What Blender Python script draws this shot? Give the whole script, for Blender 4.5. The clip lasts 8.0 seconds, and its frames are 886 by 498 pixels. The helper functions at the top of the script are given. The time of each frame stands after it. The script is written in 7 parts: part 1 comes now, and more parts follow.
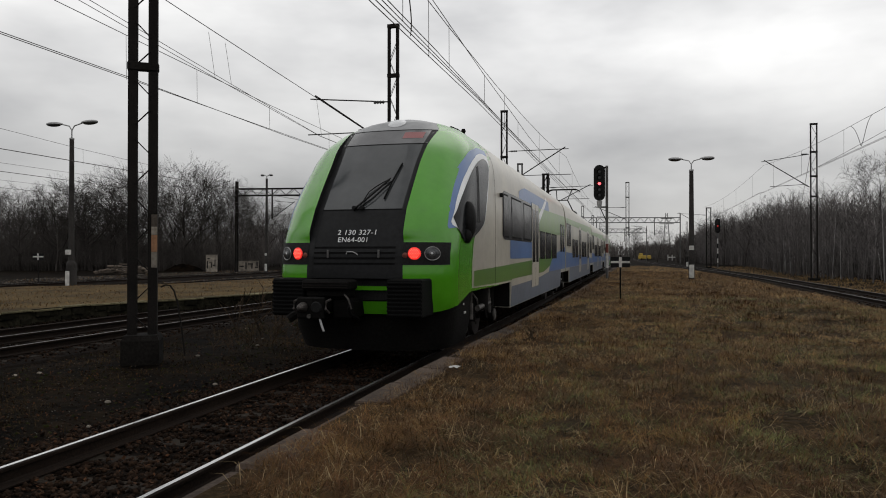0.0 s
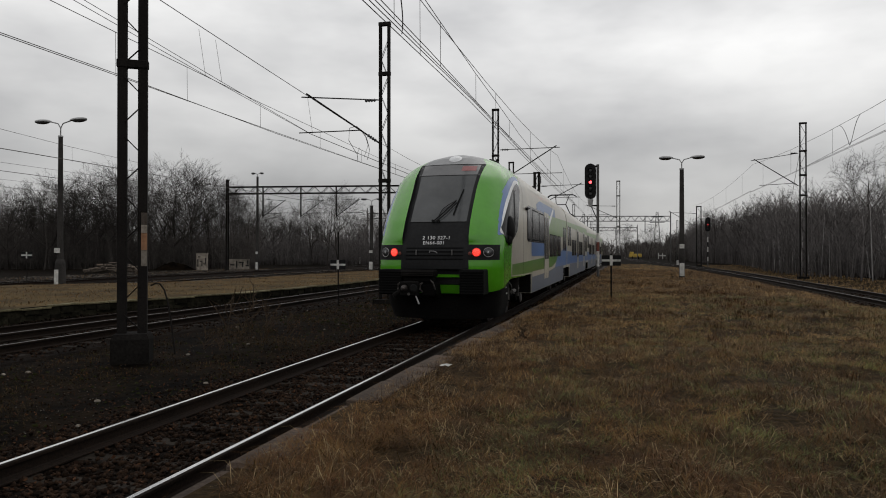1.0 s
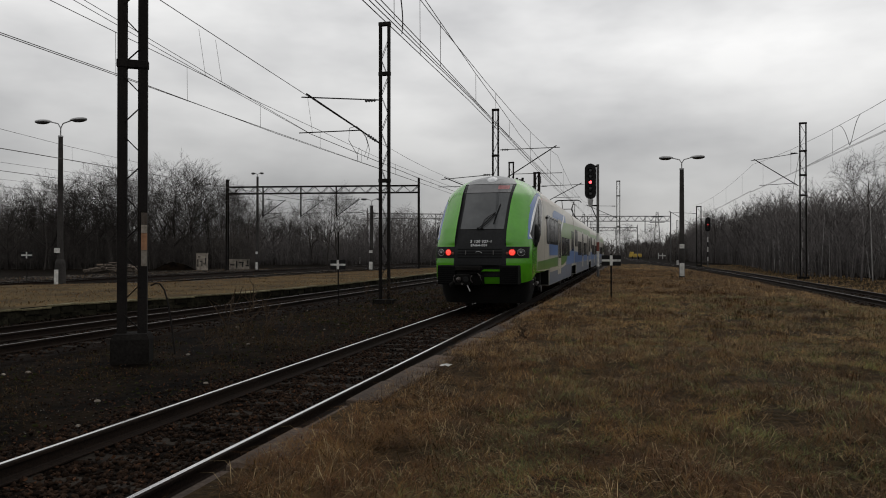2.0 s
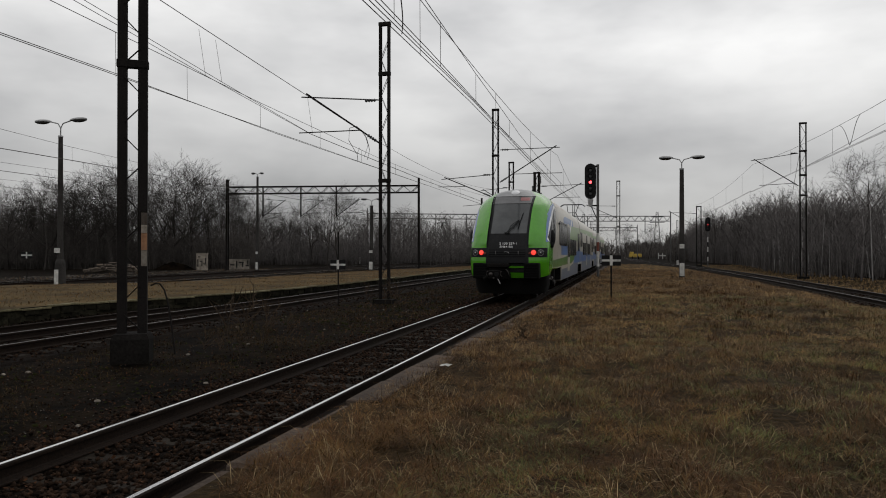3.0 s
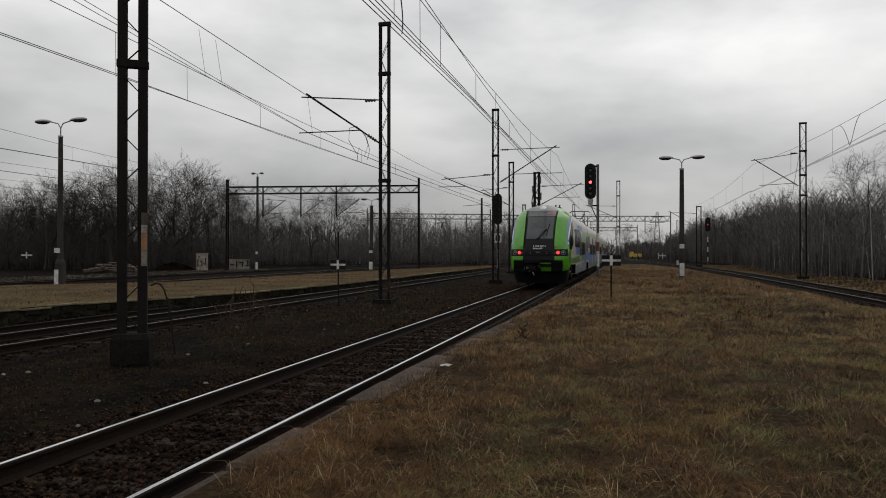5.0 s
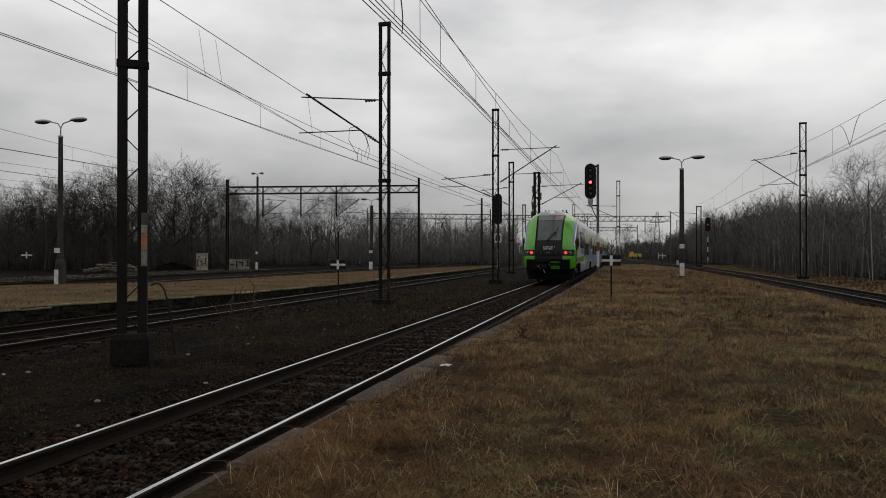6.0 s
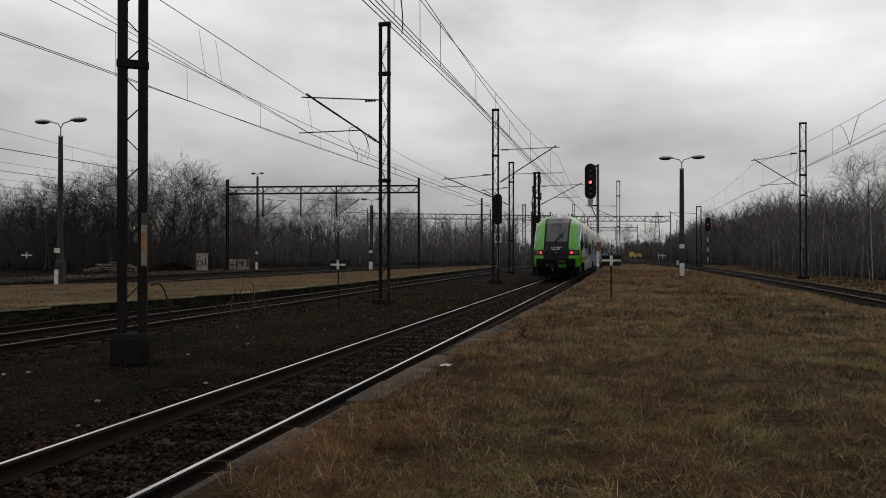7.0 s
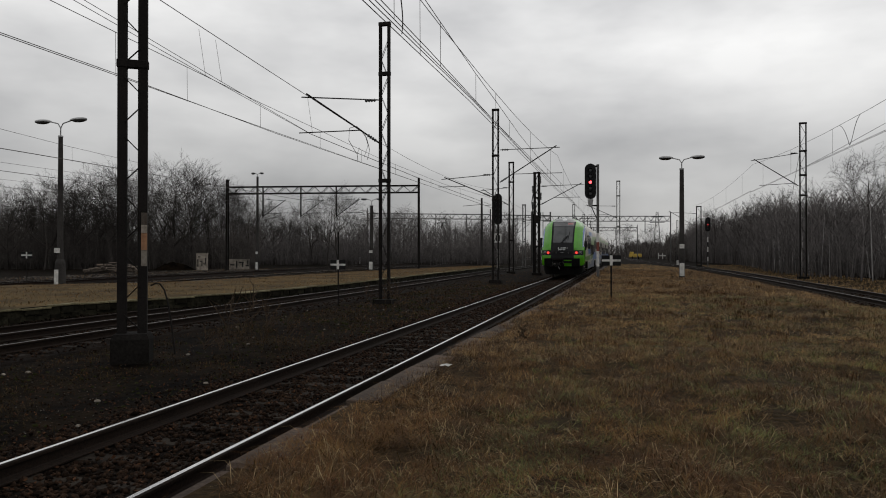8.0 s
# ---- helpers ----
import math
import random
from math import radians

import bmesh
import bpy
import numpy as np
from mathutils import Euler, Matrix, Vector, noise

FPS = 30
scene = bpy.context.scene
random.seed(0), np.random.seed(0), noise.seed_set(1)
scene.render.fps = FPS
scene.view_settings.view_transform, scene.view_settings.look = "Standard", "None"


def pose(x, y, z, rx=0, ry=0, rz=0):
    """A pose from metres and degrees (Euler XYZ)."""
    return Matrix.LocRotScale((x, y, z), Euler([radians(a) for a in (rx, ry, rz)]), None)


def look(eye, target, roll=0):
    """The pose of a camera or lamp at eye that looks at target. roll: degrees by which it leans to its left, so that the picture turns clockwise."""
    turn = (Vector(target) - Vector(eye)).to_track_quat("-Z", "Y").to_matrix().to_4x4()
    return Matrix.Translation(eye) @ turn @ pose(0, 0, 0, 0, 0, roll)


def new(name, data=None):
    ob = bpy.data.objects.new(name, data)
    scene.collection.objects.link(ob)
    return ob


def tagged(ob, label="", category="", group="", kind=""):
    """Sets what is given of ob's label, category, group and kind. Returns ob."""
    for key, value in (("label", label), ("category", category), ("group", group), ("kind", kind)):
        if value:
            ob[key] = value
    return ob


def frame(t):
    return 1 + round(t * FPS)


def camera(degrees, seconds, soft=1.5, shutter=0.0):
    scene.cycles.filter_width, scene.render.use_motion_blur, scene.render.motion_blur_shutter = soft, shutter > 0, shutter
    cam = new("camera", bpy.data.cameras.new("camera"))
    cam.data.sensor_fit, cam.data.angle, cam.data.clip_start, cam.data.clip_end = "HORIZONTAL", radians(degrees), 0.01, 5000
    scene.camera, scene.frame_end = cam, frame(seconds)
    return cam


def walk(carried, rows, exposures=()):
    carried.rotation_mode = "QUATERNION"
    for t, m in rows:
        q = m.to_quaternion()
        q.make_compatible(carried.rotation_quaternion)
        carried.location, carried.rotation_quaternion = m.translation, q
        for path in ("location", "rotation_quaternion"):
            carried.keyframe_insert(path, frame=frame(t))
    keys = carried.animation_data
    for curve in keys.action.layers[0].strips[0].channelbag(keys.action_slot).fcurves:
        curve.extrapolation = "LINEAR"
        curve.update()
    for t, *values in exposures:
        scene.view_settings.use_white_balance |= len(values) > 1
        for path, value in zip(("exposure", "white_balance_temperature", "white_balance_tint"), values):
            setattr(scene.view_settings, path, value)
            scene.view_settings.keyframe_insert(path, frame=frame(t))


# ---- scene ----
# Track along +y, x to the right of it, z = 0 at the top of the rails.
YAW, TILT = 14.4, 0.32
cam = camera(64.2, 8.0, soft=1.0)
EYE = (0.0, 0.0, 1.65)
REST = pose(*EYE, 90 + TILT, 0, YAW)
walk(cam, [(0.0, pose(*EYE, 90 + TILT + 0.13, 0, YAW + 0.70)), (0.1, REST), (0.2, REST), (8.0, REST)],
     exposures=[(0.0, 0.06), (0.6, 0.0), (2.0, -0.06), (8.0, -0.08)])

# ---- light: closed cloud cover, a weak wide sun behind it ----
world = bpy.data.worlds.new("overcast")
scene.world = world
world.use_nodes = True
wn, wl = world.node_tree.nodes, world.node_tree.links
bg = wn["Background"]
bg.inputs["Strength"].default_value = 0.1
sky = wn.new("ShaderNodeTexSky")
sky.sky_type = "NISHITA"
sky.sun_disc = False
sky.sun_elevation, sky.sun_rotation = radians(48), radians(15)
tc = wn.new("ShaderNodeTexCoord")
mp = wn.new("ShaderNodeMapping")
mp.inputs["Scale"].default_value = (1.0, 1.0, 2.6)
mp.inputs["Location"].default_value = (0.35, 0.2, 0.1)
cloud = wn.new("ShaderNodeTexNoise")
cloud.inputs["Scale"].default_value = 2.7
cloud.inputs["Detail"].default_value = 5
cloud.inputs["Roughness"].default_value = 0.5
ramp = wn.new("ShaderNodeValToRGB")
ramp.color_ramp.elements[0].position, ramp.color_ramp.elements[0].color = 0.34, (0.55, 0.55, 0.555, 1)
ramp.color_ramp.elements[1].position, ramp.color_ramp.elements[1].color = 0.66, (0.92, 0.915, 0.905, 1)
gain = wn.new("ShaderNodeVectorMath")
gain.operation = "SCALE"
gain.inputs["Scale"].default_value = 10.0
wmix = wn.new("ShaderNodeMix")
wmix.data_type = "RGBA"
wmix.inputs["Factor"].default_value = 0.97
wl.new(tc.outputs["Generated"], mp.inputs["Vector"])
wl.new(mp.outputs["Vector"], cloud.inputs["Vector"])
wl.new(cloud.outputs["Fac"], ramp.inputs["Fac"])
wl.new(ramp.outputs["Color"], gain.inputs[0])
# the clouds are thinner and brighter round the hidden sun
near = wn.new("ShaderNodeVectorMath")
near.operation = "DOT_PRODUCT"
near.inputs[1].default_value = Vector((0.25, 0.78, 0.57)).normalized()
thin = wn.new("ShaderNodeMapRange")
thin.inputs["From Min"].default_value, thin.inputs["From Max"].default_value = 0.72, 1.0
thin.inputs["To Min"].default_value, thin.inputs["To Max"].default_value = 9.3, 10.5
wl.new(tc.outputs["Generated"], near.inputs[0])
wl.new(near.outputs["Value"], thin.inputs["Value"])
# and darker towards the horizon, as under any closed cloud cover
split = wn.new("ShaderNodeSeparateXYZ")
low = wn.new("ShaderNodeMapRange")
low.inputs["From Min"].default_value, low.inputs["From Max"].default_value = 0.0, 0.38
low.inputs["To Min"].default_value, low.inputs["To Max"].default_value = 0.6, 1.23
low.interpolation_type = "SMOOTHSTEP"
both_ = wn.new("ShaderNodeMath")
both_.operation = "MULTIPLY"
wl.new(tc.outputs["Generated"], split.inputs[0])
wl.new(split.outputs["Z"], low.inputs["Value"])
wl.new(low.outputs["Result"], both_.inputs[0])
wl.new(thin.outputs["Result"], both_.inputs[1])
wl.new(both_.outputs[0], gain.inputs["Scale"])
wl.new(sky.outputs["Color"], wmix.inputs["A"])
wl.new(gain.outputs["Vector"], wmix.inputs["B"])
wl.new(wmix.outputs["Result"], bg.inputs["Color"])

sun = new("sun", bpy.data.lights.new("sun", "SUN"))
sun.data.energy, sun.data.angle, sun.data.color = 0.25, radians(40), (1.0, 0.97, 0.93)
sun.matrix_world = look((0, 0, 60), (-13, -52, 0))
# ---- materials ----
def mat(name, a, b, scale=20.0, rough=0.7, metal=0.0, bump=0.15, stain=0.25, stain_scale=1.3, spec=0.5, vary=0.0, stretch=(1, 1, 1), coat=0.0):
    """Two tones in a fine grain, broad stains over them, a fine relief; vary: from piece to piece."""
    m = bpy.data.materials.new(name)
    m.use_nodes = True
    n, l = m.node_tree.nodes, m.node_tree.links
    p = n["Principled BSDF"]
    c = n.new("ShaderNodeTexCoord")
    mapping = n.new("ShaderNodeMapping")
    mapping.inputs["Scale"].default_value = stretch
    l.new(c.outputs["Object"], mapping.inputs["Vector"])
    fine, broad = n.new("ShaderNodeTexNoise"), n.new("ShaderNodeTexNoise")
    fine.inputs["Scale"].default_value, fine.inputs["Detail"].default_value, fine.inputs["Roughness"].default_value = scale, 5, 0.65
    broad.inputs["Scale"].default_value, broad.inputs["Detail"].default_value = stain_scale, 4
    l.new(mapping.outputs["Vector"], fine.inputs["Vector"])
    l.new(mapping.outputs["Vector"], broad.inputs["Vector"])
    r1 = n.new("ShaderNodeMapRange")
    r1.inputs["From Min"].default_value, r1.inputs["From Max"].default_value = 0.33, 0.67
    l.new(fine.outputs["Fac"], r1.inputs["Value"])
    mx = n.new("ShaderNodeMix")
    mx.data_type = "RGBA"
    mx.inputs["A"].default_value, mx.inputs["B"].default_value = (*a, 1), (*b, 1)
    l.new(r1.outputs["Result"], mx.inputs["Factor"])
    r2 = n.new("ShaderNodeMapRange")
    r2.inputs["From Min"].default_value, r2.inputs["From Max"].default_value = 0.35, 0.65
    r2.inputs["To Min"].default_value, r2.inputs["To Max"].default_value = 1 - stain, 1 + stain * 0.5
    l.new(broad.outputs["Fac"], r2.inputs["Value"])
    out = n.new("ShaderNodeVectorMath")
    out.operation = "SCALE"
    l.new(mx.outputs["Result"], out.inputs[0])
    value = r2.outputs["Result"]
    if vary:
        info, add = n.new("ShaderNodeObjectInfo"), n.new("ShaderNodeMapRange")
        add.inputs["To Min"].default_value, add.inputs["To Max"].default_value = 1 - vary, 1 + vary
        times = n.new("ShaderNodeMath")
        times.operation = "MULTIPLY"
        geo = n.new("ShaderNodeNewGeometry")
        both = n.new("ShaderNodeMath")
        both.operation = "ADD"
        fract = n.new("ShaderNodeMath")
        fract.operation = "FRACT"
        l.new(info.outputs["Random"], both.inputs[0])
        l.new(geo.outputs["Random Per Island"], both.inputs[1])
        l.new(both.outputs[0], fract.inputs[0])
        l.new(fract.outputs[0], add.inputs["Value"])
        l.new(add.outputs["Result"], times.inputs[0])
        l.new(value, times.inputs[1])
        value = times.outputs[0]
    l.new(value, out.inputs["Scale"])
    l.new(out.outputs["Vector"], p.inputs["Base Color"])
    r3 = n.new("ShaderNodeMapRange")
    r3.inputs["To Min"].default_value, r3.inputs["To Max"].default_value = max(0.02, rough - 0.12), min(1, rough + 0.12)
    l.new(broad.outputs["Fac"], r3.inputs["Value"])
    l.new(r3.outputs["Result"], p.inputs["Roughness"])
    p.inputs["Metallic"].default_value = metal
    p.inputs["Specular IOR Level"].default_value = spec
    p.inputs["Coat Weight"].default_value = coat
    p.inputs["Coat Roughness"].default_value = 0.12
    if bump:
        b_ = n.new("ShaderNodeBump")
        b_.inputs["Strength"].default_value, b_.inputs["Distance"].default_value = bump, 0.02
        l.new(fine.outputs["Fac"], b_.inputs["Height"])
        l.new(b_.outputs["Normal"], p.inputs["Normal"])
    return m


def glow(name, colour, strength, base=(0.3, 0.02, 0.01)):
    m = bpy.data.materials.new(name)
    m.use_nodes = True
    p = m.node_tree.nodes["Principled BSDF"]
    p.inputs["Base Color"].default_value = (*base, 1)
    p.inputs["Emission Color"].default_value = (*colour, 1)
    p.inputs["Emission Strength"].default_value = strength
    p.inputs["Roughness"].default_value = 0.15
    return m


M_SOIL = mat("dark_soil", (0.0016, 0.0012, 0.0009), (0.0115, 0.0078, 0.0046), 5, 0.95, bump=0.9, stain=0.85, stain_scale=0.9, spec=0.02)
M_TURF = mat("matted_turf", (0.012, 0.0073, 0.0033), (0.045, 0.029, 0.0125), 14, 0.95, bump=0.9, stain=0.4, stain_scale=0.5, spec=0.05)
M_GRASS = mat("dry_grass", (0.061, 0.032, 0.01), (0.175, 0.099, 0.033), 3, 0.8, bump=0, stain=0.5, stain_scale=0.45, spec=0.12, vary=0.55)
M_GREENGRASS = mat("green_grass", (0.06, 0.07, 0.015), (0.135, 0.142, 0.038), 3, 0.8, bump=0, stain=0.4, stain_scale=0.45, spec=0.2, vary=0.4)
M_BROWNGRASS = mat("rust_brown_grass", (0.038, 0.018, 0.0078), (0.11, 0.055, 0.024), 3, 0.85, bump=0, stain=0.4, stain_scale=0.6, spec=0.08, vary=0.5)
M_LEAF = mat("fallen_leaves", (0.02, 0.009, 0.0045), (0.06, 0.026, 0.012), 30, 0.85, bump=0, stain=0.3, spec=0.08, vary=0.6)
M_CLOD = mat("soil_clods", (0.0045, 0.0032, 0.0021), (0.016, 0.011, 0.0068), 30, 0.95, bump=0.4, stain=0.35, spec=0.04, vary=0.6)
M_MOSS = mat("dark_moss", (0.008, 0.0095, 0.003), (0.024, 0.026, 0.008), 20, 0.95, bump=0.3, stain=0.3, spec=0.03, vary=0.3)
M_DEADMAT = mat("dark_dead_mat", (0.014, 0.009, 0.004), (0.055, 0.036, 0.0155), 5, 0.9, bump=0, stain=0.5, stain_scale=0.6, spec=0.03, vary=0.6)
M_KERB = mat("mossy_kerb_stone", (0.085, 0.074, 0.04), (0.22, 0.195, 0.115), 18, 0.9, bump=0.4, stain=0.55, stain_scale=1.5, spec=0.1, vary=0.35)
M_WALL = mat("sooty_mossy_wall", (0.006, 0.006, 0.0038), (0.024, 0.0215, 0.0145), 9, 0.9, bump=0.5, stain=0.6, stain_scale=1.6, spec=0.05, vary=0.5)
M_STRAW = mat("straw_turf", (0.045, 0.031, 0.0135), (0.105, 0.074, 0.035), 14, 0.95, bump=0.9, stain=0.5, stain_scale=0.4, spec=0.05)
M_PALESTRAW = mat("pale_straw", (0.2, 0.14, 0.068), (0.33, 0.245, 0.125), 3, 0.7, bump=0, stain=0.3, spec=0.2, vary=0.35)
# paler grass that puts the far turf's lack of shaded gaps into colour
M_LIGHTGRASS = mat("lightened_dry_grass", (0.15, 0.091, 0.033), (0.335, 0.212, 0.086), 3, 0.8, bump=0, stain=0.45, stain_scale=0.35, spec=0.15, vary=0.4)
M_GRAVEL = mat("pale_gravel", (0.03, 0.027, 0.024), (0.12, 0.108, 0.095), 30, 0.9, bump=0.3, stain=0.35, spec=0.1, vary=0.55)
M_STALK = mat("dead_stalk", (0.035, 0.025, 0.017), (0.08, 0.055, 0.035), 30, 0.9, bump=0, spec=0.1)
M_STONE = mat("ballast_stone", (0.006, 0.0037, 0.0025), (0.027, 0.0155, 0.0095), 30, 0.85, bump=0.4, stain=0.4, vary=0.75, spec=0.05)
M_BALLAST = mat("ballast_bed", (0.0035, 0.0026, 0.002), (0.012, 0.0085, 0.0062), 26, 0.95, bump=1.0, stain=0.45, spec=0.03)
M_RAIL = mat("rusty_rail_side", (0.006, 0.0042, 0.0032), (0.018, 0.011, 0.0075), 40, 0.8, bump=0.3, spec=0.1)
M_SHINE = mat("polished_rail_top", (0.55, 0.55, 0.55), (0.7, 0.7, 0.7), 60, 0.28, metal=1.0, bump=0.02, stain=0.15, stretch=(1, 0.05, 1))
M_DULL = mat("dull_rail_top", (0.1, 0.095, 0.09), (0.2, 0.19, 0.18), 60, 0.45, metal=0.8, bump=0.02, stain=0.2, stretch=(1, 0.05, 1))
M_SLEEPER = mat("tarred_sleeper", (0.008, 0.006, 0.005), (0.024, 0.019, 0.014), 18, 0.9, bump=0.6, vary=0.3, stretch=(0.3, 1, 1), spec=0.1)
M_CONCRETE = mat("old_concrete", (0.16, 0.135, 0.11), (0.27, 0.24, 0.2), 25, 0.9, bump=0.4, stain=0.45, stain_scale=2.2, spec=0.3, vary=0.2)
M_EDGE = mat("brown_stained_concrete", (0.038, 0.027, 0.021), (0.095, 0.071, 0.055), 25, 0.9, bump=0.5, stain=0.5, stain_scale=2.0, spec=0.15, vary=0.25)
M_DARKBLOCK = mat("soot_dark_concrete", (0.006, 0.0055, 0.005), (0.015, 0.0135, 0.012), 22, 0.9, bump=0.5, stain=0.45, spec=0.05)
M_STEEL = mat("dark_mast_steel", (0.007, 0.0065, 0.0065), (0.018, 0.015, 0.013), 35, 0.8, bump=0.2, stain=0.35, spec=0.1)
# grey steel; its paleness also paints haze onto far masts, gantries and pylon
M_STEEL2 = mat("grey_and_hazed_steel", (0.06, 0.06, 0.06), (0.11, 0.105, 0.1), 35, 0.7, metal=0.2, bump=0.2, stain=0.35)
M_WIRE = mat("copper_wire", (0.05, 0.045, 0.042), (0.085, 0.075, 0.07), 50, 0.6, bump=0, spec=0.1)
M_LAMPPOST = mat("spun_concrete_post", (0.026, 0.024, 0.023), (0.055, 0.051, 0.048), 30, 0.9, bump=0.3, stain=0.35, spec=0.1)
M_ALU = mat("weathered_aluminium", (0.25, 0.25, 0.25), (0.38, 0.38, 0.38), 40, 0.5, metal=0.5, bump=0.1, stain=0.3)
M_DARKLAMP = mat("dark_lamp_glass", (0.03, 0.03, 0.03), (0.06, 0.06, 0.06), 20, 0.35, bump=0)
M_WHITE = mat("dirty_white_paint", (0.4, 0.39, 0.37), (0.6, 0.59, 0.56), 18, 0.7, bump=0.1, stain=0.3, stain_scale=4)
M_BLACK = mat("matt_black_paint", (0.007, 0.007, 0.007), (0.016, 0.016, 0.016), 30, 0.6, bump=0.1, spec=0.1)
M_ORANGE = mat("faded_orange_paint", (0.2, 0.095, 0.045), (0.3, 0.15, 0.075), 20, 0.8, bump=0.15, stain=0.4)
M_REDPAINT = mat("faded_red_paint", (0.12, 0.03, 0.02), (0.18, 0.05, 0.033), 20, 0.8, bump=0.1)
M_YELLOW = mat("yellow_machine_paint", (0.35, 0.24, 0.03), (0.45, 0.31, 0.05), 20, 0.6, bump=0.1)
M_BARK = mat("winter_bark", (0.027, 0.0235, 0.0215), (0.06, 0.053, 0.048), 12, 0.9, bump=0.3, stain=0.35, vary=0.3, spec=0.1)
M_TWIG = mat("winter_twigs", (0.04, 0.035, 0.032), (0.085, 0.076, 0.07), 6, 0.9, bump=0, stain=0.3, vary=0.35, spec=0.1)
# grey-brown sapling bark, lightened to put the distant thicket's haze into colour
M_SAPLING = mat("hazed_sapling_bark", (0.056, 0.051, 0.049), (0.118, 0.107, 0.103), 6, 0.9, bump=0, stain=0.3, vary=0.35, spec=0.1)
M_BIRCH = mat("birch_bark", (0.14, 0.135, 0.13), (0.3, 0.29, 0.28), 8, 0.8, bump=0.2, stain=0.4, stretch=(1, 1, 0.4))
M_LOG = mat("cut_logs", (0.05, 0.038, 0.029), (0.13, 0.1, 0.075), 12, 0.9, bump=0.4, vary=0.4)
M_WALLFAR = mat("grey_plaster", (0.22, 0.21, 0.2), (0.3, 0.29, 0.28), 5, 0.9, bump=0.2)
M_ROOFFAR = mat("grey_roofing", (0.09, 0.085, 0.085), (0.14, 0.135, 0.13), 5, 0.9, bump=0.2)
# train
M_GREEN = mat("green_train_paint", (0.06, 0.265, 0.007), (0.072, 0.295, 0.011), 6, 0.25, bump=0.0, stain=0.12, stain_scale=0.8, spec=0.4, coat=0.35)
M_DKGREEN = mat("olive_green_train_paint", (0.072, 0.172, 0.02), (0.09, 0.2, 0.028), 6, 0.4, bump=0.0, stain=0.2, stain_scale=0.8, coat=0.3)
M_CREAM = mat("cream_train_paint", (0.43, 0.4, 0.33), (0.5, 0.465, 0.39), 6, 0.38, bump=0.0, stain=0.16, stain_scale=0.9, coat=0.3)
M_BLUE = mat("blue_train_paint", (0.072, 0.15, 0.34), (0.09, 0.175, 0.38), 6, 0.38, bump=0.0, stain=0.15, stain_scale=0.9, coat=0.3)
M_GREYBLUE = mat("grey_blue_skirt_paint", (0.1, 0.115, 0.145), (0.135, 0.15, 0.18), 6, 0.5, bump=0.0, stain=0.25, stain_scale=0.9)
M_LIME = mat("pale_lime_train_paint", (0.2, 0.31, 0.12), (0.24, 0.35, 0.15), 6, 0.4, bump=0.0, stain=0.15, coat=0.3)
M_WSTRIPE = mat("white_train_paint", (0.74, 0.75, 0.76), (0.8, 0.81, 0.82), 6, 0.35, bump=0.0, stain=0.1, coat=0.3)
M_PANEL = mat("anthracite_front_panel", (0.009, 0.0093, 0.0098), (0.015, 0.0154, 0.016), 14, 0.5, bump=0.03, stain=0.2, stain_scale=2, spec=0.12)
M_ROOFGREY = mat("grey_roof_fairing", (0.15, 0.155, 0.16), (0.2, 0.205, 0.21), 8, 0.4, bump=0.0, stain=0.2, coat=0.2)
M_RUBBER = mat("black_rubber", (0.003, 0.003, 0.003), (0.008, 0.008, 0.008), 40, 0.75, bump=0.15, spec=0.06)
M_UNDER = mat("grimy_underframe", (0.003, 0.0028, 0.0026), (0.010, 0.0092, 0.0085), 30, 0.8, bump=0.3, stain=0.4, spec=0.07)
M_WHEEL = mat("wheel_steel", (0.03, 0.026, 0.024), (0.08, 0.07, 0.064), 30, 0.55, metal=0.6, bump=0.1)
M_GRIMSTEEL = mat("dusty_bogie_steel", (0.05, 0.046, 0.042), (0.13, 0.12, 0.11), 30, 0.55, metal=0.4, bump=0.15, stain=0.5, stain_scale=5)
M_SIDEGLASS = mat("tinted_side_glass", (0.01, 0.011, 0.012), (0.018, 0.019, 0.021), 2, 0.2, bump=0.0, stain=0.1, spec=0.14)
M_SCREEN = mat("tinted_windscreen", (0.035, 0.038, 0.04), (0.05, 0.053, 0.055), 2, 0.06, bump=0.0, stain=0.15, spec=0.5)
M_BAND = mat("display_band_glass", (0.07, 0.07, 0.072), (0.095, 0.095, 0.098), 2, 0.15, bump=0.0, stain=0.15, spec=0.5)
M_LENS = mat("headlight_lens", (0.03, 0.031, 0.032), (0.085, 0.087, 0.09), 30, 0.1, metal=0.4, bump=0.05)
M_ROOFLAMP = mat("white_roof_lamp_lens", (0.6, 0.61, 0.62), (0.75, 0.76, 0.77), 40, 0.15, bump=0.05)
M_TEXT = mat("white_lettering", (0.75, 0.75, 0.75), (0.82, 0.82, 0.82), 20, 0.6, bump=0)
M_DISPLAY = mat("unlit_red_display", (0.2, 0.05, 0.05), (0.3, 0.09, 0.09), 60, 0.4, bump=0)
G_TAIL = glow("lit_tail_light", (1.0, 0.035, 0.03), 0.55)
G_TAILCORE = glow("lit_tail_light_bead", (1.0, 0.09, 0.06), 2.3)
G_SIGNAL = glow("lit_red_signal", (1.0, 0.05, 0.06), 6.0)
G_SIGNALDIM = glow("dim_red_signal", (1.0, 0.06, 0.06), 0.8)
M_LENSOFF = mat("dark_signal_lens", (0.015, 0.015, 0.017), (0.03, 0.03, 0.03), 20, 0.15, bump=0)


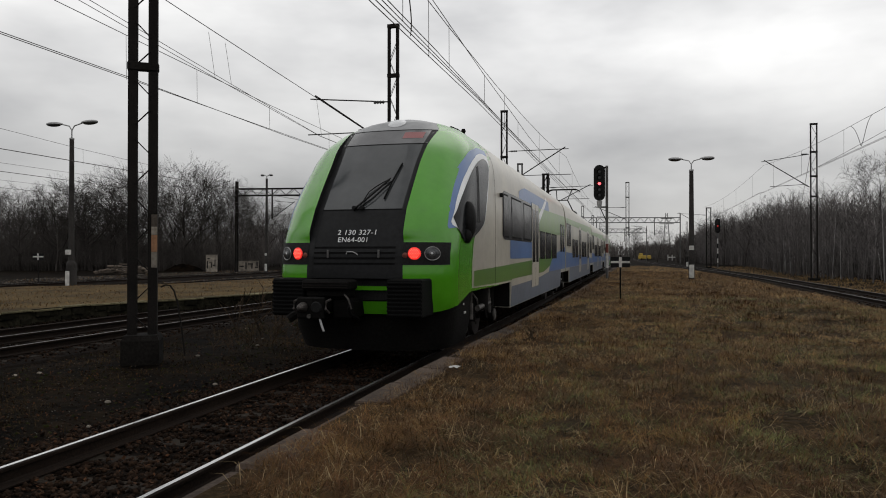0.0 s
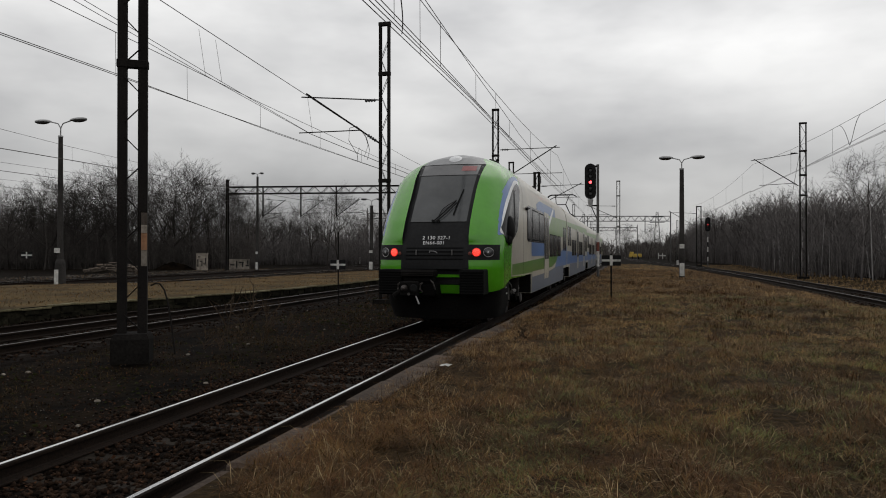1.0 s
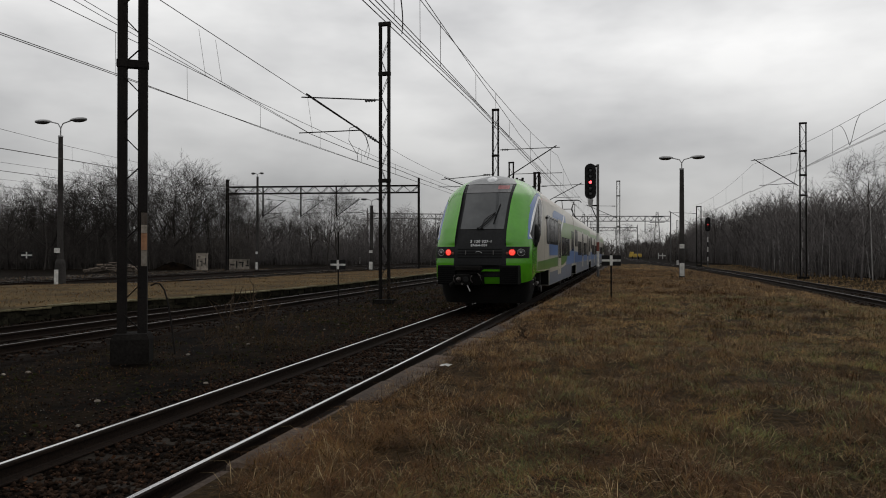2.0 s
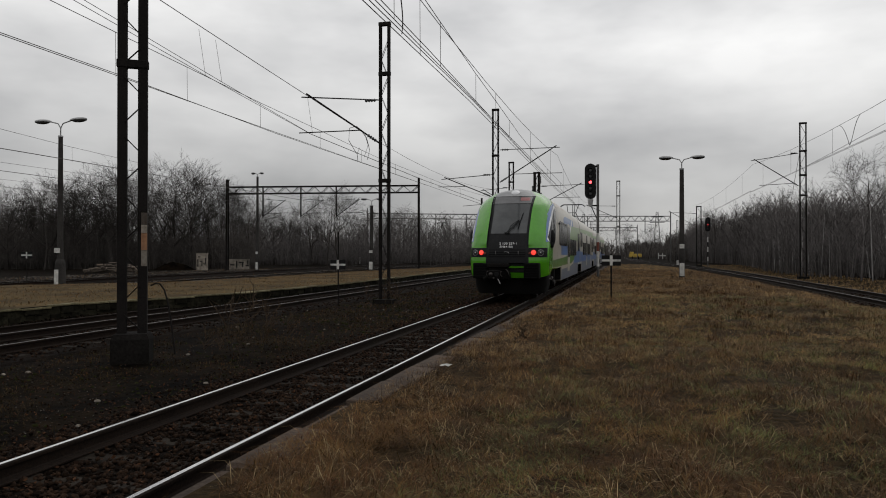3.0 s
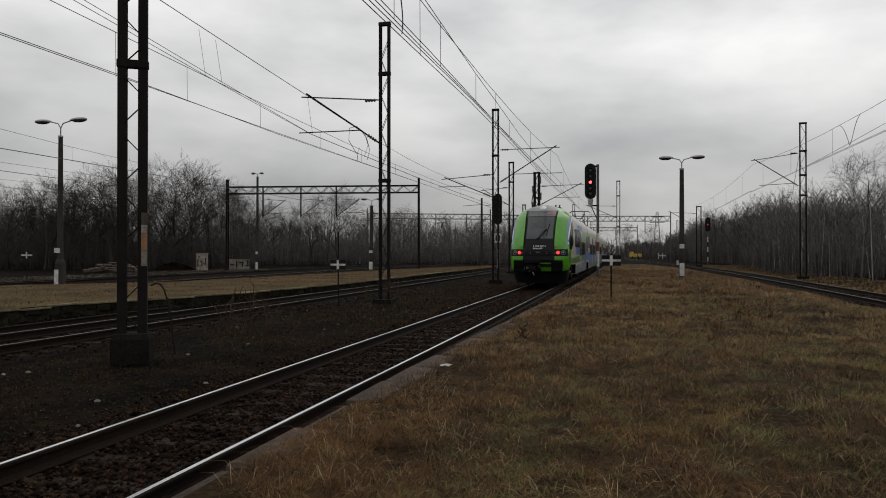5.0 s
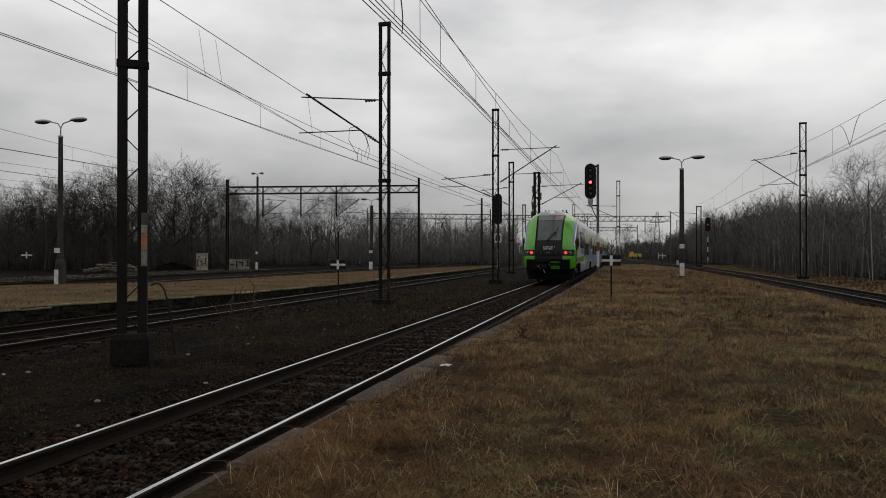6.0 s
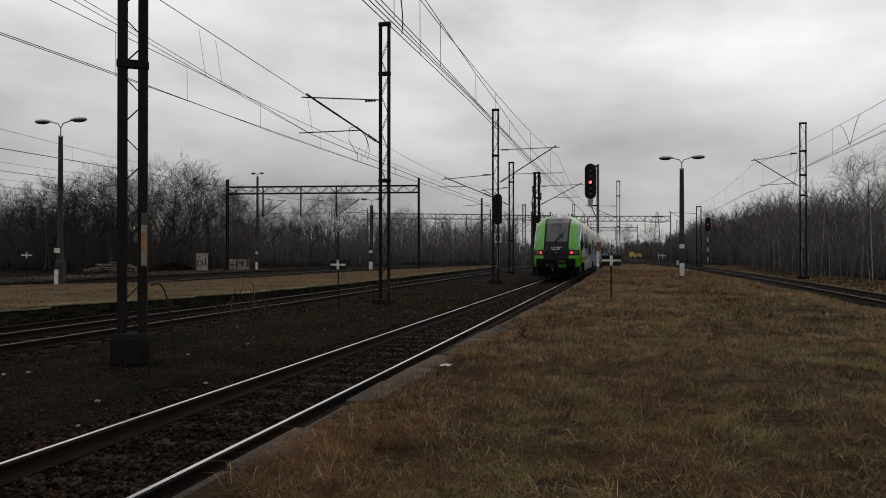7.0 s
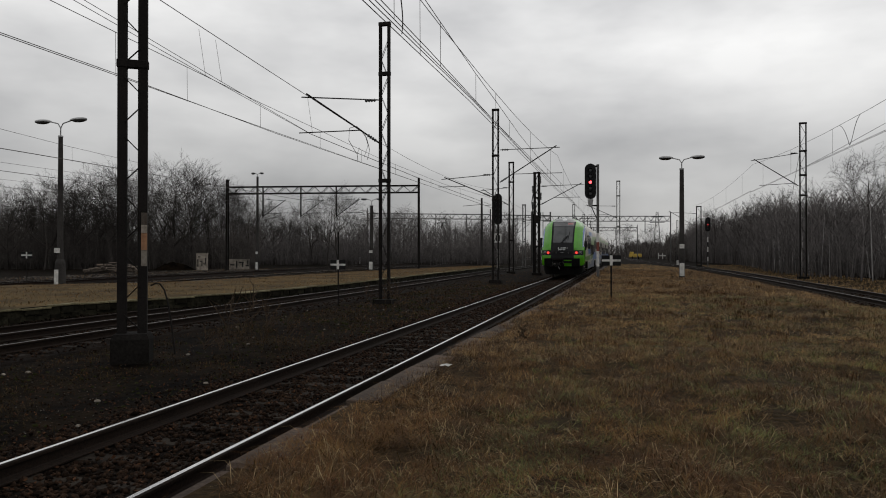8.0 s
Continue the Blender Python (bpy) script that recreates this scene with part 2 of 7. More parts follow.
# ---- mesh tools ----
class Geo:
    """Points and faces of one mesh, gathered piece by piece."""

    def __init__(self):
        self.v, self.f, self.m = [], [], []

    def add(self, verts, faces, slot=0):
        k = len(self.v)
        self.v += [tuple(p) for p in verts]
        self.f += [tuple(k + i for i in q) for q in faces]
        self.m += [slot] * len(faces)
        return self

    def box(self, lo, hi, ch=0.004, m=None, slot=0):
        """A box with chamfered edges between two corners."""
        lo, hi = Vector(lo), Vector(hi)
        c, h = (lo + hi) / 2, (hi - lo) / 2
        ch = min(ch, 0.4 * min(h))
        pts, idx = [], {}
        for sx in (-1, 1):
            for sy in (-1, 1):
                for sz in (-1, 1):
                    for ax in range(3):
                        q = [sx * h.x, sy * h.y, sz * h.z]
                        for o in range(3):
                            if o != ax:
                                q[o] -= (sx, sy, sz)[o] * ch
                        idx[sx, sy, sz, ax] = len(pts)
                        pts.append(c + Vector(q))
        fs = []
        for ax in range(3):
            a, b = [(1, 2), (2, 0), (0, 1)][ax]
            for s in (-1, 1):
                ring = []
                for sa, sb in ((-1, -1), (1, -1), (1, 1), (-1, 1)):
                    k = [0, 0, 0]
                    k[ax], k[a], k[b] = s, sa, sb
                    ring.append(idx[k[0], k[1], k[2], ax])
                fs.append(ring if s > 0 else ring[::-1])
                for sb in (-1, 1):
                    k = [0, 0, 0]
                    k[a], k[b] = s, sb
                    one, two = list(k), list(k)
                    one[ax], two[ax] = -1, 1
                    q = [idx[(*one, a)], idx[(*two, a)], idx[(*two, b)], idx[(*one, b)]]
                    fs.append(q if s * sb < 0 else q[::-1])
        for sx in (-1, 1):
            for sy in (-1, 1):
                for sz in (-1, 1):
                    q = [idx[sx, sy, sz, i] for i in range(3)]
                    fs.append(q if sx * sy * sz > 0 else q[::-1])
        if m is not None:
            pts = [m @ p for p in pts]
        return self.add(pts, fs, slot)

    def beam(self, p, q, w, h=None, slot=0):
        """A bar of w by h from p to q."""
        p, q = Vector(p), Vector(q)
        h = w if h is None else h
        d = q - p
        m = Matrix.Translation(p) @ d.to_track_quat("Y", "Z").to_matrix().to_4x4()
        return self.box((-w / 2, 0, -h / 2), (w / 2, d.length, h / 2), 0.15 * min(w, h), m, slot)

    def tube(self, pts, r, n=6, slot=0, cap=True):
        """A round bar through points; r: one radius or one for each."""
        pts = [Vector(p) for p in pts]
        rs = r if isinstance(r, (list, tuple)) else [r] * len(pts)
        vs, fs = [], []
        for i, p in enumerate(pts):
            d = (pts[min(i + 1, len(pts) - 1)] - pts[max(i - 1, 0)]).normalized()
            side = d.cross(Vector((0, 0, 1)) if abs(d.z) < 0.95 else Vector((0, 1, 0))).normalized()
            up = side.cross(d)
            vs += [p + rs[i] * (math.cos(a) * side + math.sin(a) * up) for a in [2 * math.pi * k / n for k in range(n)]]
        for i in range(len(pts) - 1):
            for k in range(n):
                a, b = i * n + k, i * n + (k + 1) % n
                fs.append((a, b, b + n, a + n))
        if cap:
            fs.append(tuple(range(n))[::-1])
            fs.append(tuple(range(len(vs) - n, len(vs))))
        return self.add(vs, fs, slot)

    def prism(self, outline, p, q, slot=0):
        """An outline in (x, z) pushed along y from p to q."""
        n = len(outline)
        vs = [(x, p, z) for x, z in outline] + [(x, q, z) for x, z in outline]
        fs = [(k, (k + 1) % n, n + (k + 1) % n, n + k) for k in range(n)]
        fs += [tuple(range(n))[::-1], tuple(range(n, 2 * n))]
        return self.add(vs, fs, slot)


def ellipsoid(g, c, sx, sy, sz, m=None, n=14, k=9, flat=-1.0):
    vs, fs = [], []
    for j in range(k + 1):
        a = math.pi * j / k - math.pi / 2
        for i in range(n):
            t = 2 * math.pi * i / n
            p = Vector((sx * math.cos(a) * math.cos(t), sy * math.cos(a) * math.sin(t), max(flat, math.sin(a)) * sz))
            if m is not None:
                p = m @ p
            vs.append(Vector(c) + p)
    for j in range(k):
        for i in range(n):
            q = (i + 1) % n
            fs.append((j * n + i, j * n + q, j * n + n + q, j * n + n + i))
    return g.add(vs, fs)


def part(name, g, material, parent=None, label="", smooth=False):
    """Links a gathered mesh as one object under a thing, a part or nothing."""
    me = bpy.data.meshes.new(name)
    me.from_pydata(g.v, [], g.f)
    for m in material if isinstance(material, (list, tuple)) else [material]:
        me.materials.append(m)
    me.polygons.foreach_set("material_index", g.m)
    if smooth:
        me.polygons.foreach_set("use_smooth", [True] * len(g.f))
        me.set_sharp_from_angle(angle=radians(38))
    me.update()
    ob = new(name, me)
    if parent is not None:
        ob.parent = parent
    return tagged(ob, label)


def soup(name, verts, tris, material, label, category):
    """One mesh from arrays of points and triangles: what nobody could count."""
    me = bpy.data.meshes.new(name)
    me.vertices.add(len(verts))
    me.vertices.foreach_set("co", np.asarray(verts, np.float32).ravel())
    me.loops.add(len(tris) * 3)
    me.loops.foreach_set("vertex_index", np.asarray(tris, np.int32).ravel())
    me.polygons.add(len(tris))
    me.polygons.foreach_set("loop_start", np.arange(0, len(tris) * 3, 3, dtype=np.int32))
    me.polygons.foreach_set("loop_total", np.full(len(tris), 3, np.int32))
    me.update(calc_edges=True)
    me.validate()
    me.materials.append(material)
    return tagged(new(name, me), label, category, kind="stuff")


def thing(name, m, label, category, group=""):
    ob = new(name)
    ob.empty_display_size = 0.2
    ob.matrix_basis = m
    return tagged(ob, label, category, group)


rng = np.random.default_rng(7)
# ---- ground, platforms, tracks ----


def lerp_table(x, table):
    return float(np.interp(x, [a for a, _ in table], [b for _, b in table]))


BEND = [(-30, 9.35), (52, 9.35), (64, 9.2), (76, 8.7), (91, 7.4), (110, 5.9), (142, 3.9), (180, 2.3), (240, 0.9), (420, 0.4)]


def bend_x(y):
    """The platform track swings over towards the main line."""
    return lerp_table(y, BEND)


PROFILE = [(-400, -0.6), (-60, -0.35), (-22.5, -0.25), (-20.5, -0.2), (-14.0, -0.2), (-10.0, -0.22), (-8.5, -0.24), (-6.0, -0.26), (-2.4, -0.24), (7.0, -0.25), (9.3, -0.22), (12.5, -0.3), (18, -0.2), (60, 0.3), (400, 0.5)]


def ground_z(x, y):
    n = noise.noise(Vector((x * 0.5, y * 0.5, 0.0))) * 0.035 + noise.noise(Vector((x * 2.1, y * 2.1, 5.0))) * 0.014
    return lerp_table(x, PROFILE) + n * (0.3 if abs(x + 3.99) < 1.6 else 1.0) - 0.02


def sheet(name, xs, ys, zf, material, smooth=True):
    g = Geo()
    g.v = [(x, y, zf(x, y)) for y in ys for x in xs]
    n = len(xs)
    g.f = [(j * n + i, j * n + i + 1, j * n + n + i + 1, j * n + n + i) for j in range(len(ys) - 1) for i in range(n - 1)]
    g.m = [0] * len(g.f)
    return part(name, g, material, smooth=smooth)


gx = list(np.concatenate([[-3000, -1500, -700, -300, -150, -90], np.linspace(-65, -24, 26), np.linspace(-22, -5.8, 80), np.linspace(-5.5, -2, 8), np.linspace(0, 24, 34), [30, 45, 80, 150, 300, 700, 1500, 3000]]))
gy = list(np.concatenate([[-2000, -600, -150, -40, -10], np.linspace(-4, 32, 150), np.linspace(33, 110, 70), [125, 150, 200, 300, 500, 900, 1800, 3500]]))
tagged(sheet("ground", gx, gy, ground_z, M_SOIL), "dark trampled soil with cinders and dead weeds", "ground", kind="structure")

EDGE = [(-30, -2.42), (8, -2.40), (14, -2.25), (24, -2.0), (45, -1.95), (90, -2.0)]


def edge_x(y):
    return lerp_table(y, EDGE)


def platform_z(x, y):
    n = noise.noise(Vector((x * 0.45, y * 0.45, 9.0))) * 0.08 + noise.noise(Vector((x * 1.7, y * 1.7, 3.0))) * 0.05
    x += 9.35 - bend_x(y)
    base = 0.29 - 0.45 * max(0.0, (x - 4.6) / 3.0) ** 1.5 - max(0, (y - 30) * 0.0025)
    ease = min(1.0, max(0.0, (x - 9.35 + bend_x(y) - edge_x(y) - 0.05) / 0.5))
    return max(base + n * ease, -0.35)


def platform_sheet():
    g = Geo()
    us = list(np.linspace(0, 1, 52))
    ys = list(np.concatenate([[-30, -12], np.linspace(-4, 26, 130), np.linspace(27, 92, 60)]))
    for y in ys:
        x0 = edge_x(y) + 0.02
        for u in us:
            x = x0 + u * (bend_x(y) - 1.95 - x0)
            g.v.append((x, y, platform_z(x, y)))
    n = len(us)
    g.f = [(j * n + i, j * n + i + 1, j * n + n + i + 1, j * n + n + i) for j in range(len(ys) - 1) for i in range(n - 1)]
    # closing skirts under the near edge and the far end
    k = len(g.v)
    g.v += [(g.v[j * n][0], g.v[j * n][1], -0.5) for j in range(len(ys))]
    g.f += [(j * n, (j + 1) * n, k + j + 1, k + j) for j in range(len(ys) - 1)]
    k = len(g.v)
    last = (len(ys) - 1) * n
    g.v += [(g.v[last + i][0], g.v[last + i][1] + 2.0, -0.5) for i in range(n)]
    g.f += [(last + i, last + i + 1, k + i + 1, k + i) for i in range(n - 1)]
    g.m = [0] * len(g.f)
    return part("platform", g, M_TURF, smooth=True)


platform = tagged(platform_sheet(), "low railway platform overgrown with matted dry turf", "platform", kind="structure")

PLAT2 = [(10, -15.5), (15.2, -15.7), (17.5, -15.6), (19.2, -15.2), (21.3, -14.4), (23.2, -13.9), (27, -13.55), (33, -13.4), (64, -13.6), (80, -13.8)]
PLAT2_BACK = [(10, -30), (27, -28), (30, -24.5), (33, -22.5), (48, -21.9), (62, -20), (80, -16.5)]


def plat2_z(x, y):
    n = noise.noise(Vector((x * 0.4, y * 0.4, 19.0))) * 0.08
    return 0.16 + n * 0.6


def platform2_sheet():
    g = Geo()
    us = list(np.linspace(0, 1, 24))
    ys = list(np.linspace(4, 82, 110))
    for y in ys:
        a, b = lerp_table(y, PLAT2_BACK), lerp_table(y, PLAT2)
        for u in us:
            x = a + u * (b - a)
            g.v.append((x, y, plat2_z(x, y) if 0 < u < 1 else (0.17 if u == 1 else -0.3)))
    n = len(us)
    g.f = [(j * n + i, j * n + i + 1, j * n + n + i + 1, j * n + n + i) for j in range(len(ys) - 1) for i in range(n - 1)]
    k = len(g.v)
    g.v += [(g.v[j * n + n - 1][0], g.v[j * n + n - 1][1], -0.5) for j in range(len(ys))]
    g.f += [(j * n + n - 1, k + j, k + j + 1, (j + 1) * n + n - 1) for j in range(len(ys) - 1)]
    g.m = [0] * len(g.f)
    g.m[-(len(ys) - 1):] = [1] * (len(ys) - 1)
    return part("platform_island", g, [M_STRAW, M_WALL], smooth=True)


platform_island = tagged(platform2_sheet(), "low island platform covered with straw-coloured dry grass", "platform", kind="structure")

RAIL = [(-0.075, -0.16), (0.075, -0.16), (0.075, -0.148), (0.02, -0.135), (0.009, -0.12), (0.009, -0.05), (0.034, -0.036), (0.035, -0.012), (0.021, -0.001), (-0.021, -0.001), (-0.035, -0.012), (-0.034, -0.036), (-0.009, -0.05), (-0.009, -0.12), (-0.02, -0.135), (-0.075, -0.148)]


def along(table, y0, y1):
    return [y0, *[y for y, _ in table if y0 < y < y1], y1]


def rail_piece(xf, ys, z=0.0):
    g = Geo()
    n = len(RAIL)
    for y in ys:
        g.v += [(xf(y) + a, y, z + b) for a, b in RAIL]
    for j in range(len(ys) - 1):
        for k in range(n):
            g.f.append((j * n + k, j * n + (k + 1) % n, j * n + n + (k + 1) % n, j * n + n + k))
            g.m.append(1 if k == 8 else 0)
    last = (len(ys) - 1) * n
    g.f += [tuple(range(n))[::-1], tuple(range(last, last + n))]
    g.m += [0, 0]
    return g


def make_track(name, xf, ys, label, top=M_DULL):
    t = tagged(new(name), label, "railway track", kind="structure")
    for s in (-0.753, 0.753):
        part("rail", rail_piece(lambda y: xf(y) + s, ys), [M_RAIL, top], t, "steel rail with a polished running surface")
    bed = Geo()
    ring = [(-2.0, -0.42), (2.0, -0.42), (1.55, -0.2), (1.2, -0.175), (-1.2, -0.175), (-1.55, -0.2)]
    for y in ys:
        bed.v += [(xf(y) + a, y, b) for a, b in ring]
    for j in range(len(ys) - 1):
        bed.f += [(6 * j + k, 6 * j + (k + 1) % 6, 6 * j + 6 + (k + 1) % 6, 6 * j + 6 + k) for k in range(6)]
    bed.m = [0] * len(bed.f)
    part("ballast_bed", bed, M_BALLAST, t, "dark brown ballast between the rails")
    return t


def straight(x):
    return lambda y: x


track_1 = make_track("track_1", straight(-3.99), [-25, 420], "straight railway track with worn shiny rails in dark ballast", M_SHINE)
track_2 = make_track("track_2", straight(-11.55), [-25, 420], "parallel railway track with shiny rails in dark ballast")
tagged(part("spare_rail", rail_piece(straight(-13.95), [3, 19.5], -0.06), [M_RAIL, M_RAIL]), "rusty disused rail lying beside the second track", "rail")
track_3 = make_track("track_3", bend_x, along(BEND, -25, 415), "railway track swinging in beyond the grass platform")
track_4 = make_track("track_4", straight(-25.6), [-20, 300], "rusty siding behind the island platform")
track_5 = make_track("track_5", straight(-33.5), [-20, 300], "rusty siding in front of the woods")
# ---- the train; its space: y from the nose backwards, x to its platform side, z from the rail tops ----
train = thing("train", Matrix.Translation((-3.99, 9.6, 0)), "green cream and blue electric railcar train with lit tail lights", "train")
SECTION = [(0.5, 1.40), (0.9, 1.425), (1.3, 1.435), (2.6, 1.435), (3.0, 1.42), (3.28, 1.395), (3.467, 1.35), (3.62, 1.27), (3.753, 1.15), (3.885, 0.97), (3.984, 0.74), (4.06, 0.48), (4.116, 0.2)]
NOSE = [(0.7, 0.12), (1.0, 0.02), (1.34, -0.03), (1.67, 0.0), (1.95, 0.11), (2.33, 0.32), (2.7, 0.62), (3.115, 0.98), (3.467, 1.3), (3.764, 1.68), (3.962, 2.02), (4.072, 2.35), (4.116, 2.6)]
DEPTH = [(0.7, 0.8), (1.7, 0.8), (2.5, 0.85), (3.335, 1.0), (3.775, 1.1), (4.116, 0.9)]
POWER = 2.7
YCAB = 4.2


def width_at(z):
    return lerp_table(z, SECTION)


def nose_x(y, z):
    """Half the breadth of the nose at y and height z."""
    w, yc, d = width_at(z), lerp_table(z, NOSE), lerp_table(z, DEPTH)
    t = min(1.0, max(0.0, (y - yc) / d))
    return w * (1 - (1 - t) ** POWER) ** (1 / POWER)


def nose_y(x, z):
    """The nose's front at x off its middle and height z."""
    w, yc, d = width_at(z), lerp_table(z, NOSE), lerp_table(z, DEPTH)
    t = min(1.0, abs(x) / w)
    return yc + d * (1 - (1 - t ** POWER) ** (1 / POWER))


def panel_half(z):
    return min(lerp_table(z, [(0.7, 0.74), (1.3, 0.76), (2.3, 0.74), (3.115, 0.75), (3.775, 0.8), (3.995, 0.62), (4.116, 0.19)]), 0.93 * width_at(z))


def front_skin(name, za, zb, material, parent, lift=0.0, inset=0.0, nz=14, nx=12, label=""):
    """A piece of the front between the two pillars, from height za to zb, lift metres proud."""
    g = Geo()
    for j in range(nz + 1):
        z = za + (zb - za) * j / nz
        a = panel_half(z) - inset
        for i in range(-nx, nx + 1):
            x = a * i / nx
            g.v.append((x, nose_y(x, z) - lift, z + lift * 0.5))
    n = 2 * nx + 1
    g.f = [(j * n + i, j * n + i + 1, j * n + n + i + 1, j * n + n + i) for j in range(nz) for i in range(n - 1)]
    g.m = [0] * len(g.f)
    return part(name, g, material, parent, label, smooth=True)


def pillar_skin(name, side, material, parent, label=""):
    """One front corner with its flank back to the cab's rear edge."""
    g = Geo()
    zs = list(np.concatenate([np.linspace(0.8, 3.66, 40), np.linspace(3.72, 4.105, 12)]))
    nc, nf = 18, 16
    rows = []
    for z in zs:
        w, yc, d = width_at(z), lerp_table(z, NOSE), lerp_table(z, DEPTH)
        a = panel_half(z)
        t0 = math.asin(min(1.0, (a / w) ** (POWER / 2)))
        row = []
        for i in range(nc + 1):
            t = t0 + (math.pi / 2 - t0) * i / nc
            x = w * math.sin(t) ** (2 / POWER)
            y = yc + d * (1 - max(0.0, math.cos(t)) ** (2 / POWER))
            row.append([x, y, z])
        y1 = row[-1][1]
        proud = lerp_table(z, [(1.82, 0.0), (2.0, 0.1), (3.33, 0.12), (3.83, 0.0)])
        for i in range(nc + 1):
            row[i][1] -= proud * (1 - i / nc) ** 3
        for i in range(1, nf + 1):
            row.append([w, y1 + (YCAB - y1) * i / nf, z])
        for p in row:
            p[2] = max(p[2], lerp_table(p[1], [(0.3, 0.8), (1.5, 1.05)]))
        rows.append(row)
    n = nc + nf + 1
    g.v = [(side * p[0], p[1], p[2]) for r in rows for p in r]
    for j in range(len(rows) - 1):
        for i in range(n - 1):
            q = (j * n + i, j * n + i + 1, j * n + n + i + 1, j * n + n + i)
            g.f.append(q if side > 0 else q[::-1])
    g.m = [0] * len(g.f)
    return part(name, g, material, parent, label, smooth=True)


def flank(name, side, y0, y1, lo, hi, material, parent, lift=0.004, ny=24, nz=10, label=""):
    """A piece on the flank between y0 and y1, between the curves lo(y) and hi(y), lift metres proud of it."""
    g = Geo()
    for i in range(ny + 1):
        y = y0 + (y1 - y0) * i / ny
        a, b = lo(y), hi(y)
        for j in range(nz + 1):
            z = a + (b - a) * j / nz
            x = (nose_x(y, z) if y < YCAB else width_at(z)) + lift
            g.v.append((side * x, y, z))
    n = nz + 1
    for i in range(ny):
        for j in range(nz):
            q = (i * n + j, i * n + n + j, i * n + n + j + 1, i * n + j + 1)
            g.f.append(q if side > 0 else q[::-1])
    g.m = [0] * len(g.f)
    return part(name, g, material, parent, label, smooth=True)


def curve(*table):
    """A smooth line through the table's points that never overshoots them."""
    xs, zs = [float(a) for a, _ in table], [float(b) for _, b in table]
    d = [(zs[k + 1] - zs[k]) / (xs[k + 1] - xs[k]) for k in range(len(xs) - 1)]
    m = [d[0]] + [0.0 if d[k - 1] * d[k] <= 0 else 2 * d[k - 1] * d[k] / (d[k - 1] + d[k]) for k in range(1, len(d))] + [d[-1]]

    def at(y):
        y = min(max(y, xs[0]), xs[-1])
        k = max(j for j in range(len(d)) if xs[j] <= y)
        h = xs[k + 1] - xs[k]
        t = (y - xs[k]) / h
        return (1 + 2 * t) * (1 - t) ** 2 * zs[k] + t * (1 - t) ** 2 * h * m[k] + t * t * (3 - 2 * t) * zs[k + 1] + t * t * (t - 1) * h * m[k + 1]
    return at


def level(z):
    return lambda y: z


def car_shell(name, y0, y1, cuts, parent, label):
    """A car's body from y0 to y1; cuts: heights of its lower edge along y."""
    g = Geo()
    ys = sorted({y0, y1, *[c for c, _ in cuts if y0 < c < y1], *[c - 0.01 for c, _ in cuts if y0 < c - 0.01 < y1], *np.linspace(y0, y1, 7)})
    zs = [0.5, 0.9, 1.3, 1.9, 2.6, 2.85, 3.0, 3.14, 3.28, 3.38, 3.467, 3.54, 3.62, 3.69, 3.753, 3.82, 3.885, 3.94, 3.984, 4.03, 4.06, 4.116]
    ring = [(width_at(z), z) for z in zs]
    ring = ring + [(-x, z) for x, z in ring[::-1]]
    for y in ys:
        low = [h for c, h in cuts if c <= y][-1]
        g.v += [(x, y, max(z, low)) for x, z in ring]
    n = len(ring)
    g.f = [(j * n + i, j * n + n + i, j * n + n + i + 1, j * n + i + 1) for j in range(len(ys) - 1) for i in range(n - 1)]
    g.f += [tuple(range(n)), tuple(range((len(ys) - 1) * n, len(ys) * n))[::-1]]
    # floor
    g.f += [(j * n, j * n + n - 1, j * n + 2 * n - 1, j * n + n) for j in range(len(ys) - 1)]
    g.m = [0] * len(g.f)
    return part(name, g, M_CREAM, parent, label, smooth=True)


def lamp_disc(name, x, z, r, material, parent, lift=0.03, label=""):
    """A round lens bulging out of the nose."""
    g = Geo()
    n, rings = 20, 4
    y = nose_y(x, z) - lift
    slope = (nose_y(abs(x) + 0.05, z) - nose_y(abs(x) - 0.05, z)) / 0.1 * (1 if x > 0 else -1)
    for k in range(rings + 1):
        a = k / rings
        for i in range(n):
            t = 2 * math.pi * i / n
            dx, dz = r * a * math.cos(t), r * a * math.sin(t)
            g.v.append((x + dx, y + slope * dx - 0.018 * (1 - a * a), z + dz))
    for k in range(rings):
        for i in range(n):
            j = (i + 1) % n
            g.f.append((k * n + i, k * n + j, k * n + n + j, k * n + n + i))
    g.m = [0] * len(g.f)
    return part(name, g, material, parent, label, smooth=True)


def tail_beads(x, z, r, parent):
    """The little lamps of a tail light, in a close pattern."""
    g = Geo()
    step = 0.0235
    slope = (nose_y(abs(x) + 0.05, z) - nose_y(abs(x) - 0.05, z)) / 0.1 * (1 if x > 0 else -1)
    for j in range(-4, 5):
        for i in range(-4, 5):
            dx, dz = step * (i + 0.5 * (j % 2)), step * 0.87 * j
            if dx * dx + dz * dz > r * r:
                continue
            y = nose_y(x, z) - 0.05 + slope * dx
            ring = [(x + dx + 0.0078 * math.cos(a), y, z + dz + 0.0078 * math.sin(a)) for a in [math.pi / 3 * k for k in range(6)]]
            g.add(ring + [(x + dx, y - 0.005, z + dz)], [(k, (k + 1) % 6, 6) for k in range(6)])
    return part("lamp_beads", g, G_TAILCORE, parent, "close pattern of small red lamps")


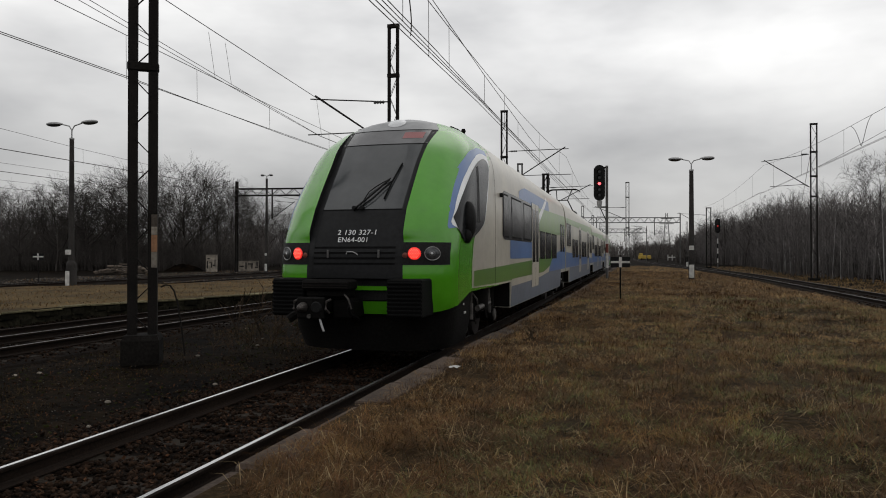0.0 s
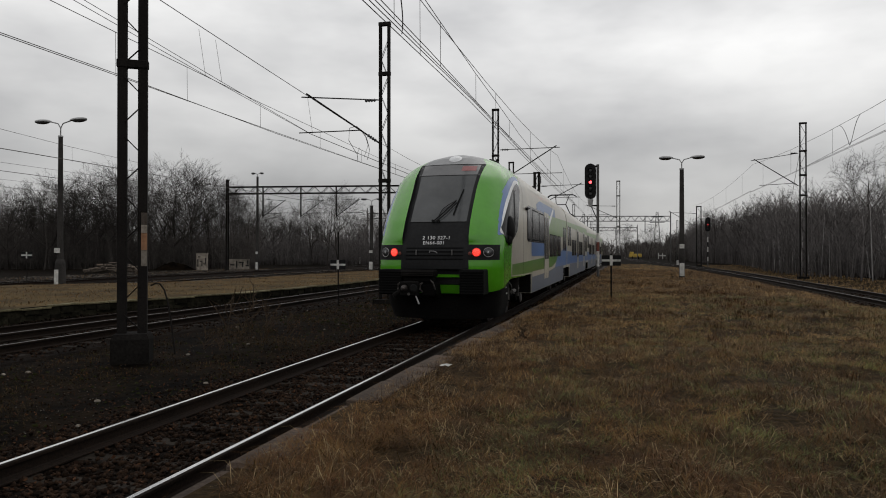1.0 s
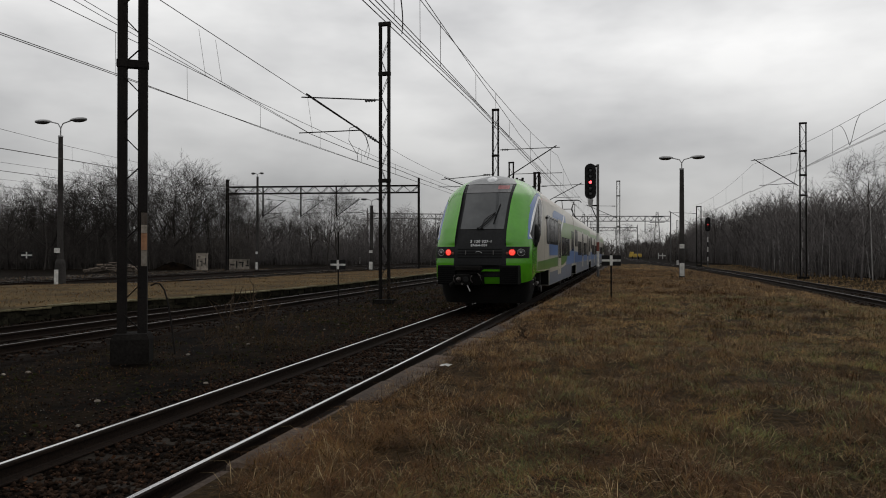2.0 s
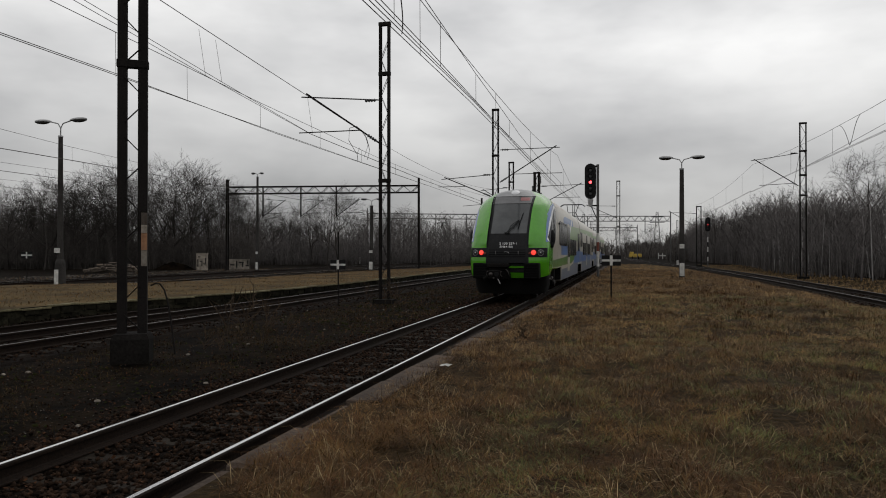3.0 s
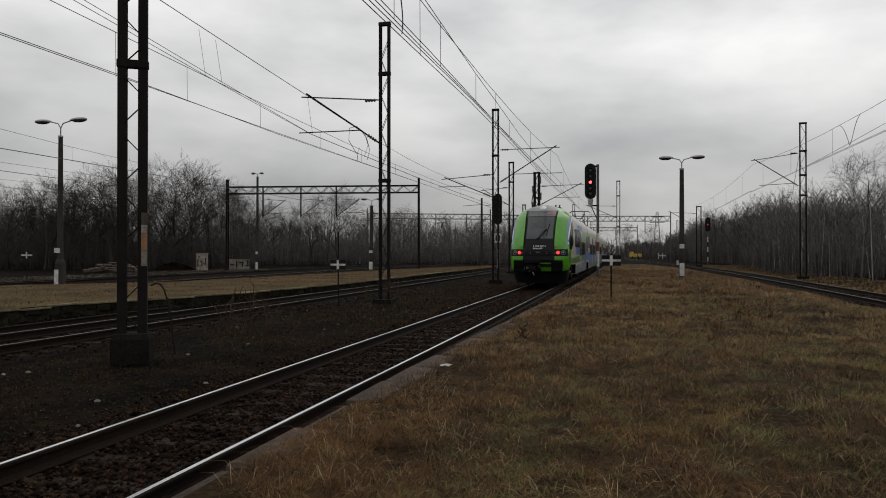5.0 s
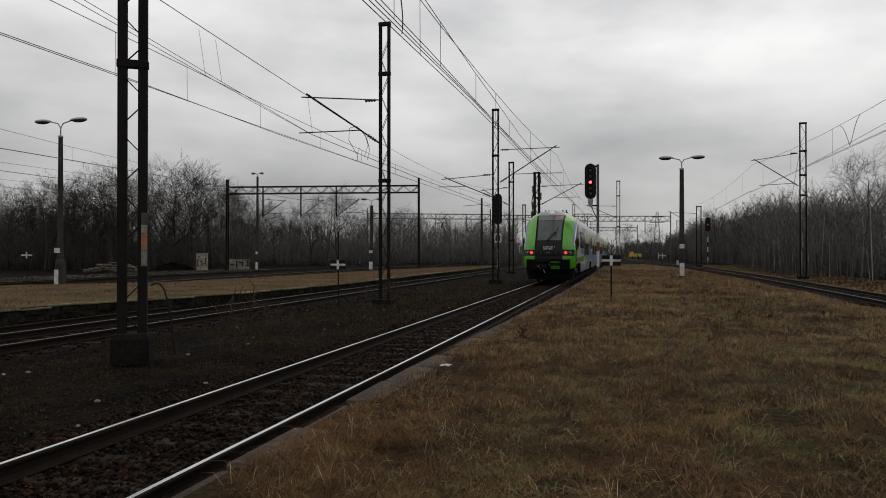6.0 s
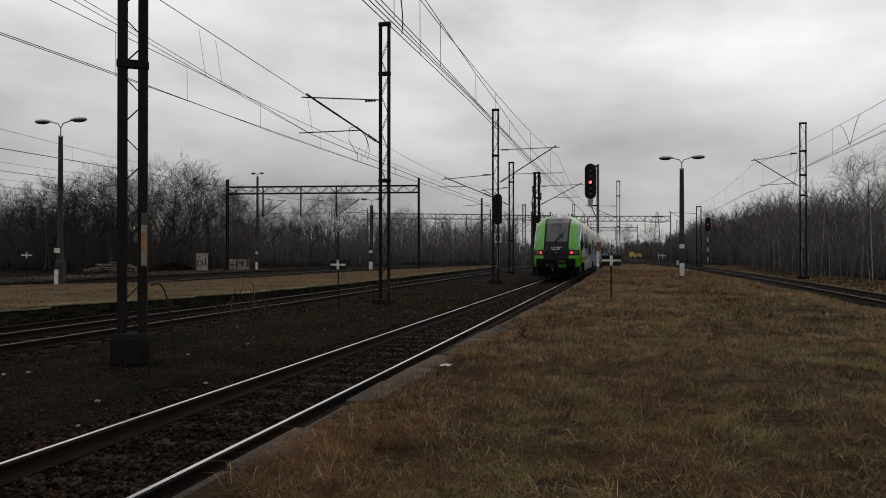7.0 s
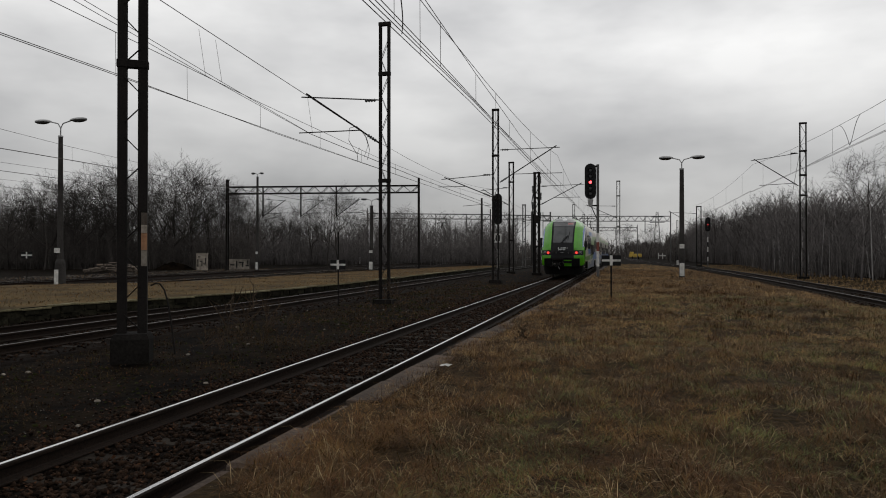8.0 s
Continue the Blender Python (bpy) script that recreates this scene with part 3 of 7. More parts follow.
def front_patch(x0, x1, z0, z1, lift, n=14, m=4, thick=0.0):
    g = Geo()
    for j in range(m + 1):
        for i in range(n + 1):
            x, z = x0 + (x1 - x0) * i / n, z0 + (z1 - z0) * j / m
            g.v.append((x, nose_y(x, z) - lift, z))
    k = n + 1
    g.f = [(j * k + i, j * k + i + 1, j * k + k + i + 1, j * k + k + i) for j in range(m) for i in range(n)]
    g.m = [0] * len(g.f)
    return g


def build_cab():
    cab = pillar_skin("cab_shell", 1, M_GREEN, train, "bright green moulded cab corner")
    cab2 = pillar_skin("cab_shell", -1, M_GREEN, train, "bright green moulded cab corner")
    front_skin("front_panel", 1.30, 2.33, M_PANEL, train, label="anthracite front hood panel")
    front_skin("windscreen", 2.335, 3.467, M_SCREEN, train, label="large sloping tinted windscreen")
    front_skin("display_band", 3.472, 3.764, M_BAND, train, label="dark glass destination display band")
    front_skin("roof_fairing", 3.769, 4.105, M_ROOFGREY, train, label="grey roof fairing above the windscreen")
    front_skin("lower_front", 0.80, 0.99, M_GREEN, train, lift=-0.06, nz=4, label="green bumper panel")
    front_skin("bumper_strip", 1.15, 1.21, M_GREEN, train, lift=-0.05, nz=2, label="narrow green bumper strip")
    # dark inner faces of the two proud pillars
    for s in (-1, 1):
        g = Geo()
        for k in range(25):
            z = 1.82 + (3.83 - 1.82) * k / 24
            proud = lerp_table(z, [(1.82, 0.0), (2.0, 0.1), (3.33, 0.12), (3.83, 0.0)])
            x = s * panel_half(z)
            for b in (0.012, -proud + 0.002):
                g.v.append((x - s * 0.003, nose_y(x, z) + b, z))
        g.f = [(2 * k, 2 * k + 1, 2 * k + 3, 2 * k + 2) for k in range(24)]
        g.m = [0] * 24
        part("pillar_return", g, M_BLACK, train, "black inner face of the front pillar")
        g = Geo()
        for k in range(25):
            z = 1.32 + (3.755 - 1.32) * k / 24
            a = panel_half(z)
            for x in (a - 0.1, a - 0.003):
                g.v.append((s * x, nose_y(x, z) - 0.006, z))
        g.f = [(2 * k, 2 * k + 1, 2 * k + 3, 2 * k + 2) for k in range(24)]
        g.m = [0] * 24
        part("windscreen_border", g, M_PANEL, train, "black border of the windscreen")
    # seams round the glass
    for z in (2.333, 3.469, 3.766):
        part("seal", front_patch(-panel_half(z), panel_half(z), z - 0.008, z + 0.008, 0.004, 24, 1), M_RUBBER, train)
    for s, shell in ((1, cab), (-1, cab2)):
        # lamp cluster
        x0, x1 = (0.745, 1.37) if s > 0 else (-1.37, -0.745)
        cluster = part("lamp_housing", front_patch(x0, x1, 1.5, 1.83, 0.012, 20, 4), M_BLACK, train, "black lamp housing behind clear cover", True)
        tail = lamp_disc("tail_light", s * 0.925, 1.665, 0.092, G_TAIL, cluster, label="lit red tail light")
        tail_beads(s * 0.925, 1.665, 0.08, tail)
        lamp_disc("headlight", s * 1.165, 1.665, 0.1, M_LENS, cluster, label="unlit clear headlight")
        rim = [(s * 1.165 + 0.098 * math.cos(a), nose_y(1.165 + s * 0.098 * math.cos(a), 1.665) - 0.036, 1.665 + 0.098 * math.sin(a)) for a in np.linspace(0, 2 * math.pi, 25)]
        part("headlight_rim", Geo().tube(rim, 0.007, 5, cap=False), M_ALU, cluster, "bright reflector rim", True)
        lamp_disc("headlight_bulb", s * 1.165, 1.665, 0.05, M_BAND, cluster, 0.04)
        lamp_disc("headlight_bulb", s * 1.165, 1.665, 0.02, M_ROOFLAMP, cluster, 0.05)
        lamp_disc("marker_light", s * 0.79, 1.64, 0.04, M_REDPAINT, cluster, 0.02)
        # ribbed anti-climber
        g = Geo()
        cx = s * 0.89
        g.box((cx - 0.26, -0.3, 0.76), (cx + 0.26, 0.3, 1.30), 0.02)
        ac = part("anti_climber", g, M_RUBBER, train, "black ribbed anti-climber buffer")
        for k in range(9):
            part("rib", Geo().box((cx - 0.255, -0.322, 0.785 + 0.056 * k), (cx + 0.255, -0.29, 0.812 + 0.056 * k), 0.006), M_RUBBER, ac)
        # flank dressing: cream, olive, blue and white fields round the cab's side window
        flank("cream_field", s, 1.6, YCAB, curve((1.6, 1.1), (4.2, 1.06)), curve((1.6, 1.5), (1.7, 1.84), (2.08, 2.14), (2.6, 2.5), (3.0, 3.4), (3.3, 3.8), (4.2, 3.9)), M_CREAM, shell, 0.004, 40, 20)
        flank("blue_arch", s, 0.52, 3.2, curve((0.52, 2.04), (2.0, 2.3), (3.2, 3.5)), curve((0.52, 2.08), (0.72, 2.44), (1.02, 2.82), (1.5, 3.2), (1.88, 3.4), (2.5, 3.53), (3.2, 3.58)), M_BLUE, shell, 0.009, 48)
        flank("white_arch", s, 0.6, 3.14, curve((0.6, 2.1), (1.06, 1.9), (2.5, 2.18), (2.8, 2.6), (3.14, 3.3)), curve((0.6, 2.15), (0.9, 2.53), (1.33, 2.92), (1.8, 3.22), (2.23, 3.38), (2.7, 3.45), (3.14, 3.46)), M_WSTRIPE, shell, 0.013, 48)
        win = flank("cab_window", s, 0.66, 3.06, curve((0.66, 2.19), (0.7, 2.06), (1.06, 1.86), (1.3, 1.88), (2.45, 2.18), (2.56, 2.27), (2.7, 2.56), (3.06, 3.2)), curve((0.66, 2.22), (1.04, 2.58), (1.4, 2.86), (1.79, 3.1), (2.32, 3.29), (2.8, 3.37), (3.0, 3.35), (3.06, 3.26)), M_SIDEGLASS, shell, 0.018, 60, 14, "dark drop-shaped cab side window")
        flank("sliding_window", s, 2.05, 2.5, curve((2.05, 2.3), (2.5, 2.35)), curve((2.05, 3.1), (2.5, 3.2)), M_SIDEGLASS, win, 0.024, 6, 8)
        flank("window_bar", s, 1.98, 2.05, level(2.2), level(3.15), M_BLACK, win, 0.03, 2, 8)
        flank("olive_field", s, 1.72, YCAB, curve((1.72, 1.12), (4.2, 1.1)), curve((1.72, 1.38), (4.2, 1.42)), M_DKGREEN, shell, 0.008)
        # door mirror housing
        g = Geo()
        ellipsoid(g, (s * 1.47, 1.25, 2.2), 0.11, 0.17, 0.3, n=16, k=12)
        ellipsoid(g, (s * 1.46, 1.18, 1.96), 0.07, 0.1, 0.14, n=12, k=8)
        part("mirror_housing", g, M_BLACK, shell, "black folded mirror housing", True)
        # panel gap behind the cab
        flank("panel_gap", s, 3.55, 3.575, level(1.08), level(3.68), M_RUBBER, shell, 0.0135, 1, 16)
    # grille on the hood
    for k in range(4):
        z = 1.5 + 0.08 * k
        part("grille_slot", front_patch(-0.64, 0.64, z, z + 0.028, 0.004, 20, 1), M_RUBBER, train)
        part("grille_bar", front_patch(-0.65, 0.65, z + 0.028, z + 0.04, 0.012, 20, 1), M_PANEL, train)
    for s in (-1, 1):
        g = Geo()
        g.box((s * 0.4 - 0.012, nose_y(0.4, 1.65) - 0.03, 1.6), (s * 0.4 + 0.012, nose_y(0.4, 1.65) + 0.01, 1.72), 0.005)
        part("latch", g, M_STEEL2, train, "small steel hood latch")
    g = Geo()
    y = nose_y(0.0, 1.665) - 0.02
    g.tube([(-0.1, y, 1.655), (-0.09, y, 1.69), (0.0, y, 1.69), (0.06, y, 1.665), (0.08, y, 1.645)], 0.008, 5)
    part("emblem", g, M_ALU, train, "small silver maker's emblem")
    # lettering
    for body, z, size, x in (("2 130 327-1", 1.945, 0.12, 0.03), ("EN64-001", 1.835, 0.112, -0.02)):
        cu = bpy.data.curves.new("lettering", "FONT")
        cu.body, cu.size, cu.align_x, cu.extrude, cu.space_character = body, size, "CENTER", 0.002, 1.08
        cu.materials.append(M_TEXT)
        tx = new("lettering", cu)
        tx.parent = train
        slope = math.degrees(math.atan2(nose_y(0, z + 0.1) - nose_y(0, z), 0.1))
        tx.matrix_basis = pose(x, nose_y(0.25, z) - 0.03, z, 90 - slope, 0, 0)
        tagged(tx, "white painted vehicle number")
    # roof lamp
    g = Geo()
    c = Vector((0.02, nose_y(0, 3.93) - 0.01, 3.935))
    for k in range(5):
        a = k / 4
        for i in range(20):
            t = 2 * math.pi * i / 20
            g.v.append((c.x + 0.16 * a * math.cos(t), c.y + 0.14 * a * math.sin(t) - 0.02 * (1 - a * a), c.z + 0.09 * a * math.sin(t) + 0.03 * (1 - a * a)))
    g.f = [(k * 20 + i, k * 20 + (i + 1) % 20, k * 20 + 20 + (i + 1) % 20, k * 20 + 20 + i) for k in range(4) for i in range(20)]
    g.m = [0] * len(g.f)
    part("roof_lamp", g, M_ROOFLAMP, train, "oval white headlight lens in the roof fairing", True)
    # destination display
    part("display", front_patch(0.28, 0.62, 3.585, 3.715, 0.006, 6, 2), M_DISPLAY, train, "unlit reddish destination display")
    # wiper: arm, rods and blade
    def on(x, z, lift=0.05):
        return (x, nose_y(x, z) - lift, z)
    g = Geo()
    g.tube([on(-0.08, 2.36), on(0.1, 2.55), on(0.33, 2.82)], 0.016, 6)
    g.tube([on(-0.04, 2.35), on(0.16, 2.52), on(0.36, 2.78)], 0.01, 5)
    part("wiper_arm", g, M_BLACK, train, "black wiper arm")
    g = Geo()
    g.tube([on(0.33, 2.5, 0.03), on(0.38, 2.78, 0.04), on(0.45, 3.1, 0.03)], 0.014, 5)
    part("wiper_blade", g, M_RUBBER, train)
    g = Geo()
    g.tube([on(-0.02, 2.4, 0.03), on(0.05, 2.62, 0.03), on(0.16, 2.72, 0.035), on(0.34, 2.84, 0.04)], 0.008, 5)
    part("wiper_hose", g, M_RUBBER, train)
    for x in (-0.1, 0.02):
        g = Geo()
        g.tube([on(x, 2.36, 0.0), on(x, 2.36, 0.08)], 0.03, 8)
        part("wiper_hub", g, M_BLACK, train)
    # coupler: cover on top, round shank, flared face with cone and cup, side hooks
    g = Geo()
    g.box((-0.62, -0.44, 1.14), (0.12, -0.1, 1.29), 0.05)
    g.box((-0.58, -0.36, 1.04), (0.08, -0.1, 1.15), 0.03)
    cover = part("coupler_box", g, M_UNDER, train, "black coupler cover box")
    for k in range(3):
        part("cover_rib", Geo().box((-0.6, -0.448, 1.17 + 0.035 * k), (0.1, -0.438, 1.185 + 0.035 * k), 0.003), M_STEEL, cover)
    g = Geo()
    g.tube([(-0.33, -0.66, 0.92), (-0.33, -0.5, 0.92), (-0.33, 0.4, 0.92)], [0.16, 0.12, 0.12], 14)
    head = part("coupler", g, M_UNDER, train, "black automatic coupler head", True)
    part("coupler_face", Geo().box((-0.53, -0.76, 0.76), (-0.13, -0.66, 1.06), 0.04), M_UNDER, head)
    part("coupler_cone", Geo().tube([(-0.43, -0.76, 0.92), (-0.43, -0.86, 0.92), (-0.43, -0.9, 0.92)], [0.075, 0.05, 0.02], 12), M_WHEEL, head)
    part("coupler_cup", Geo().tube([(-0.23, -0.762, 0.92), (-0.23, -0.775, 0.92)], [0.085, 0.07], 12), M_BLACK, head)
    for x in (-0.57, -0.09):
        part("side_hook", Geo().tube([(x, -0.6, 1.02), (x, -0.74, 1.0), (x, -0.76, 0.9), (x + 0.03, -0.7, 0.84)], 0.018, 7), M_WHEEL, head)
    part("air_valve", Geo().tube([(-0.33, -0.77, 0.8), (-0.33, -0.79, 0.8)], 0.03, 10), M_GRIMSTEEL, head)
    g = Geo()
    g.box((-0.2, -0.3, 0.72), (0.12, 0.4, 1.0), 0.03)
    part("shank_guide", g, M_UNDER, train)
    part("coupler_horn", Geo().tube([(-0.52, -0.6, 0.86), (-0.62, -0.62, 0.8), (-0.7, -0.66, 0.74)], [0.05, 0.06, 0.06], 8), M_UNDER, train)
    part("coupling_pin", Geo().tube([(0.02, -0.36, 1.08), (0.1, -0.42, 1.02), (0.14, -0.4, 0.88)], 0.014, 6), M_GRIMSTEEL, train)
    g = Geo()
    g.tube([(-0.2, -0.72, 0.78), (-0.14, -0.78, 0.68), (-0.1, -0.8, 0.6)], 0.016, 6)
    part("coupler_lever", g, M_ALU, train, "bare steel coupler lever")
    for x in (-0.5, 0.1):
        g = Geo()
        g.tube([(x, -0.35, 1.0), (x + 0.02, -0.46, 0.9), (x + 0.03, -0.4, 0.8), (x + 0.08, -0.2, 0.72)], 0.022, 6)
        part("brake_hose", g, M_RUBBER, train)
    # solid black block as the shade in the hollow behind the bumper; plough below
    g = Geo()
    g.box((-0.72, 0.1, 0.95), (0.72, 0.5, 1.3), 0.03)
    part("recess_shade_block", g, M_BLACK, train)
    g = Geo()
    ring = []
    for k in range(-24, 25):
        a = math.pi / 2 * min(1.0, abs(k) / 18)
        x = math.copysign(1.35 * math.sin(a) ** (2 / POWER), k)
        y = 0.24 + 0.85 * (1 - max(0.0, math.cos(a)) ** (2 / POWER)) + max(0, abs(k) - 18) * 0.13
        ring.append((x, y, lerp_table(y, [(0.3, 0.84), (1.5, 1.08)])))
    g.v = [q for x, y, z in ring for q in ((x, y, z), (x * 0.97, y + 0.03, 0.5), (x * 0.9, y + 0.12, 0.2))]
    g.f = [(3 * k + i, 3 * k + i + 1, 3 * k + 4 + i, 3 * k + 3 + i) for k in range(len(ring) - 1) for i in (0, 1)]
    g.m = [0] * len(g.f)
    part("snow_plough", g, M_UNDER, train, "black front skirt with snow plough below the bumper", True)
    for s in (-1, 1):
        for y_, z_ in ((1.3, 0.84), (1.36, 0.7), (1.42, 0.7)):
            part("marking", Geo().box((s * 1.352, y_, z_), (s * 1.366, y_ + 0.04, z_ + 0.035), 0.002), M_WHITE, train)


build_cab()

# cars
LEN = 18.05
CARS = [(YCAB, LEN - 0.2), (LEN + 0.2, 2 * LEN - 0.2), (2 * LEN + 0.2, 3 * LEN - 0.2), (3 * LEN + 0.2, 4 * LEN)]
for k, (a, b) in enumerate(CARS):
    cuts = [(a - 1, 1.06 if k == 0 else 1.0), (5.5 if k == 0 else a + 1.6, 0.5), (b - 1.6, 1.0)]
    shell = car_shell("car_body", a, b, cuts, train, "cream car body with blue and green livery fields")
    # added black plates stand in for the shade behind the skirt's ends
    for y_ in ((5.47, b - 1.61) if k == 0 else (a + 1.57, b - 1.61)):
        part("shade_plate", Geo().box((-1.39, y_, 0.52), (1.39, y_ + 0.026, 1.1), 0.004), M_UNDER, shell)
    for s in (1, -1):
        o = (k * LEN)
        if k == 0:
            wins = [(4.45, 5.05), (5.45, 6.85), (7.2, 8.5)]
            low = [(10.3, 11.4), (11.6, 13.0), (13.2, 14.7)]
            doors = [8.65]
            high = [(16.0, 16.7), (16.9, 17.5)]
        else:
            wins = [(o + 0.6, o + 1.4), (o + 1.7, o + 2.5)]
            low = [(o + 3.2, o + 4.6), (o + 4.9, o + 6.4), (o + 9.0, o + 10.5), (o + 10.8, o + 12.3)]
            doors = [o + 7.1, o + 13.4]
            high = [(o + 15.6, o + 16.4), (o + 16.7, o + 17.5)]
        # livery fields
        flank("skirt_field", s, 5.52 if k == 0 else a + 1.62, b - 1.62, level(0.51), level(1.12), M_GREYBLUE, shell, 0.004, 8, 4)
        if k == 0:
            flank("olive_field", s, YCAB, 8.62, level(1.1), curve((4.2, 1.42), (8.6, 1.5)), M_DKGREEN, shell, 0.005, 8, 3)
            flank("blue_field", s, 5.3, 8.6, level(1.56), level(1.97), M_BLUE, shell, 0.005, 8, 4)
            flank("blue_field", s, 6.6, 12.6, curve((6.6, 2.9), (8.6, 2.92), (12.6, 3.0)), curve((6.6, 3.12), (7.6, 3.28), (12.6, 3.3)), M_BLUE, shell, 0.005, 12, 4)
            flank("olive_field", s, 10.0, 14.6, curve((10, 1.12), (12.5, 1.12), (14.6, 2.0)), curve((10, 1.55), (12.5, 1.7), (14.6, 2.1)), M_DKGREEN, shell, 0.005, 12, 3)
            flank("lime_field", s, 10.05, b, curve((10.05, 2.3), (17.8, 2.35)), curve((10.05, 2.95), (17.8, 3.1)), M_LIME, shell, 0.0055, 12, 4)
            flank("blue_field", s, 12.4, b, curve((12.4, 1.12), (b, 1.12)), curve((12.4, 1.13), (13.5, 1.55), (b, 1.95)), M_BLUE, shell, 0.007, 14, 4)
        else:
            flank("blue_field", s, a, b, level(1.13), curve((a, 1.75), (b, 1.45)), M_BLUE, shell, 0.005, 10, 4)
            flank("lime_field", s, a, b, level(2.9), curve((a, 3.1), (b, 3.35)), M_LIME, shell, 0.005, 10, 4)
        if k == 0:
            flank("window_band", s, 4.38, 8.58, curve((4.38, 2.02), (4.5, 1.96), (8.5, 1.96), (8.58, 2.02)), curve((4.38, 2.9), (4.5, 2.96), (8.5, 2.96), (8.58, 2.9)), M_SIDEGLASS, shell, 0.008, 20, 4, "dark surround of the saloon windows")
            flank("white_stripe", s, 10.0, 12.2, curve((10.0, 2.5), (12.2, 3.3)), curve((10.0, 2.75), (12.2, 3.42)), M_WSTRIPE, shell, 0.0062, 10, 2)
            flank("cream_stripe", s, 5.53, 12.6, curve((5.53, 0.96), (9.5, 1.0), (12.6, 1.12)), curve((5.53, 1.12), (11.0, 1.14), (12.6, 1.3)), M_CREAM, shell, 0.0066, 10, 2)
        for (p, q), (z0, z1) in [(w, (2.0, 2.9)) for w in wins] + [(w, (1.52, 2.32)) for w in low] + [(w, (1.75, 2.75)) for w in high]:
            w = flank("window", s, p, q, level(z0), level(z1), M_RUBBER, shell, 0.010, 2, 6)
            flank("pane", s, p + 0.035, q - 0.035, level(z0 + 0.035), level(z1 - 0.035), M_SIDEGLASS, w, 0.014, 2, 6)
        for d in doors:
            door = flank("door", s, d, d + 1.35, level(0.8), level(3.0), M_CREAM, shell, 0.012, 2, 10, "cream double-leaf passenger door")
            flank("door_gap", s, d - 0.03, d, level(0.8), level(3.02), M_RUBBER, door, 0.014, 1, 10)
            flank("door_gap", s, d + 0.66, d + 0.69, level(0.8), level(3.0), M_RUBBER, door, 0.016, 1, 10)
            flank("door_gap", s, d + 1.35, d + 1.38, level(0.8), level(3.02), M_RUBBER, door, 0.014, 1, 10)
            for e in (d + 0.1, d + 0.76):
                flank("door_pane", s, e, e + 0.46, level(1.45), level(2.85), M_SIDEGLASS, door, 0.016, 1, 8)
    if k < 3:
        g = Geo()
        for j in range(5):
            ring = [(1.28, 0.95), (1.3, 2.8), (1.1, 3.4), (0.7, 3.78), (-0.7, 3.78), (-1.1, 3.4), (-1.3, 2.8), (-1.28, 0.95)]
            g.prism(ring, b + 0.005 + 0.08 * j, b + 0.06 + 0.08 * j)
        part("gangway_bellows", g, M_RUBBER, train, "black rubber gangway bellows")
    # roof equipment
    for y, w, h, l in ((a + 1.6, 0.75, 0.26, 2.4), (a + 5.2, 0.8, 0.3, 3.0), (a + 9.6, 0.8, 0.24, 2.2)):
        g = Geo()
        g.box((-w * 0.75, y, 3.95), (w * 0.75, y + l, 4.1 + h * 0.3), 0.06)
        part("roof_unit", g, M_ROOFGREY, train, "grey roof equipment cover")
g = Geo()
g.prism([(-1.43, 0.5), (1.43, 0.5), (1.43, 2.9), (1.2, 3.45), (0.8, 3.9), (0.3, 4.1), (-0.3, 4.1), (-0.8, 3.9), (-1.2, 3.45), (-1.43, 2.9)], 4 * LEN - 0.02, 4 * LEN + 0.6)
part("end_cab", g, M_GREEN, train, "green cab at the far end")
# camera pod on the flank
g = Geo()
g.box((1.4, 4.08, 2.79), (1.5, 4.2, 2.87), 0.02)
part("side_camera", g, M_BLACK, train, "black side camera pod")
# low black gear on the fairing
for x in (0.5, 0.72):
    part("horn", Geo().tube([(x, 2.85, 3.94), (x, 3.0, 4.0), (x, 3.4, 4.03)], [0.035, 0.04, 0.035], 8), M_UNDER, train)
for x in (-0.62, -0.42, 0.42, 0.62):
    part("roof_insulator", Geo().tube([(x, 4.4, 3.97 + q) for q in np.linspace(0, 0.26, 7)], [0.03, 0.052, 0.03, 0.052, 0.03, 0.052, 0.03], 9), M_UNDER, train)
part("roof_cable_box", Geo().box((-0.78, 3.3, 3.94), (-0.4, 3.9, 4.05), 0.03), M_UNDER, train, "black roof cable box")
part("roof_cable_box", Geo().box((0.4, 3.3, 3.94), (0.78, 3.9, 4.05), 0.03), M_UNDER, train, "black roof cable box")
# raised pantograph near the end of the second car
PANTO = 32.6
g = Geo()
for x in (-0.5, 0.5):
    g.tube([(x, PANTO + 0.9, 4.2), (x * 0.6, PANTO - 0.9, 4.8)], 0.035, 6)
    g.tube([(x * 0.6, PANTO - 0.9, 4.8), (x * 0.9, PANTO + 0.1, 5.45)], 0.026, 6)
g.tube([(-0.5, PANTO + 0.9, 4.2), (0.5, PANTO + 0.9, 4.2)], 0.035, 6)
g.tube([(-0.34, PANTO - 0.9, 4.8), (0.34, PANTO - 0.9, 4.8)], 0.03, 6)
panto = part("pantograph", g, M_STEEL, train, "raised pantograph on the roof")
for y in (PANTO - 0.15, PANTO + 0.2):
    part("collector_strip", Geo().tube([(-0.95, y, 5.34), (-0.85, y, 5.44), (-0.7, y, 5.5), (0.7, y, 5.5), (0.85, y, 5.44), (0.95, y, 5.34)], 0.03, 6), M_STEEL, panto)
g = Geo()
g.box((-0.7, PANTO - 0.6, 4.05), (0.7, PANTO + 1.1, 4.2), 0.03)
part("pantograph_base", g, M_UNDER, train)


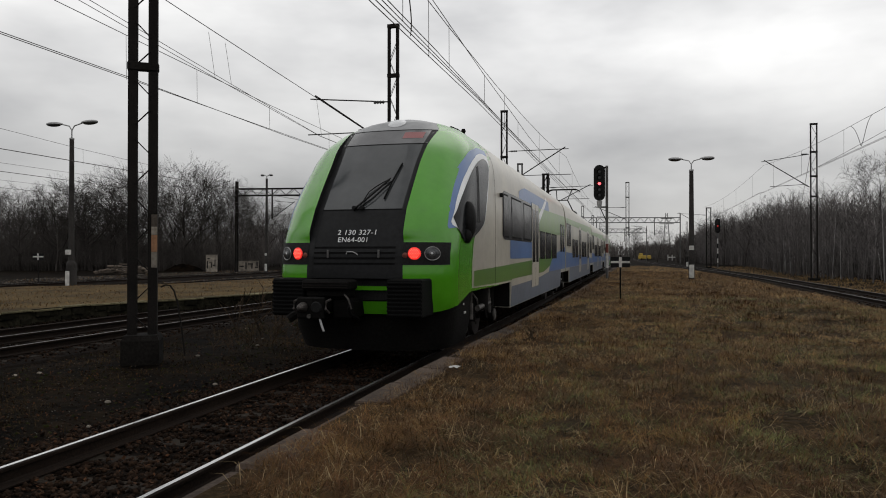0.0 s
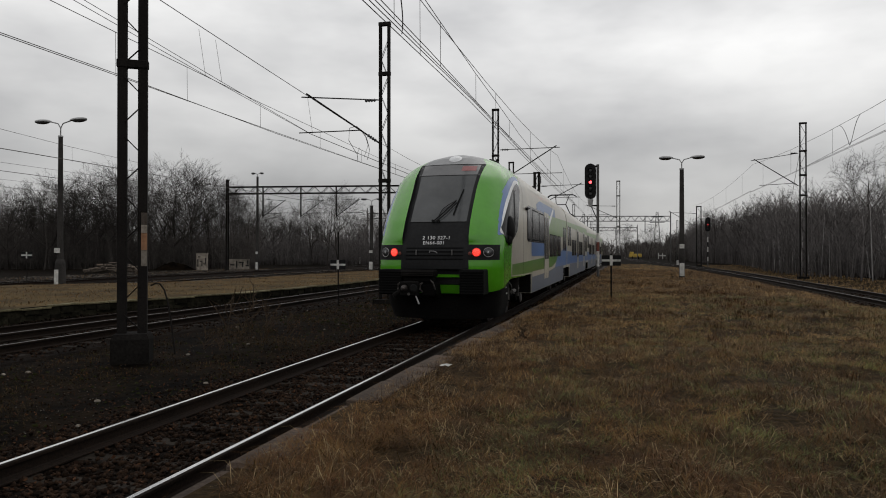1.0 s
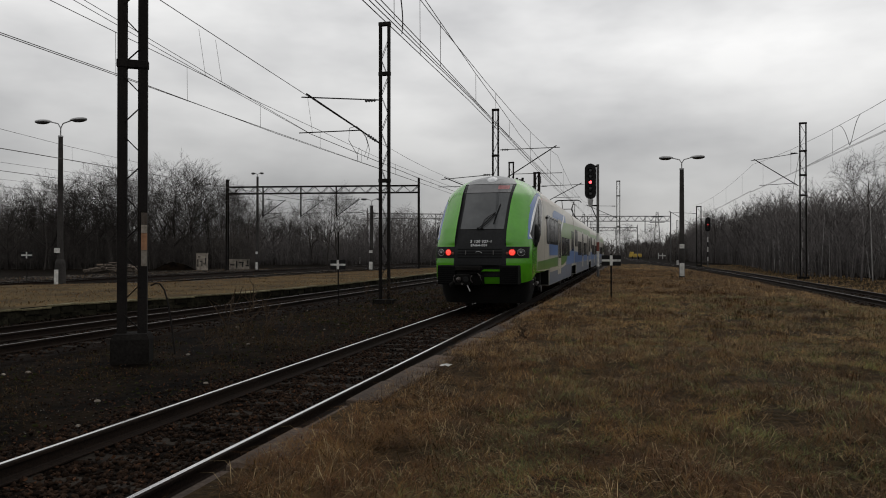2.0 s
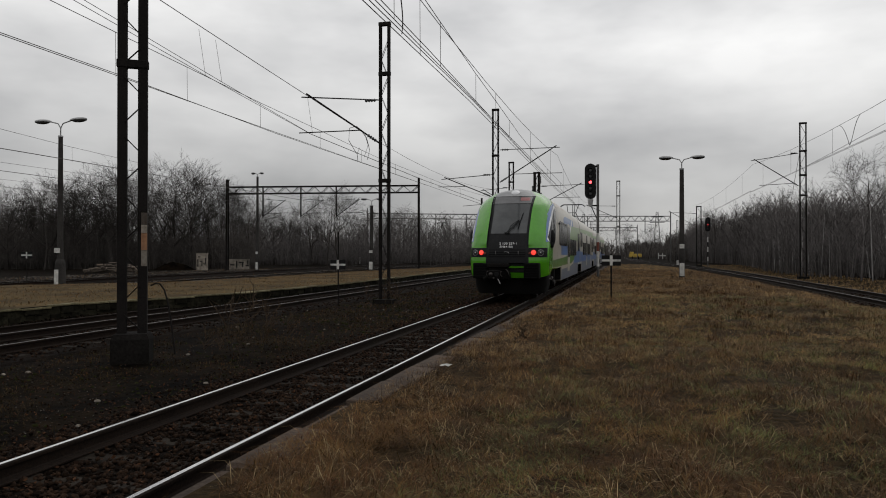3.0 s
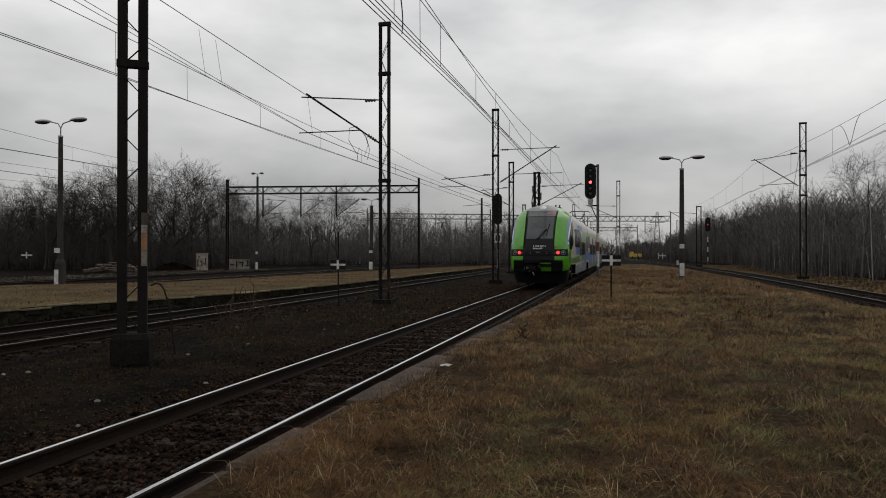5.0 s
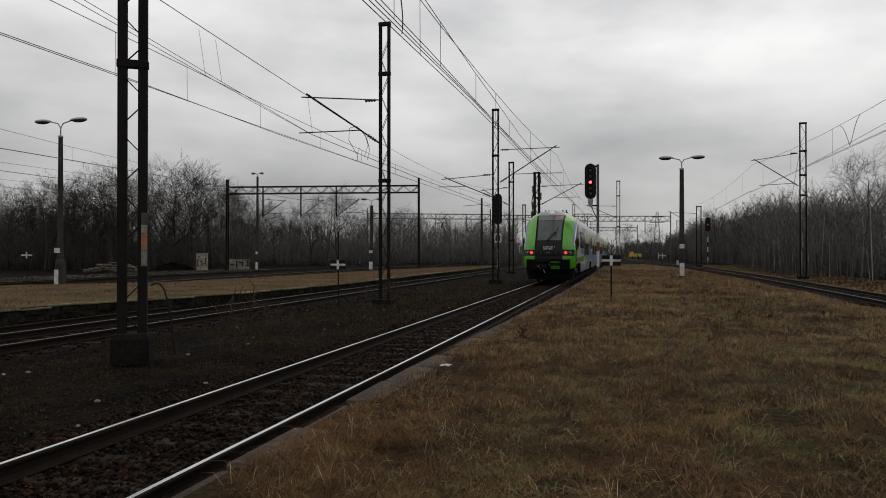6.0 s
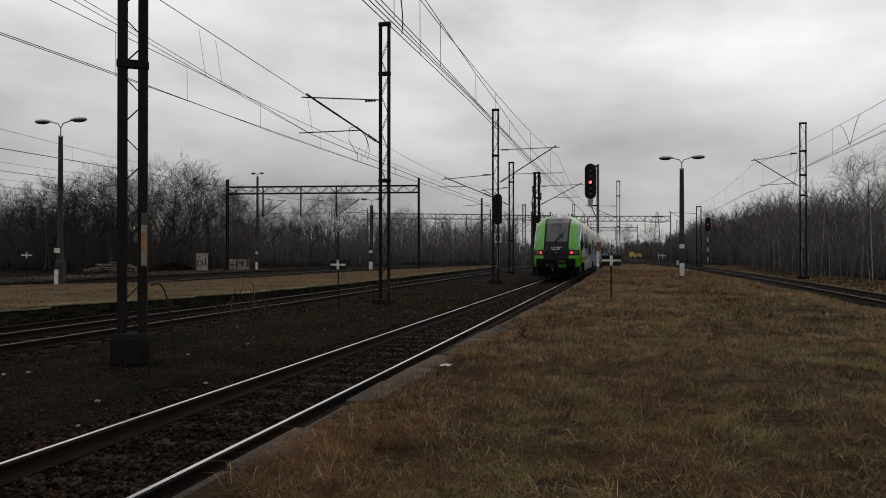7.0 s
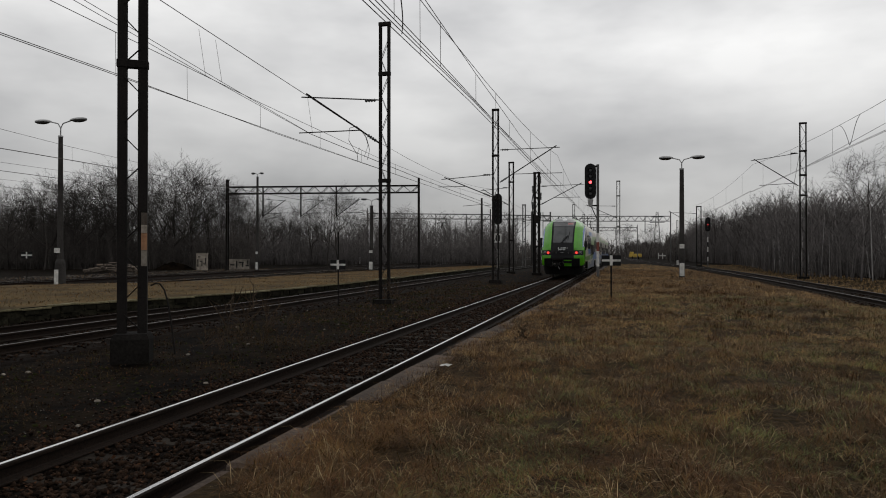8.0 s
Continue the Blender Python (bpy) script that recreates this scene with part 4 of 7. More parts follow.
def wheelset(y):
    g = Geo()
    for s in (-1, 1):
        g.tube([(s * 0.69, 0, 0), (s * 0.71, 0, 0), (s * 0.72, 0, 0), (s * 0.82, 0, 0), (s * 0.83, 0, 0)], [0.45, 0.45, 0.42, 0.42, 0.36], 28)
        for k in range(3):
            a = 2 * math.pi * k / 3
            g.tube([(s * 0.8, 0.2 * math.cos(a), 0.2 * math.sin(a)), (s * 0.86, 0.2 * math.cos(a), 0.2 * math.sin(a))], 0.035, 6)
    g.tube([(-0.9, 0, 0), (0.9, 0, 0)], 0.09, 10)
    w = part("wheelset", g, M_WHEEL, train, "steel wheelset", True)
    w.location = (0, y, 0.42)
    return w


WHEELSETS = []
for c in (3.35, LEN, 2 * LEN, 3 * LEN, 4 * LEN - 3.4):
    WHEELSETS += [wheelset(c - 1.3), wheelset(c + 1.3)]
    g = Geo()
    for s in (-1, 1):
        g.box((s * 1.02 - 0.07, c - 1.9, 0.5), (s * 1.02 + 0.07, c + 1.9, 0.72), 0.03)
        for d in (-1.3, 1.3):
            g.tube([(s * 0.95, c + d, 0.42), (s * 1.2, c + d, 0.42)], 0.14, 12)
            g.tube([(s * 1.05, c + d + 0.3, 0.6), (s * 1.05, c + d + 0.3, 1.0)], 0.09, 10)
        g.tube([(s * 1.15, c, 0.62), (s * 1.15, c, 1.02)], 0.2, 14)
        g.beam((s * 1.18, c - 0.6, 0.45), (s * 1.12, c - 0.4, 0.98), 0.09, 0.06)
        g.beam((s * 1.18, c + 0.55, 0.4), (s * 1.12, c + 0.45, 0.98), 0.09, 0.06)
    g.box((-0.95, c - 0.5, 0.5), (0.95, c + 0.5, 0.85), 0.05)
    bogie = part("bogie", g, M_UNDER, train, "grimy bogie frame", True)
    for s in (-1, 1):
        for d in (-1.3, 1.3):
            part("axle_box_cover", Geo().tube([(s * 1.2, c + d, 0.42), (s * 1.225, c + d, 0.42), (s * 1.24, c + d, 0.42)], [0.12, 0.12, 0.07], 14), M_GRIMSTEEL, bogie)
            coil = [(s * (1.05 + 0.075 * math.cos(1.05 * k)), c + d * 0.8 + 0.075 * math.sin(1.05 * k), 0.6 + 0.0115 * k) for k in range(34)]
            part("coil_spring", Geo().tube(coil, 0.014, 5), M_GRIMSTEEL, bogie)
            part("damper", Geo().tube([(s * 1.2, c + d * 0.62, 0.5), (s * 1.2, c + d * 0.62, 0.78), (s * 1.2, c + d * 0.62, 0.79), (s * 1.2, c + d * 0.6, 1.04)], [0.04, 0.04, 0.024, 0.024], 9), M_GRIMSTEEL, bogie)
            part("brake_pipe", Geo().tube([(s * 1.14, c + d * 0.4, 0.98), (s * 1.24, c + d * 0.38, 0.84), (s * 1.25, c + d * 0.3, 0.66), (s * 1.18, c + d * 0.2, 0.58)], 0.018, 6), M_GRIMSTEEL, bogie)
        part("yaw_damper", Geo().tube([(s * 1.26, c - 0.55, 0.68), (s * 1.26, c + 0.1, 0.7), (s * 1.26, c + 0.11, 0.7), (s * 1.26, c + 0.6, 0.72)], [0.05, 0.05, 0.028, 0.028], 9), M_GRIMSTEEL, bogie)
        part("sand_pipe", Geo().tube([(s * 0.95, c - 1.95, 0.95), (s * 0.9, c - 1.92, 0.45), (s * 0.78, c - 1.8, 0.14)], 0.025, 7), M_GRIMSTEEL, bogie)
g = Geo()
g.box((-1.25, 0.4, 0.98), (1.25, 4 * LEN - 0.3, 1.12), 0.02)
part("underframe", g, M_UNDER, train)
# ---- masts, wires, lamps, signals, gantries ----
def lattice_mast(x, y, z0, z1, w, leg, label, plates=(), step=0.75, steel=None, block=None, face=0.0, single=False, flat=1.1, group="overhead line masts"):
    steel = steel or M_STEEL
    t = thing("overhead_line_mast", pose(x, y, z0, 0, 0, face), label, "mast", group)
    h = z1 - z0
    dep = leg * flat
    for s in (-1, 1):
        g = Geo()
        c = s * (w / 2 - leg / 2)
        th = leg * 0.14
        o, i = s * leg / 2, -s * leg / 2
        ring = [(c + i, -dep / 2), (c + o, -dep / 2), (c + o, dep / 2), (c + i, dep / 2), (c + i, dep / 2 - th), (c + o - s * th, dep / 2 - th), (c + o - s * th, -dep / 2 + th), (c + i, -dep / 2 + th)]
        g.add([(x_, y_, z_) for z_ in (0, h) for x_, y_ in ring], [(k, (k + 1) % 8, 8 + (k + 1) % 8, 8 + k) for k in range(8)] + [(0, 1, 6, 7), (1, 2, 5, 6), (2, 3, 4, 5), (8, 9, 14, 15), (9, 10, 13, 14), (10, 11, 12, 13)])
        part("leg", g, steel, t)
    inner = w / 2 - leg * 0.75
    k = 0
    zz = 0.25
    while zz + step < h - 0.05:
        a, b = (-inner, inner) if k % 2 else (inner, -inner)
        g = Geo()
        f = dep * 0.5
        g.beam((a, -f, zz), (b, -f, zz + step * (0.52 if single else 1)), leg * (0.2 if single else 0.32), leg * 0.12)
        part("brace", g, steel, t)
        if single:
            zz += step
            k += 1
            continue
        g = Geo()
        g.beam((a, f, zz), (b, f, zz + step), leg * 0.32, leg * 0.12)
        part("brace", g, steel, t)
        zz += step
        k += 1
    for p in (*plates, h - 0.06):
        g = Geo()
        g.box((-w / 2 - 0.015, -dep / 2 - 0.015, p - 0.07), (w / 2 + 0.015, dep / 2 + 0.015, p + 0.07), 0.01)
        part("tie_plate", g, steel, t)
    if block:
        g = Geo()
        bw, bh = block
        g.add([(sx * (bw + (0 if k else 0.06)), sy * (bw * 0.8 + (0 if k else 0.05)), (bh if k else -0.25)) for k in (0, 1) for sx, sy in ((-1, -1), (1, -1), (1, 1), (-1, 1))],
              [(0, 1, 5, 4), (1, 2, 6, 5), (2, 3, 7, 6), (3, 0, 4, 7), (4, 5, 6, 7), (3, 2, 1, 0)])
        part("footing", g, M_DARKBLOCK, t, "dark chamfered concrete footing")
    return t


def bracket(mast, y, x0, up, low, tip, reg, side):
    """A cantilever on a mast: tie rod, strut with insulators, and the registration arm. Heights above the rails."""
    z0 = mast.location.z
    mx = mast.location.x

    def at(px, pz, dy=0.0):
        return (px - mx, dy, pz - z0)
    g = Geo()
    g.tube([at(x0, up), at(tip[0] + 0.2 * side, tip[1] - 0.12)], 0.025, 6)
    part("tie_rod", g, M_STEEL, mast)
    g = Geo()
    g.tube([at(x0, low), at(tip[0], tip[1])], 0.035, 6)
    part("strut", g, M_STEEL, mast)
    m = min(0.8, max(0.1, (reg[1] - low) / (tip[1] - low)))
    rx, rz = x0 + (tip[0] - x0) * m, low + (tip[1] - low) * m
    g = Geo()
    g.tube([at(rx, rz), at(reg[0], reg[1])], 0.022, 6)
    part("registration_arm", g, M_STEEL, mast)
    for a, b, c, d in ((x0, up, tip[0], up), (x0, low, tip[0], tip[1])):
        q = Vector((c - a, 0, d - b)).normalized()
        g = Geo()
        pts = [at(a + q.x * s_, b + q.z * s_) for s_ in np.linspace(0.12, 0.55, 9)]
        g.tube(pts, [0.03, 0.07, 0.03, 0.07, 0.03, 0.07, 0.03, 0.07, 0.03], 8)
        part("insulator", g, M_DARKLAMP, mast, "brown ribbed insulator")


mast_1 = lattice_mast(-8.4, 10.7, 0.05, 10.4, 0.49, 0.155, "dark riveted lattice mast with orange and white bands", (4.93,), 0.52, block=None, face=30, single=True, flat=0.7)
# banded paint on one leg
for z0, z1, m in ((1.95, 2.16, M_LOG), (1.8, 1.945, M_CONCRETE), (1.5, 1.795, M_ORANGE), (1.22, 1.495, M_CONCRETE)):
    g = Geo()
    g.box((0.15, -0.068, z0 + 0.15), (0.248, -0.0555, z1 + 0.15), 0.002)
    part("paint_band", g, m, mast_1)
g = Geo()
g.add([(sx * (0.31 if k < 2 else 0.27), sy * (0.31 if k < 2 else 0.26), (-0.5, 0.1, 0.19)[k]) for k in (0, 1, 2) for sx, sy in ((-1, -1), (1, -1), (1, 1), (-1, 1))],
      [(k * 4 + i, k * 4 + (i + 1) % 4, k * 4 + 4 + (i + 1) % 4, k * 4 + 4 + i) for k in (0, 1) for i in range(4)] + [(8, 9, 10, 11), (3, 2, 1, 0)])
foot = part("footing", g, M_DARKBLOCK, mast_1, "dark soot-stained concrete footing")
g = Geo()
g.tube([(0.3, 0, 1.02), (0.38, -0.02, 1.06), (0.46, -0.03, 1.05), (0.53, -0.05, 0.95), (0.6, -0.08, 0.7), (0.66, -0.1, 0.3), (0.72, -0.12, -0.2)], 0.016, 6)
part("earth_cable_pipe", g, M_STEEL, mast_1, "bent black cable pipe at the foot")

mast_2 = lattice_mast(-8.67, 25.0, -0.2, 10.27, 0.43, 0.1, "dark lattice mast with a cantilever arm between the tracks", (8.55, 4.55), 0.68, block=(0.35, 0.12))
bracket(mast_2, 25, -8.9, 7.38, 5.78, (-11.85, 7.78), (-12.15, 6.28), -1)
mast_3 = lattice_mast(-7.87, 44.0, -0.2, 10.75, 0.44, 0.1, "dark lattice mast carrying the wires over the track", (8.0, 5.2), 0.72, block=(0.35, 0.15))
bracket(mast_3, 44, -7.6, 8.15, 6.1, (-4.05, 8.3), (-3.7, 6.6), 1)
bracket(mast_3, 44, -8.1, 6.6, 5.2, (-11.2, 6.5), (-11.6, 5.9), -1)
mast_4 = lattice_mast(-9.96, 63.8, -0.2, 9.94, 0.5, 0.12, "dark lattice mast beside the far end of the yard", (8.3, 3.0), 0.72, block=(0.35, 0.15))
bracket(mast_4, 63.8, -10.2, 7.6, 6.0, (-12.6, 7.5), (-12.4, 6.0), -1)
mast_5 = lattice_mast(-7.3, 61.0, -0.2, 8.62, 0.58, 0.21, "stout dark mast hung with insulators and feeder gear", (6.6, 4.9, 2.4), 0.6, block=(0.4, 0.15))
bracket(mast_5, 61, -7.0, 7.4, 5.8, (-3.5, 7.6), (-3.6, 6.4), 1)
for z_, x_ in ((8.1, 0.3), (7.3, -0.32), (6.7, 0.34), (5.9, -0.3), (5.0, 0.3)):
    g = Geo()
    g.tube([(x_, -0.1, z_ + w_) for w_ in np.linspace(-0.28, 0.28, 9)], [0.04, 0.11, 0.05, 0.11, 0.05, 0.11, 0.05, 0.11, 0.04], 9)
    part("insulator", g, M_DARKLAMP, mast_5, "brown ribbed insulator")
    part("insulator_bracket", Geo().beam((0, -0.1, z_ + 0.3), (x_ * 1.3, -0.1, z_ + 0.3), 0.06), M_STEEL, mast_5)
part("switch_box", Geo().box((-0.22, -0.28, 4.4), (0.2, -0.1, 5.1), 0.02), M_STEEL, mast_5)
part("feeder_cable", Geo().tube([(-0.3, -0.12, 7.0), (-0.42, -0.16, 6.2), (-0.34, -0.15, 5.4), (-0.3, -0.12, 4.4), (-0.28, -0.12, 1.0), (-0.28, -0.12, 0)], 0.045, 7), M_RUBBER, mast_5)
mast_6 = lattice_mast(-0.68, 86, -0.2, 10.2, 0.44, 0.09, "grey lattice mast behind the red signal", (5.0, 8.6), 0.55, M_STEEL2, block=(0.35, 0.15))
bracket(mast_6, 86, -0.9, 7.2, 5.8, (-4.4, 7.4), (-4.2, 6.2), -1)
mast_7 = lattice_mast(12.9, 57.6, -0.25, 11.38, 0.5, 0.085, "slim lattice mast standing before the bare woods", (9.5, 7.7, 6.2), 0.75, block=(0.35, 0.15))
bracket(mast_7, 57.6, 12.6, 9.1, 6.65, (9.5, 8.75), (9.9, 6.75), -1)
mast_8 = lattice_mast(10.17, 105.3, -0.2, 8.25, 0.72, 0.13, "narrow portal mast beside the platform track", (), 0.9, block=(0.35, 0.15))
bracket(mast_8, 105.3, 9.9, 7.2, 5.3, (6.2, 7.6), (8.0, 5.7), -1)
lattice_mast(-11.3, 82.0, -0.2, 7.3, 0.42, 0.1, "slender lattice mast behind the insulator mast", (5.5, 3.2), 0.6, M_STEEL2, block=(0.35, 0.15))
# the furthest masts take the paler steel, haze put into their colour
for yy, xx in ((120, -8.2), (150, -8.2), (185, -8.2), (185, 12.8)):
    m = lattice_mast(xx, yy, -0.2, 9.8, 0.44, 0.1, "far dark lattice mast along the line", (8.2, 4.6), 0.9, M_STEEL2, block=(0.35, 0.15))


def wire(name, pts, r, label, group="overhead wires"):
    g = Geo()
    g.tube(pts, r, 5)
    t = part(name, g, M_WIRE)
    return tagged(t, label, "wire", group)


def sag(x, y0, z0, y1, z1, dip, n=9, x1=None):
    x1 = x if x1 is None else x1
    return [(x + (x1 - x) * k / n, y0 + (y1 - y0) * k / n, z0 + (z1 - z0) * k / n - dip * 4 * (k / n) * (1 - k / n)) for k in range(n + 1)]


def dropper(x, y, z0, z1, x1=None):
    g = Geo()
    g.tube([(x, y, z0), (x if x1 is None else x1, y + 0.02, z1)], 0.006, 4)
    tagged(part("wire_dropper", g, M_WIRE), "thin dropper wire between catenary and contact wire", "wire", "dropper wires")


def catenary(x, posts, zc, zm, dip, twin=0.05, r=0.009):
    """Contact wires and the carrier above them, from post to post."""
    for a, b in zip(posts, posts[1:]):
        for o in (-twin, twin):
            wire("contact_wire", [(x + o - 0.12, a, zc), (x + o + 0.12, (a + b) / 2, zc - 0.02), (x + o - 0.12, b, zc)], r, "twin copper contact wire over the track")
        wire("carrier_wire", sag(x, a, zm, b, zm, dip), r, "sagging carrier wire of the overhead line")
        n = max(4, int((b - a) / 8))
        for k in range(n):
            f = (k + 0.5) / n
            dropper(x, a + f * (b - a), zm - dip * 4 * f * (1 - f), zc - 0.01)


catenary(-3.99, [-8, 44, 86], 5.65, 7.67, 0.93)
# the overlapping second line over the track, anchored further on
SECOND = [(4, 7.5), (14, 6.9), (19, 6.64), (22.5, 6.52), (27.7, 6.31), (38, 6.15), (51, 6.22), (61, 6.45)]
wire("carrier_wire", [(-3.99, y, z) for y, z in SECOND], 0.009, "second carrier wire over the track")
for o in (-0.03, 0.06):
    wire("contact_wire", [(-3.99 + o, -8, 5.88), (-3.99 + o, 14, 5.87), (-3.99 - o, 30, 5.8), (-3.99 + o, 61, 5.76)], 0.009, "second contact wire over the track")
for y in (12, 15.3, 19.2, 25.1, 31, 38, 46):
    dropper(-3.99, y, lerp_table(y, SECOND), 5.84)
catenary(-3.99, [86, 120, 150, 185, 230], 5.6, 7.2, 0.5)
for o in (-0.05, 0.05):
    wire("contact_wire", [(-11.55 + o, -25, 5.9), (-11.55 + o, 14, 5.84), (-11.55 - o, 22, 5.76), (-11.55 + o, 63.8, 5.72)], 0.009, "twin copper contact wire over the track")
CARRIER = [(4, 7.45), (12, 6.91), (16.9, 6.72), (20.9, 6.57), (25.5, 6.45), (32, 6.27), (45, 6.2), (63.8, 6.6)]
wire("carrier_wire", [(-11.55, y, z) for y, z in CARRIER], 0.009, "sagging carrier wire of the overhead line")
for y in (14.1, 16.9, 20.9, 25.6, 30.1, 35, 42, 50):
    dropper(-11.55, y, lerp_table(y, CARRIER), 5.78)
wire("carrier_wire", sag(-11.75, 5, 9.05, 25, 7.66, 0.02), 0.012, "carrier wire running to the mast arm")
wire("carrier_wire", sag(-11.75, 25, 7.66, 63.8, 7.5, 0.75), 0.009, "carrier wire beyond the mast arm")
FEEDER = [(4, 7.84), (12.8, 7.13), (17.6, 6.72), (24.75, 6.17), (40, 5.97), (63, 5.95)]
FEEDER_2 = [(4, 8.02), (13.1, 7.24), (18.5, 6.73), (24.75, 6.18), (40, 5.99), (63, 5.97)]
for table in (FEEDER, FEEDER_2):
    wire("feeder_wire", [(-11.55, y, z) for y, z in table], 0.008, "feeder wire over the second track")
dropper(-11.75, 17.75, 8.03, 6.72, -11.55)
dropper(-11.75, 18.6, 7.97, 6.73, -11.55)
dropper(-11.75, 24.9, 7.6, 6.2, -11.55)
catenary(-11.6, [63.8, 120, 150, 185, 230], 5.7, 7.2, 0.4)
catenary(9.4, [-2, 57.6], 6.26, 8.34, 1.01)
wire("contact_wire", [(9.4, 2, 6.9), (9.4, 29.4, 6.47), (9.4, 36.6, 6.33), (9.4, 41, 6.28)], 0.009, "second contact wire running down to the first")
catenary(9.4, [57.6, 105.3], 6.33, 8.3, 0.55)
catenary(9.2, [105.3, 150, 185], 6.0, 7.6, 0.5)
for o in (-0.05, 0.05):
    wire("contact_wire", [(-25.6 + o, -20, 6.15), (-25.6 + o, 28, 6.08), (-25.6 + o, 73, 5.9)], 0.009, "twin copper contact wire over the siding")
SIDING = [(0, 8.1), (24, 6.92), (28, 6.72), (42, 6.28), (55, 6.22), (73, 6.7)]
wire("carrier_wire", [(-25.6, y, z) for y, z in SIDING], 0.009, "sagging carrier wire over the siding")
for y in (22, 28.3, 36, 46, 58, 67):
    dropper(-25.6, y, lerp_table(y, SIDING), 6.0)
catenary(-25.6, [73, 130], 5.85, 6.95, 0.35)
catenary(-33.5, [-20, 73, 130], 6.22, 7.0, 0.32)
catenary(-41.0, [-20, 72, 128], 6.15, 6.95, 0.32)
# slack loops beside the mast arm
for loop in ([(29.6, 6.1), (28.7, 6.55), (28.8, 7.1), (29.6, 7.32), (30.6, 7.2), (31.1, 6.7), (30.6, 6.08)], [(29.9, 7.3), (30.9, 7.0), (31.3, 6.5), (31.0, 6.0)], [(30.0, 6.4), (29.7, 6.1), (29.8, 5.75)]):
    wire("jumper_wire", [(-11.6, y, z) for y, z in loop], 0.013, "slack jumper loop between the wires")
# jumper loops
for pts in ([(-4.0, 12.2, 6.9), (-3.9, 12.0, 6.4), (-4.0, 12.7, 6.1), (-4.0, 12.5, 5.72)], [(9.4, 35.2, 7.38), (9.4, 34.4, 7.15), (9.4, 34.0, 6.5), (9.4, 33.75, 6.28)], [(9.4, 33.75, 6.28), (9.4, 33.2, 6.6), (9.4, 33.1, 7.2), (9.4, 32.3, 7.36)]):
    pts = [tuple(np.array(pts[0]) * (1 - f) ** 3 + 3 * np.array(pts[1]) * f * (1 - f) ** 2 + 3 * np.array(pts[2]) * f * f * (1 - f) + np.array(pts[3]) * f ** 3) for f in np.linspace(0, 1, 12)]
    wire("jumper_wire", pts, 0.012, "slack jumper loop between the wires")
# carrier anchor of the slim mast
wire("stay_wire", [(12.75, 57.6, 9.6), (11.6, 57.3, 3.0), (11.2, 57.2, 0.0)], 0.015, "stay wire down from the mast")


def street_lamp(x, y, z0, zp, half, dz, label, bands=True, r=0.13, post=None, name="platform_lamp", sleeve=0.0):
    t = thing(name, pose(x, y, z0), label, "lamp", "twin-headed yard lamps")
    h = zp - z0
    g = Geo()
    g.tube([(0, 0, -0.3), (0, 0, 0.25), (0, 0, h)], [r * 1.25, r * 1.2, r * 0.85], 10)
    part("post", g, post or M_LAMPPOST, t, "tapered dark concrete post", True)
    if sleeve:
        g = Geo()
        g.tube([(0, 0, -0.3), (0, 0, sleeve - 0.25), (0, 0, sleeve - 0.08), (0, 0, sleeve)], [r * 2.0, r * 2.0, r * 1.75, r * 1.1], 12)
        part("foot_sleeve", g, M_LAMPPOST, t, "thicker concrete foot of the post", True)
    g = Geo()
    g.tube([(0, 0, h - 0.02), (0, 0, h + 0.05)], r * 0.95, 10)
    part("cap", g, M_ALU, t)
    e = half * 0.42
    for s in (-1, 1):
        g = Geo()
        g.tube([(0, 0, h), (0, 0, h + dz * 0.55), (s * e * 0.25, 0, h + dz * 0.85), (s * e, 0, h + dz)], 0.03, 7)
        part("bracket_arm", g, M_ALU, t, "", True)
        tip = Matrix.Rotation(radians(-2.5 * s), 4, "Y")
        head = Geo()
        ellipsoid(head, (s * (e + (half - e) * 0.5), 0, h + dz + 0.03), (half - e) * 0.58, 0.2, 0.1, tip, flat=-0.3)
        hd = part("lamp_head", head, M_ALU, t, "grey streetlight head", True)
        g = Geo()
        ellipsoid(g, (s * (e + (half - e) * 0.58), 0, h + dz - 0.0), (half - e) * 0.5, 0.17, 0.1, tip)
        part("lamp_glass", g, M_DARKLAMP, hd, "unlit dark lamp glass", True)
    if bands:
        for a, b in ((0.25, 0.95), (1.75, 1.98)):
            g = Geo()
            g.box((-r * 1.02, -r * (2.15 if sleeve else 1.32), a), (r * 0.9, -r * (1.95 if sleeve and a < 1 else 1.08), b), 0.004)
            part("white_marking", g, M_WHITE, t, "white painted marking on the post")
    return t


street_lamp(3.03, 40.4, 0.15, 6.2, 1.14, 0.62, "dark concrete platform lamp with two grey heads on the grass", r=0.128)
street_lamp(-26.3, 28.35, -0.1, 7.25, 1.43, 0.75, "dark concrete platform lamp with two grey heads behind the island platform", r=0.12, sleeve=1.45)
street_lamp(-34.4, 61.75, -0.2, 9.0, 0.62, 0.35, "tall slim lamp post with two small heads before the woods", r=0.12)
street_lamp(-22.3, 60.7, -0.1, 5.95, 1.0, 0.6, "concrete platform lamp with two flat heads beside the sidings", r=0.17)


def stadium(w, h, n=8):
    r = w / 2
    a = [(r * math.cos(math.pi * k / n), h / 2 - r + r * math.sin(math.pi * k / n)) for k in range(n + 1)]
    return a + [(-x, -z) for x, z in a]


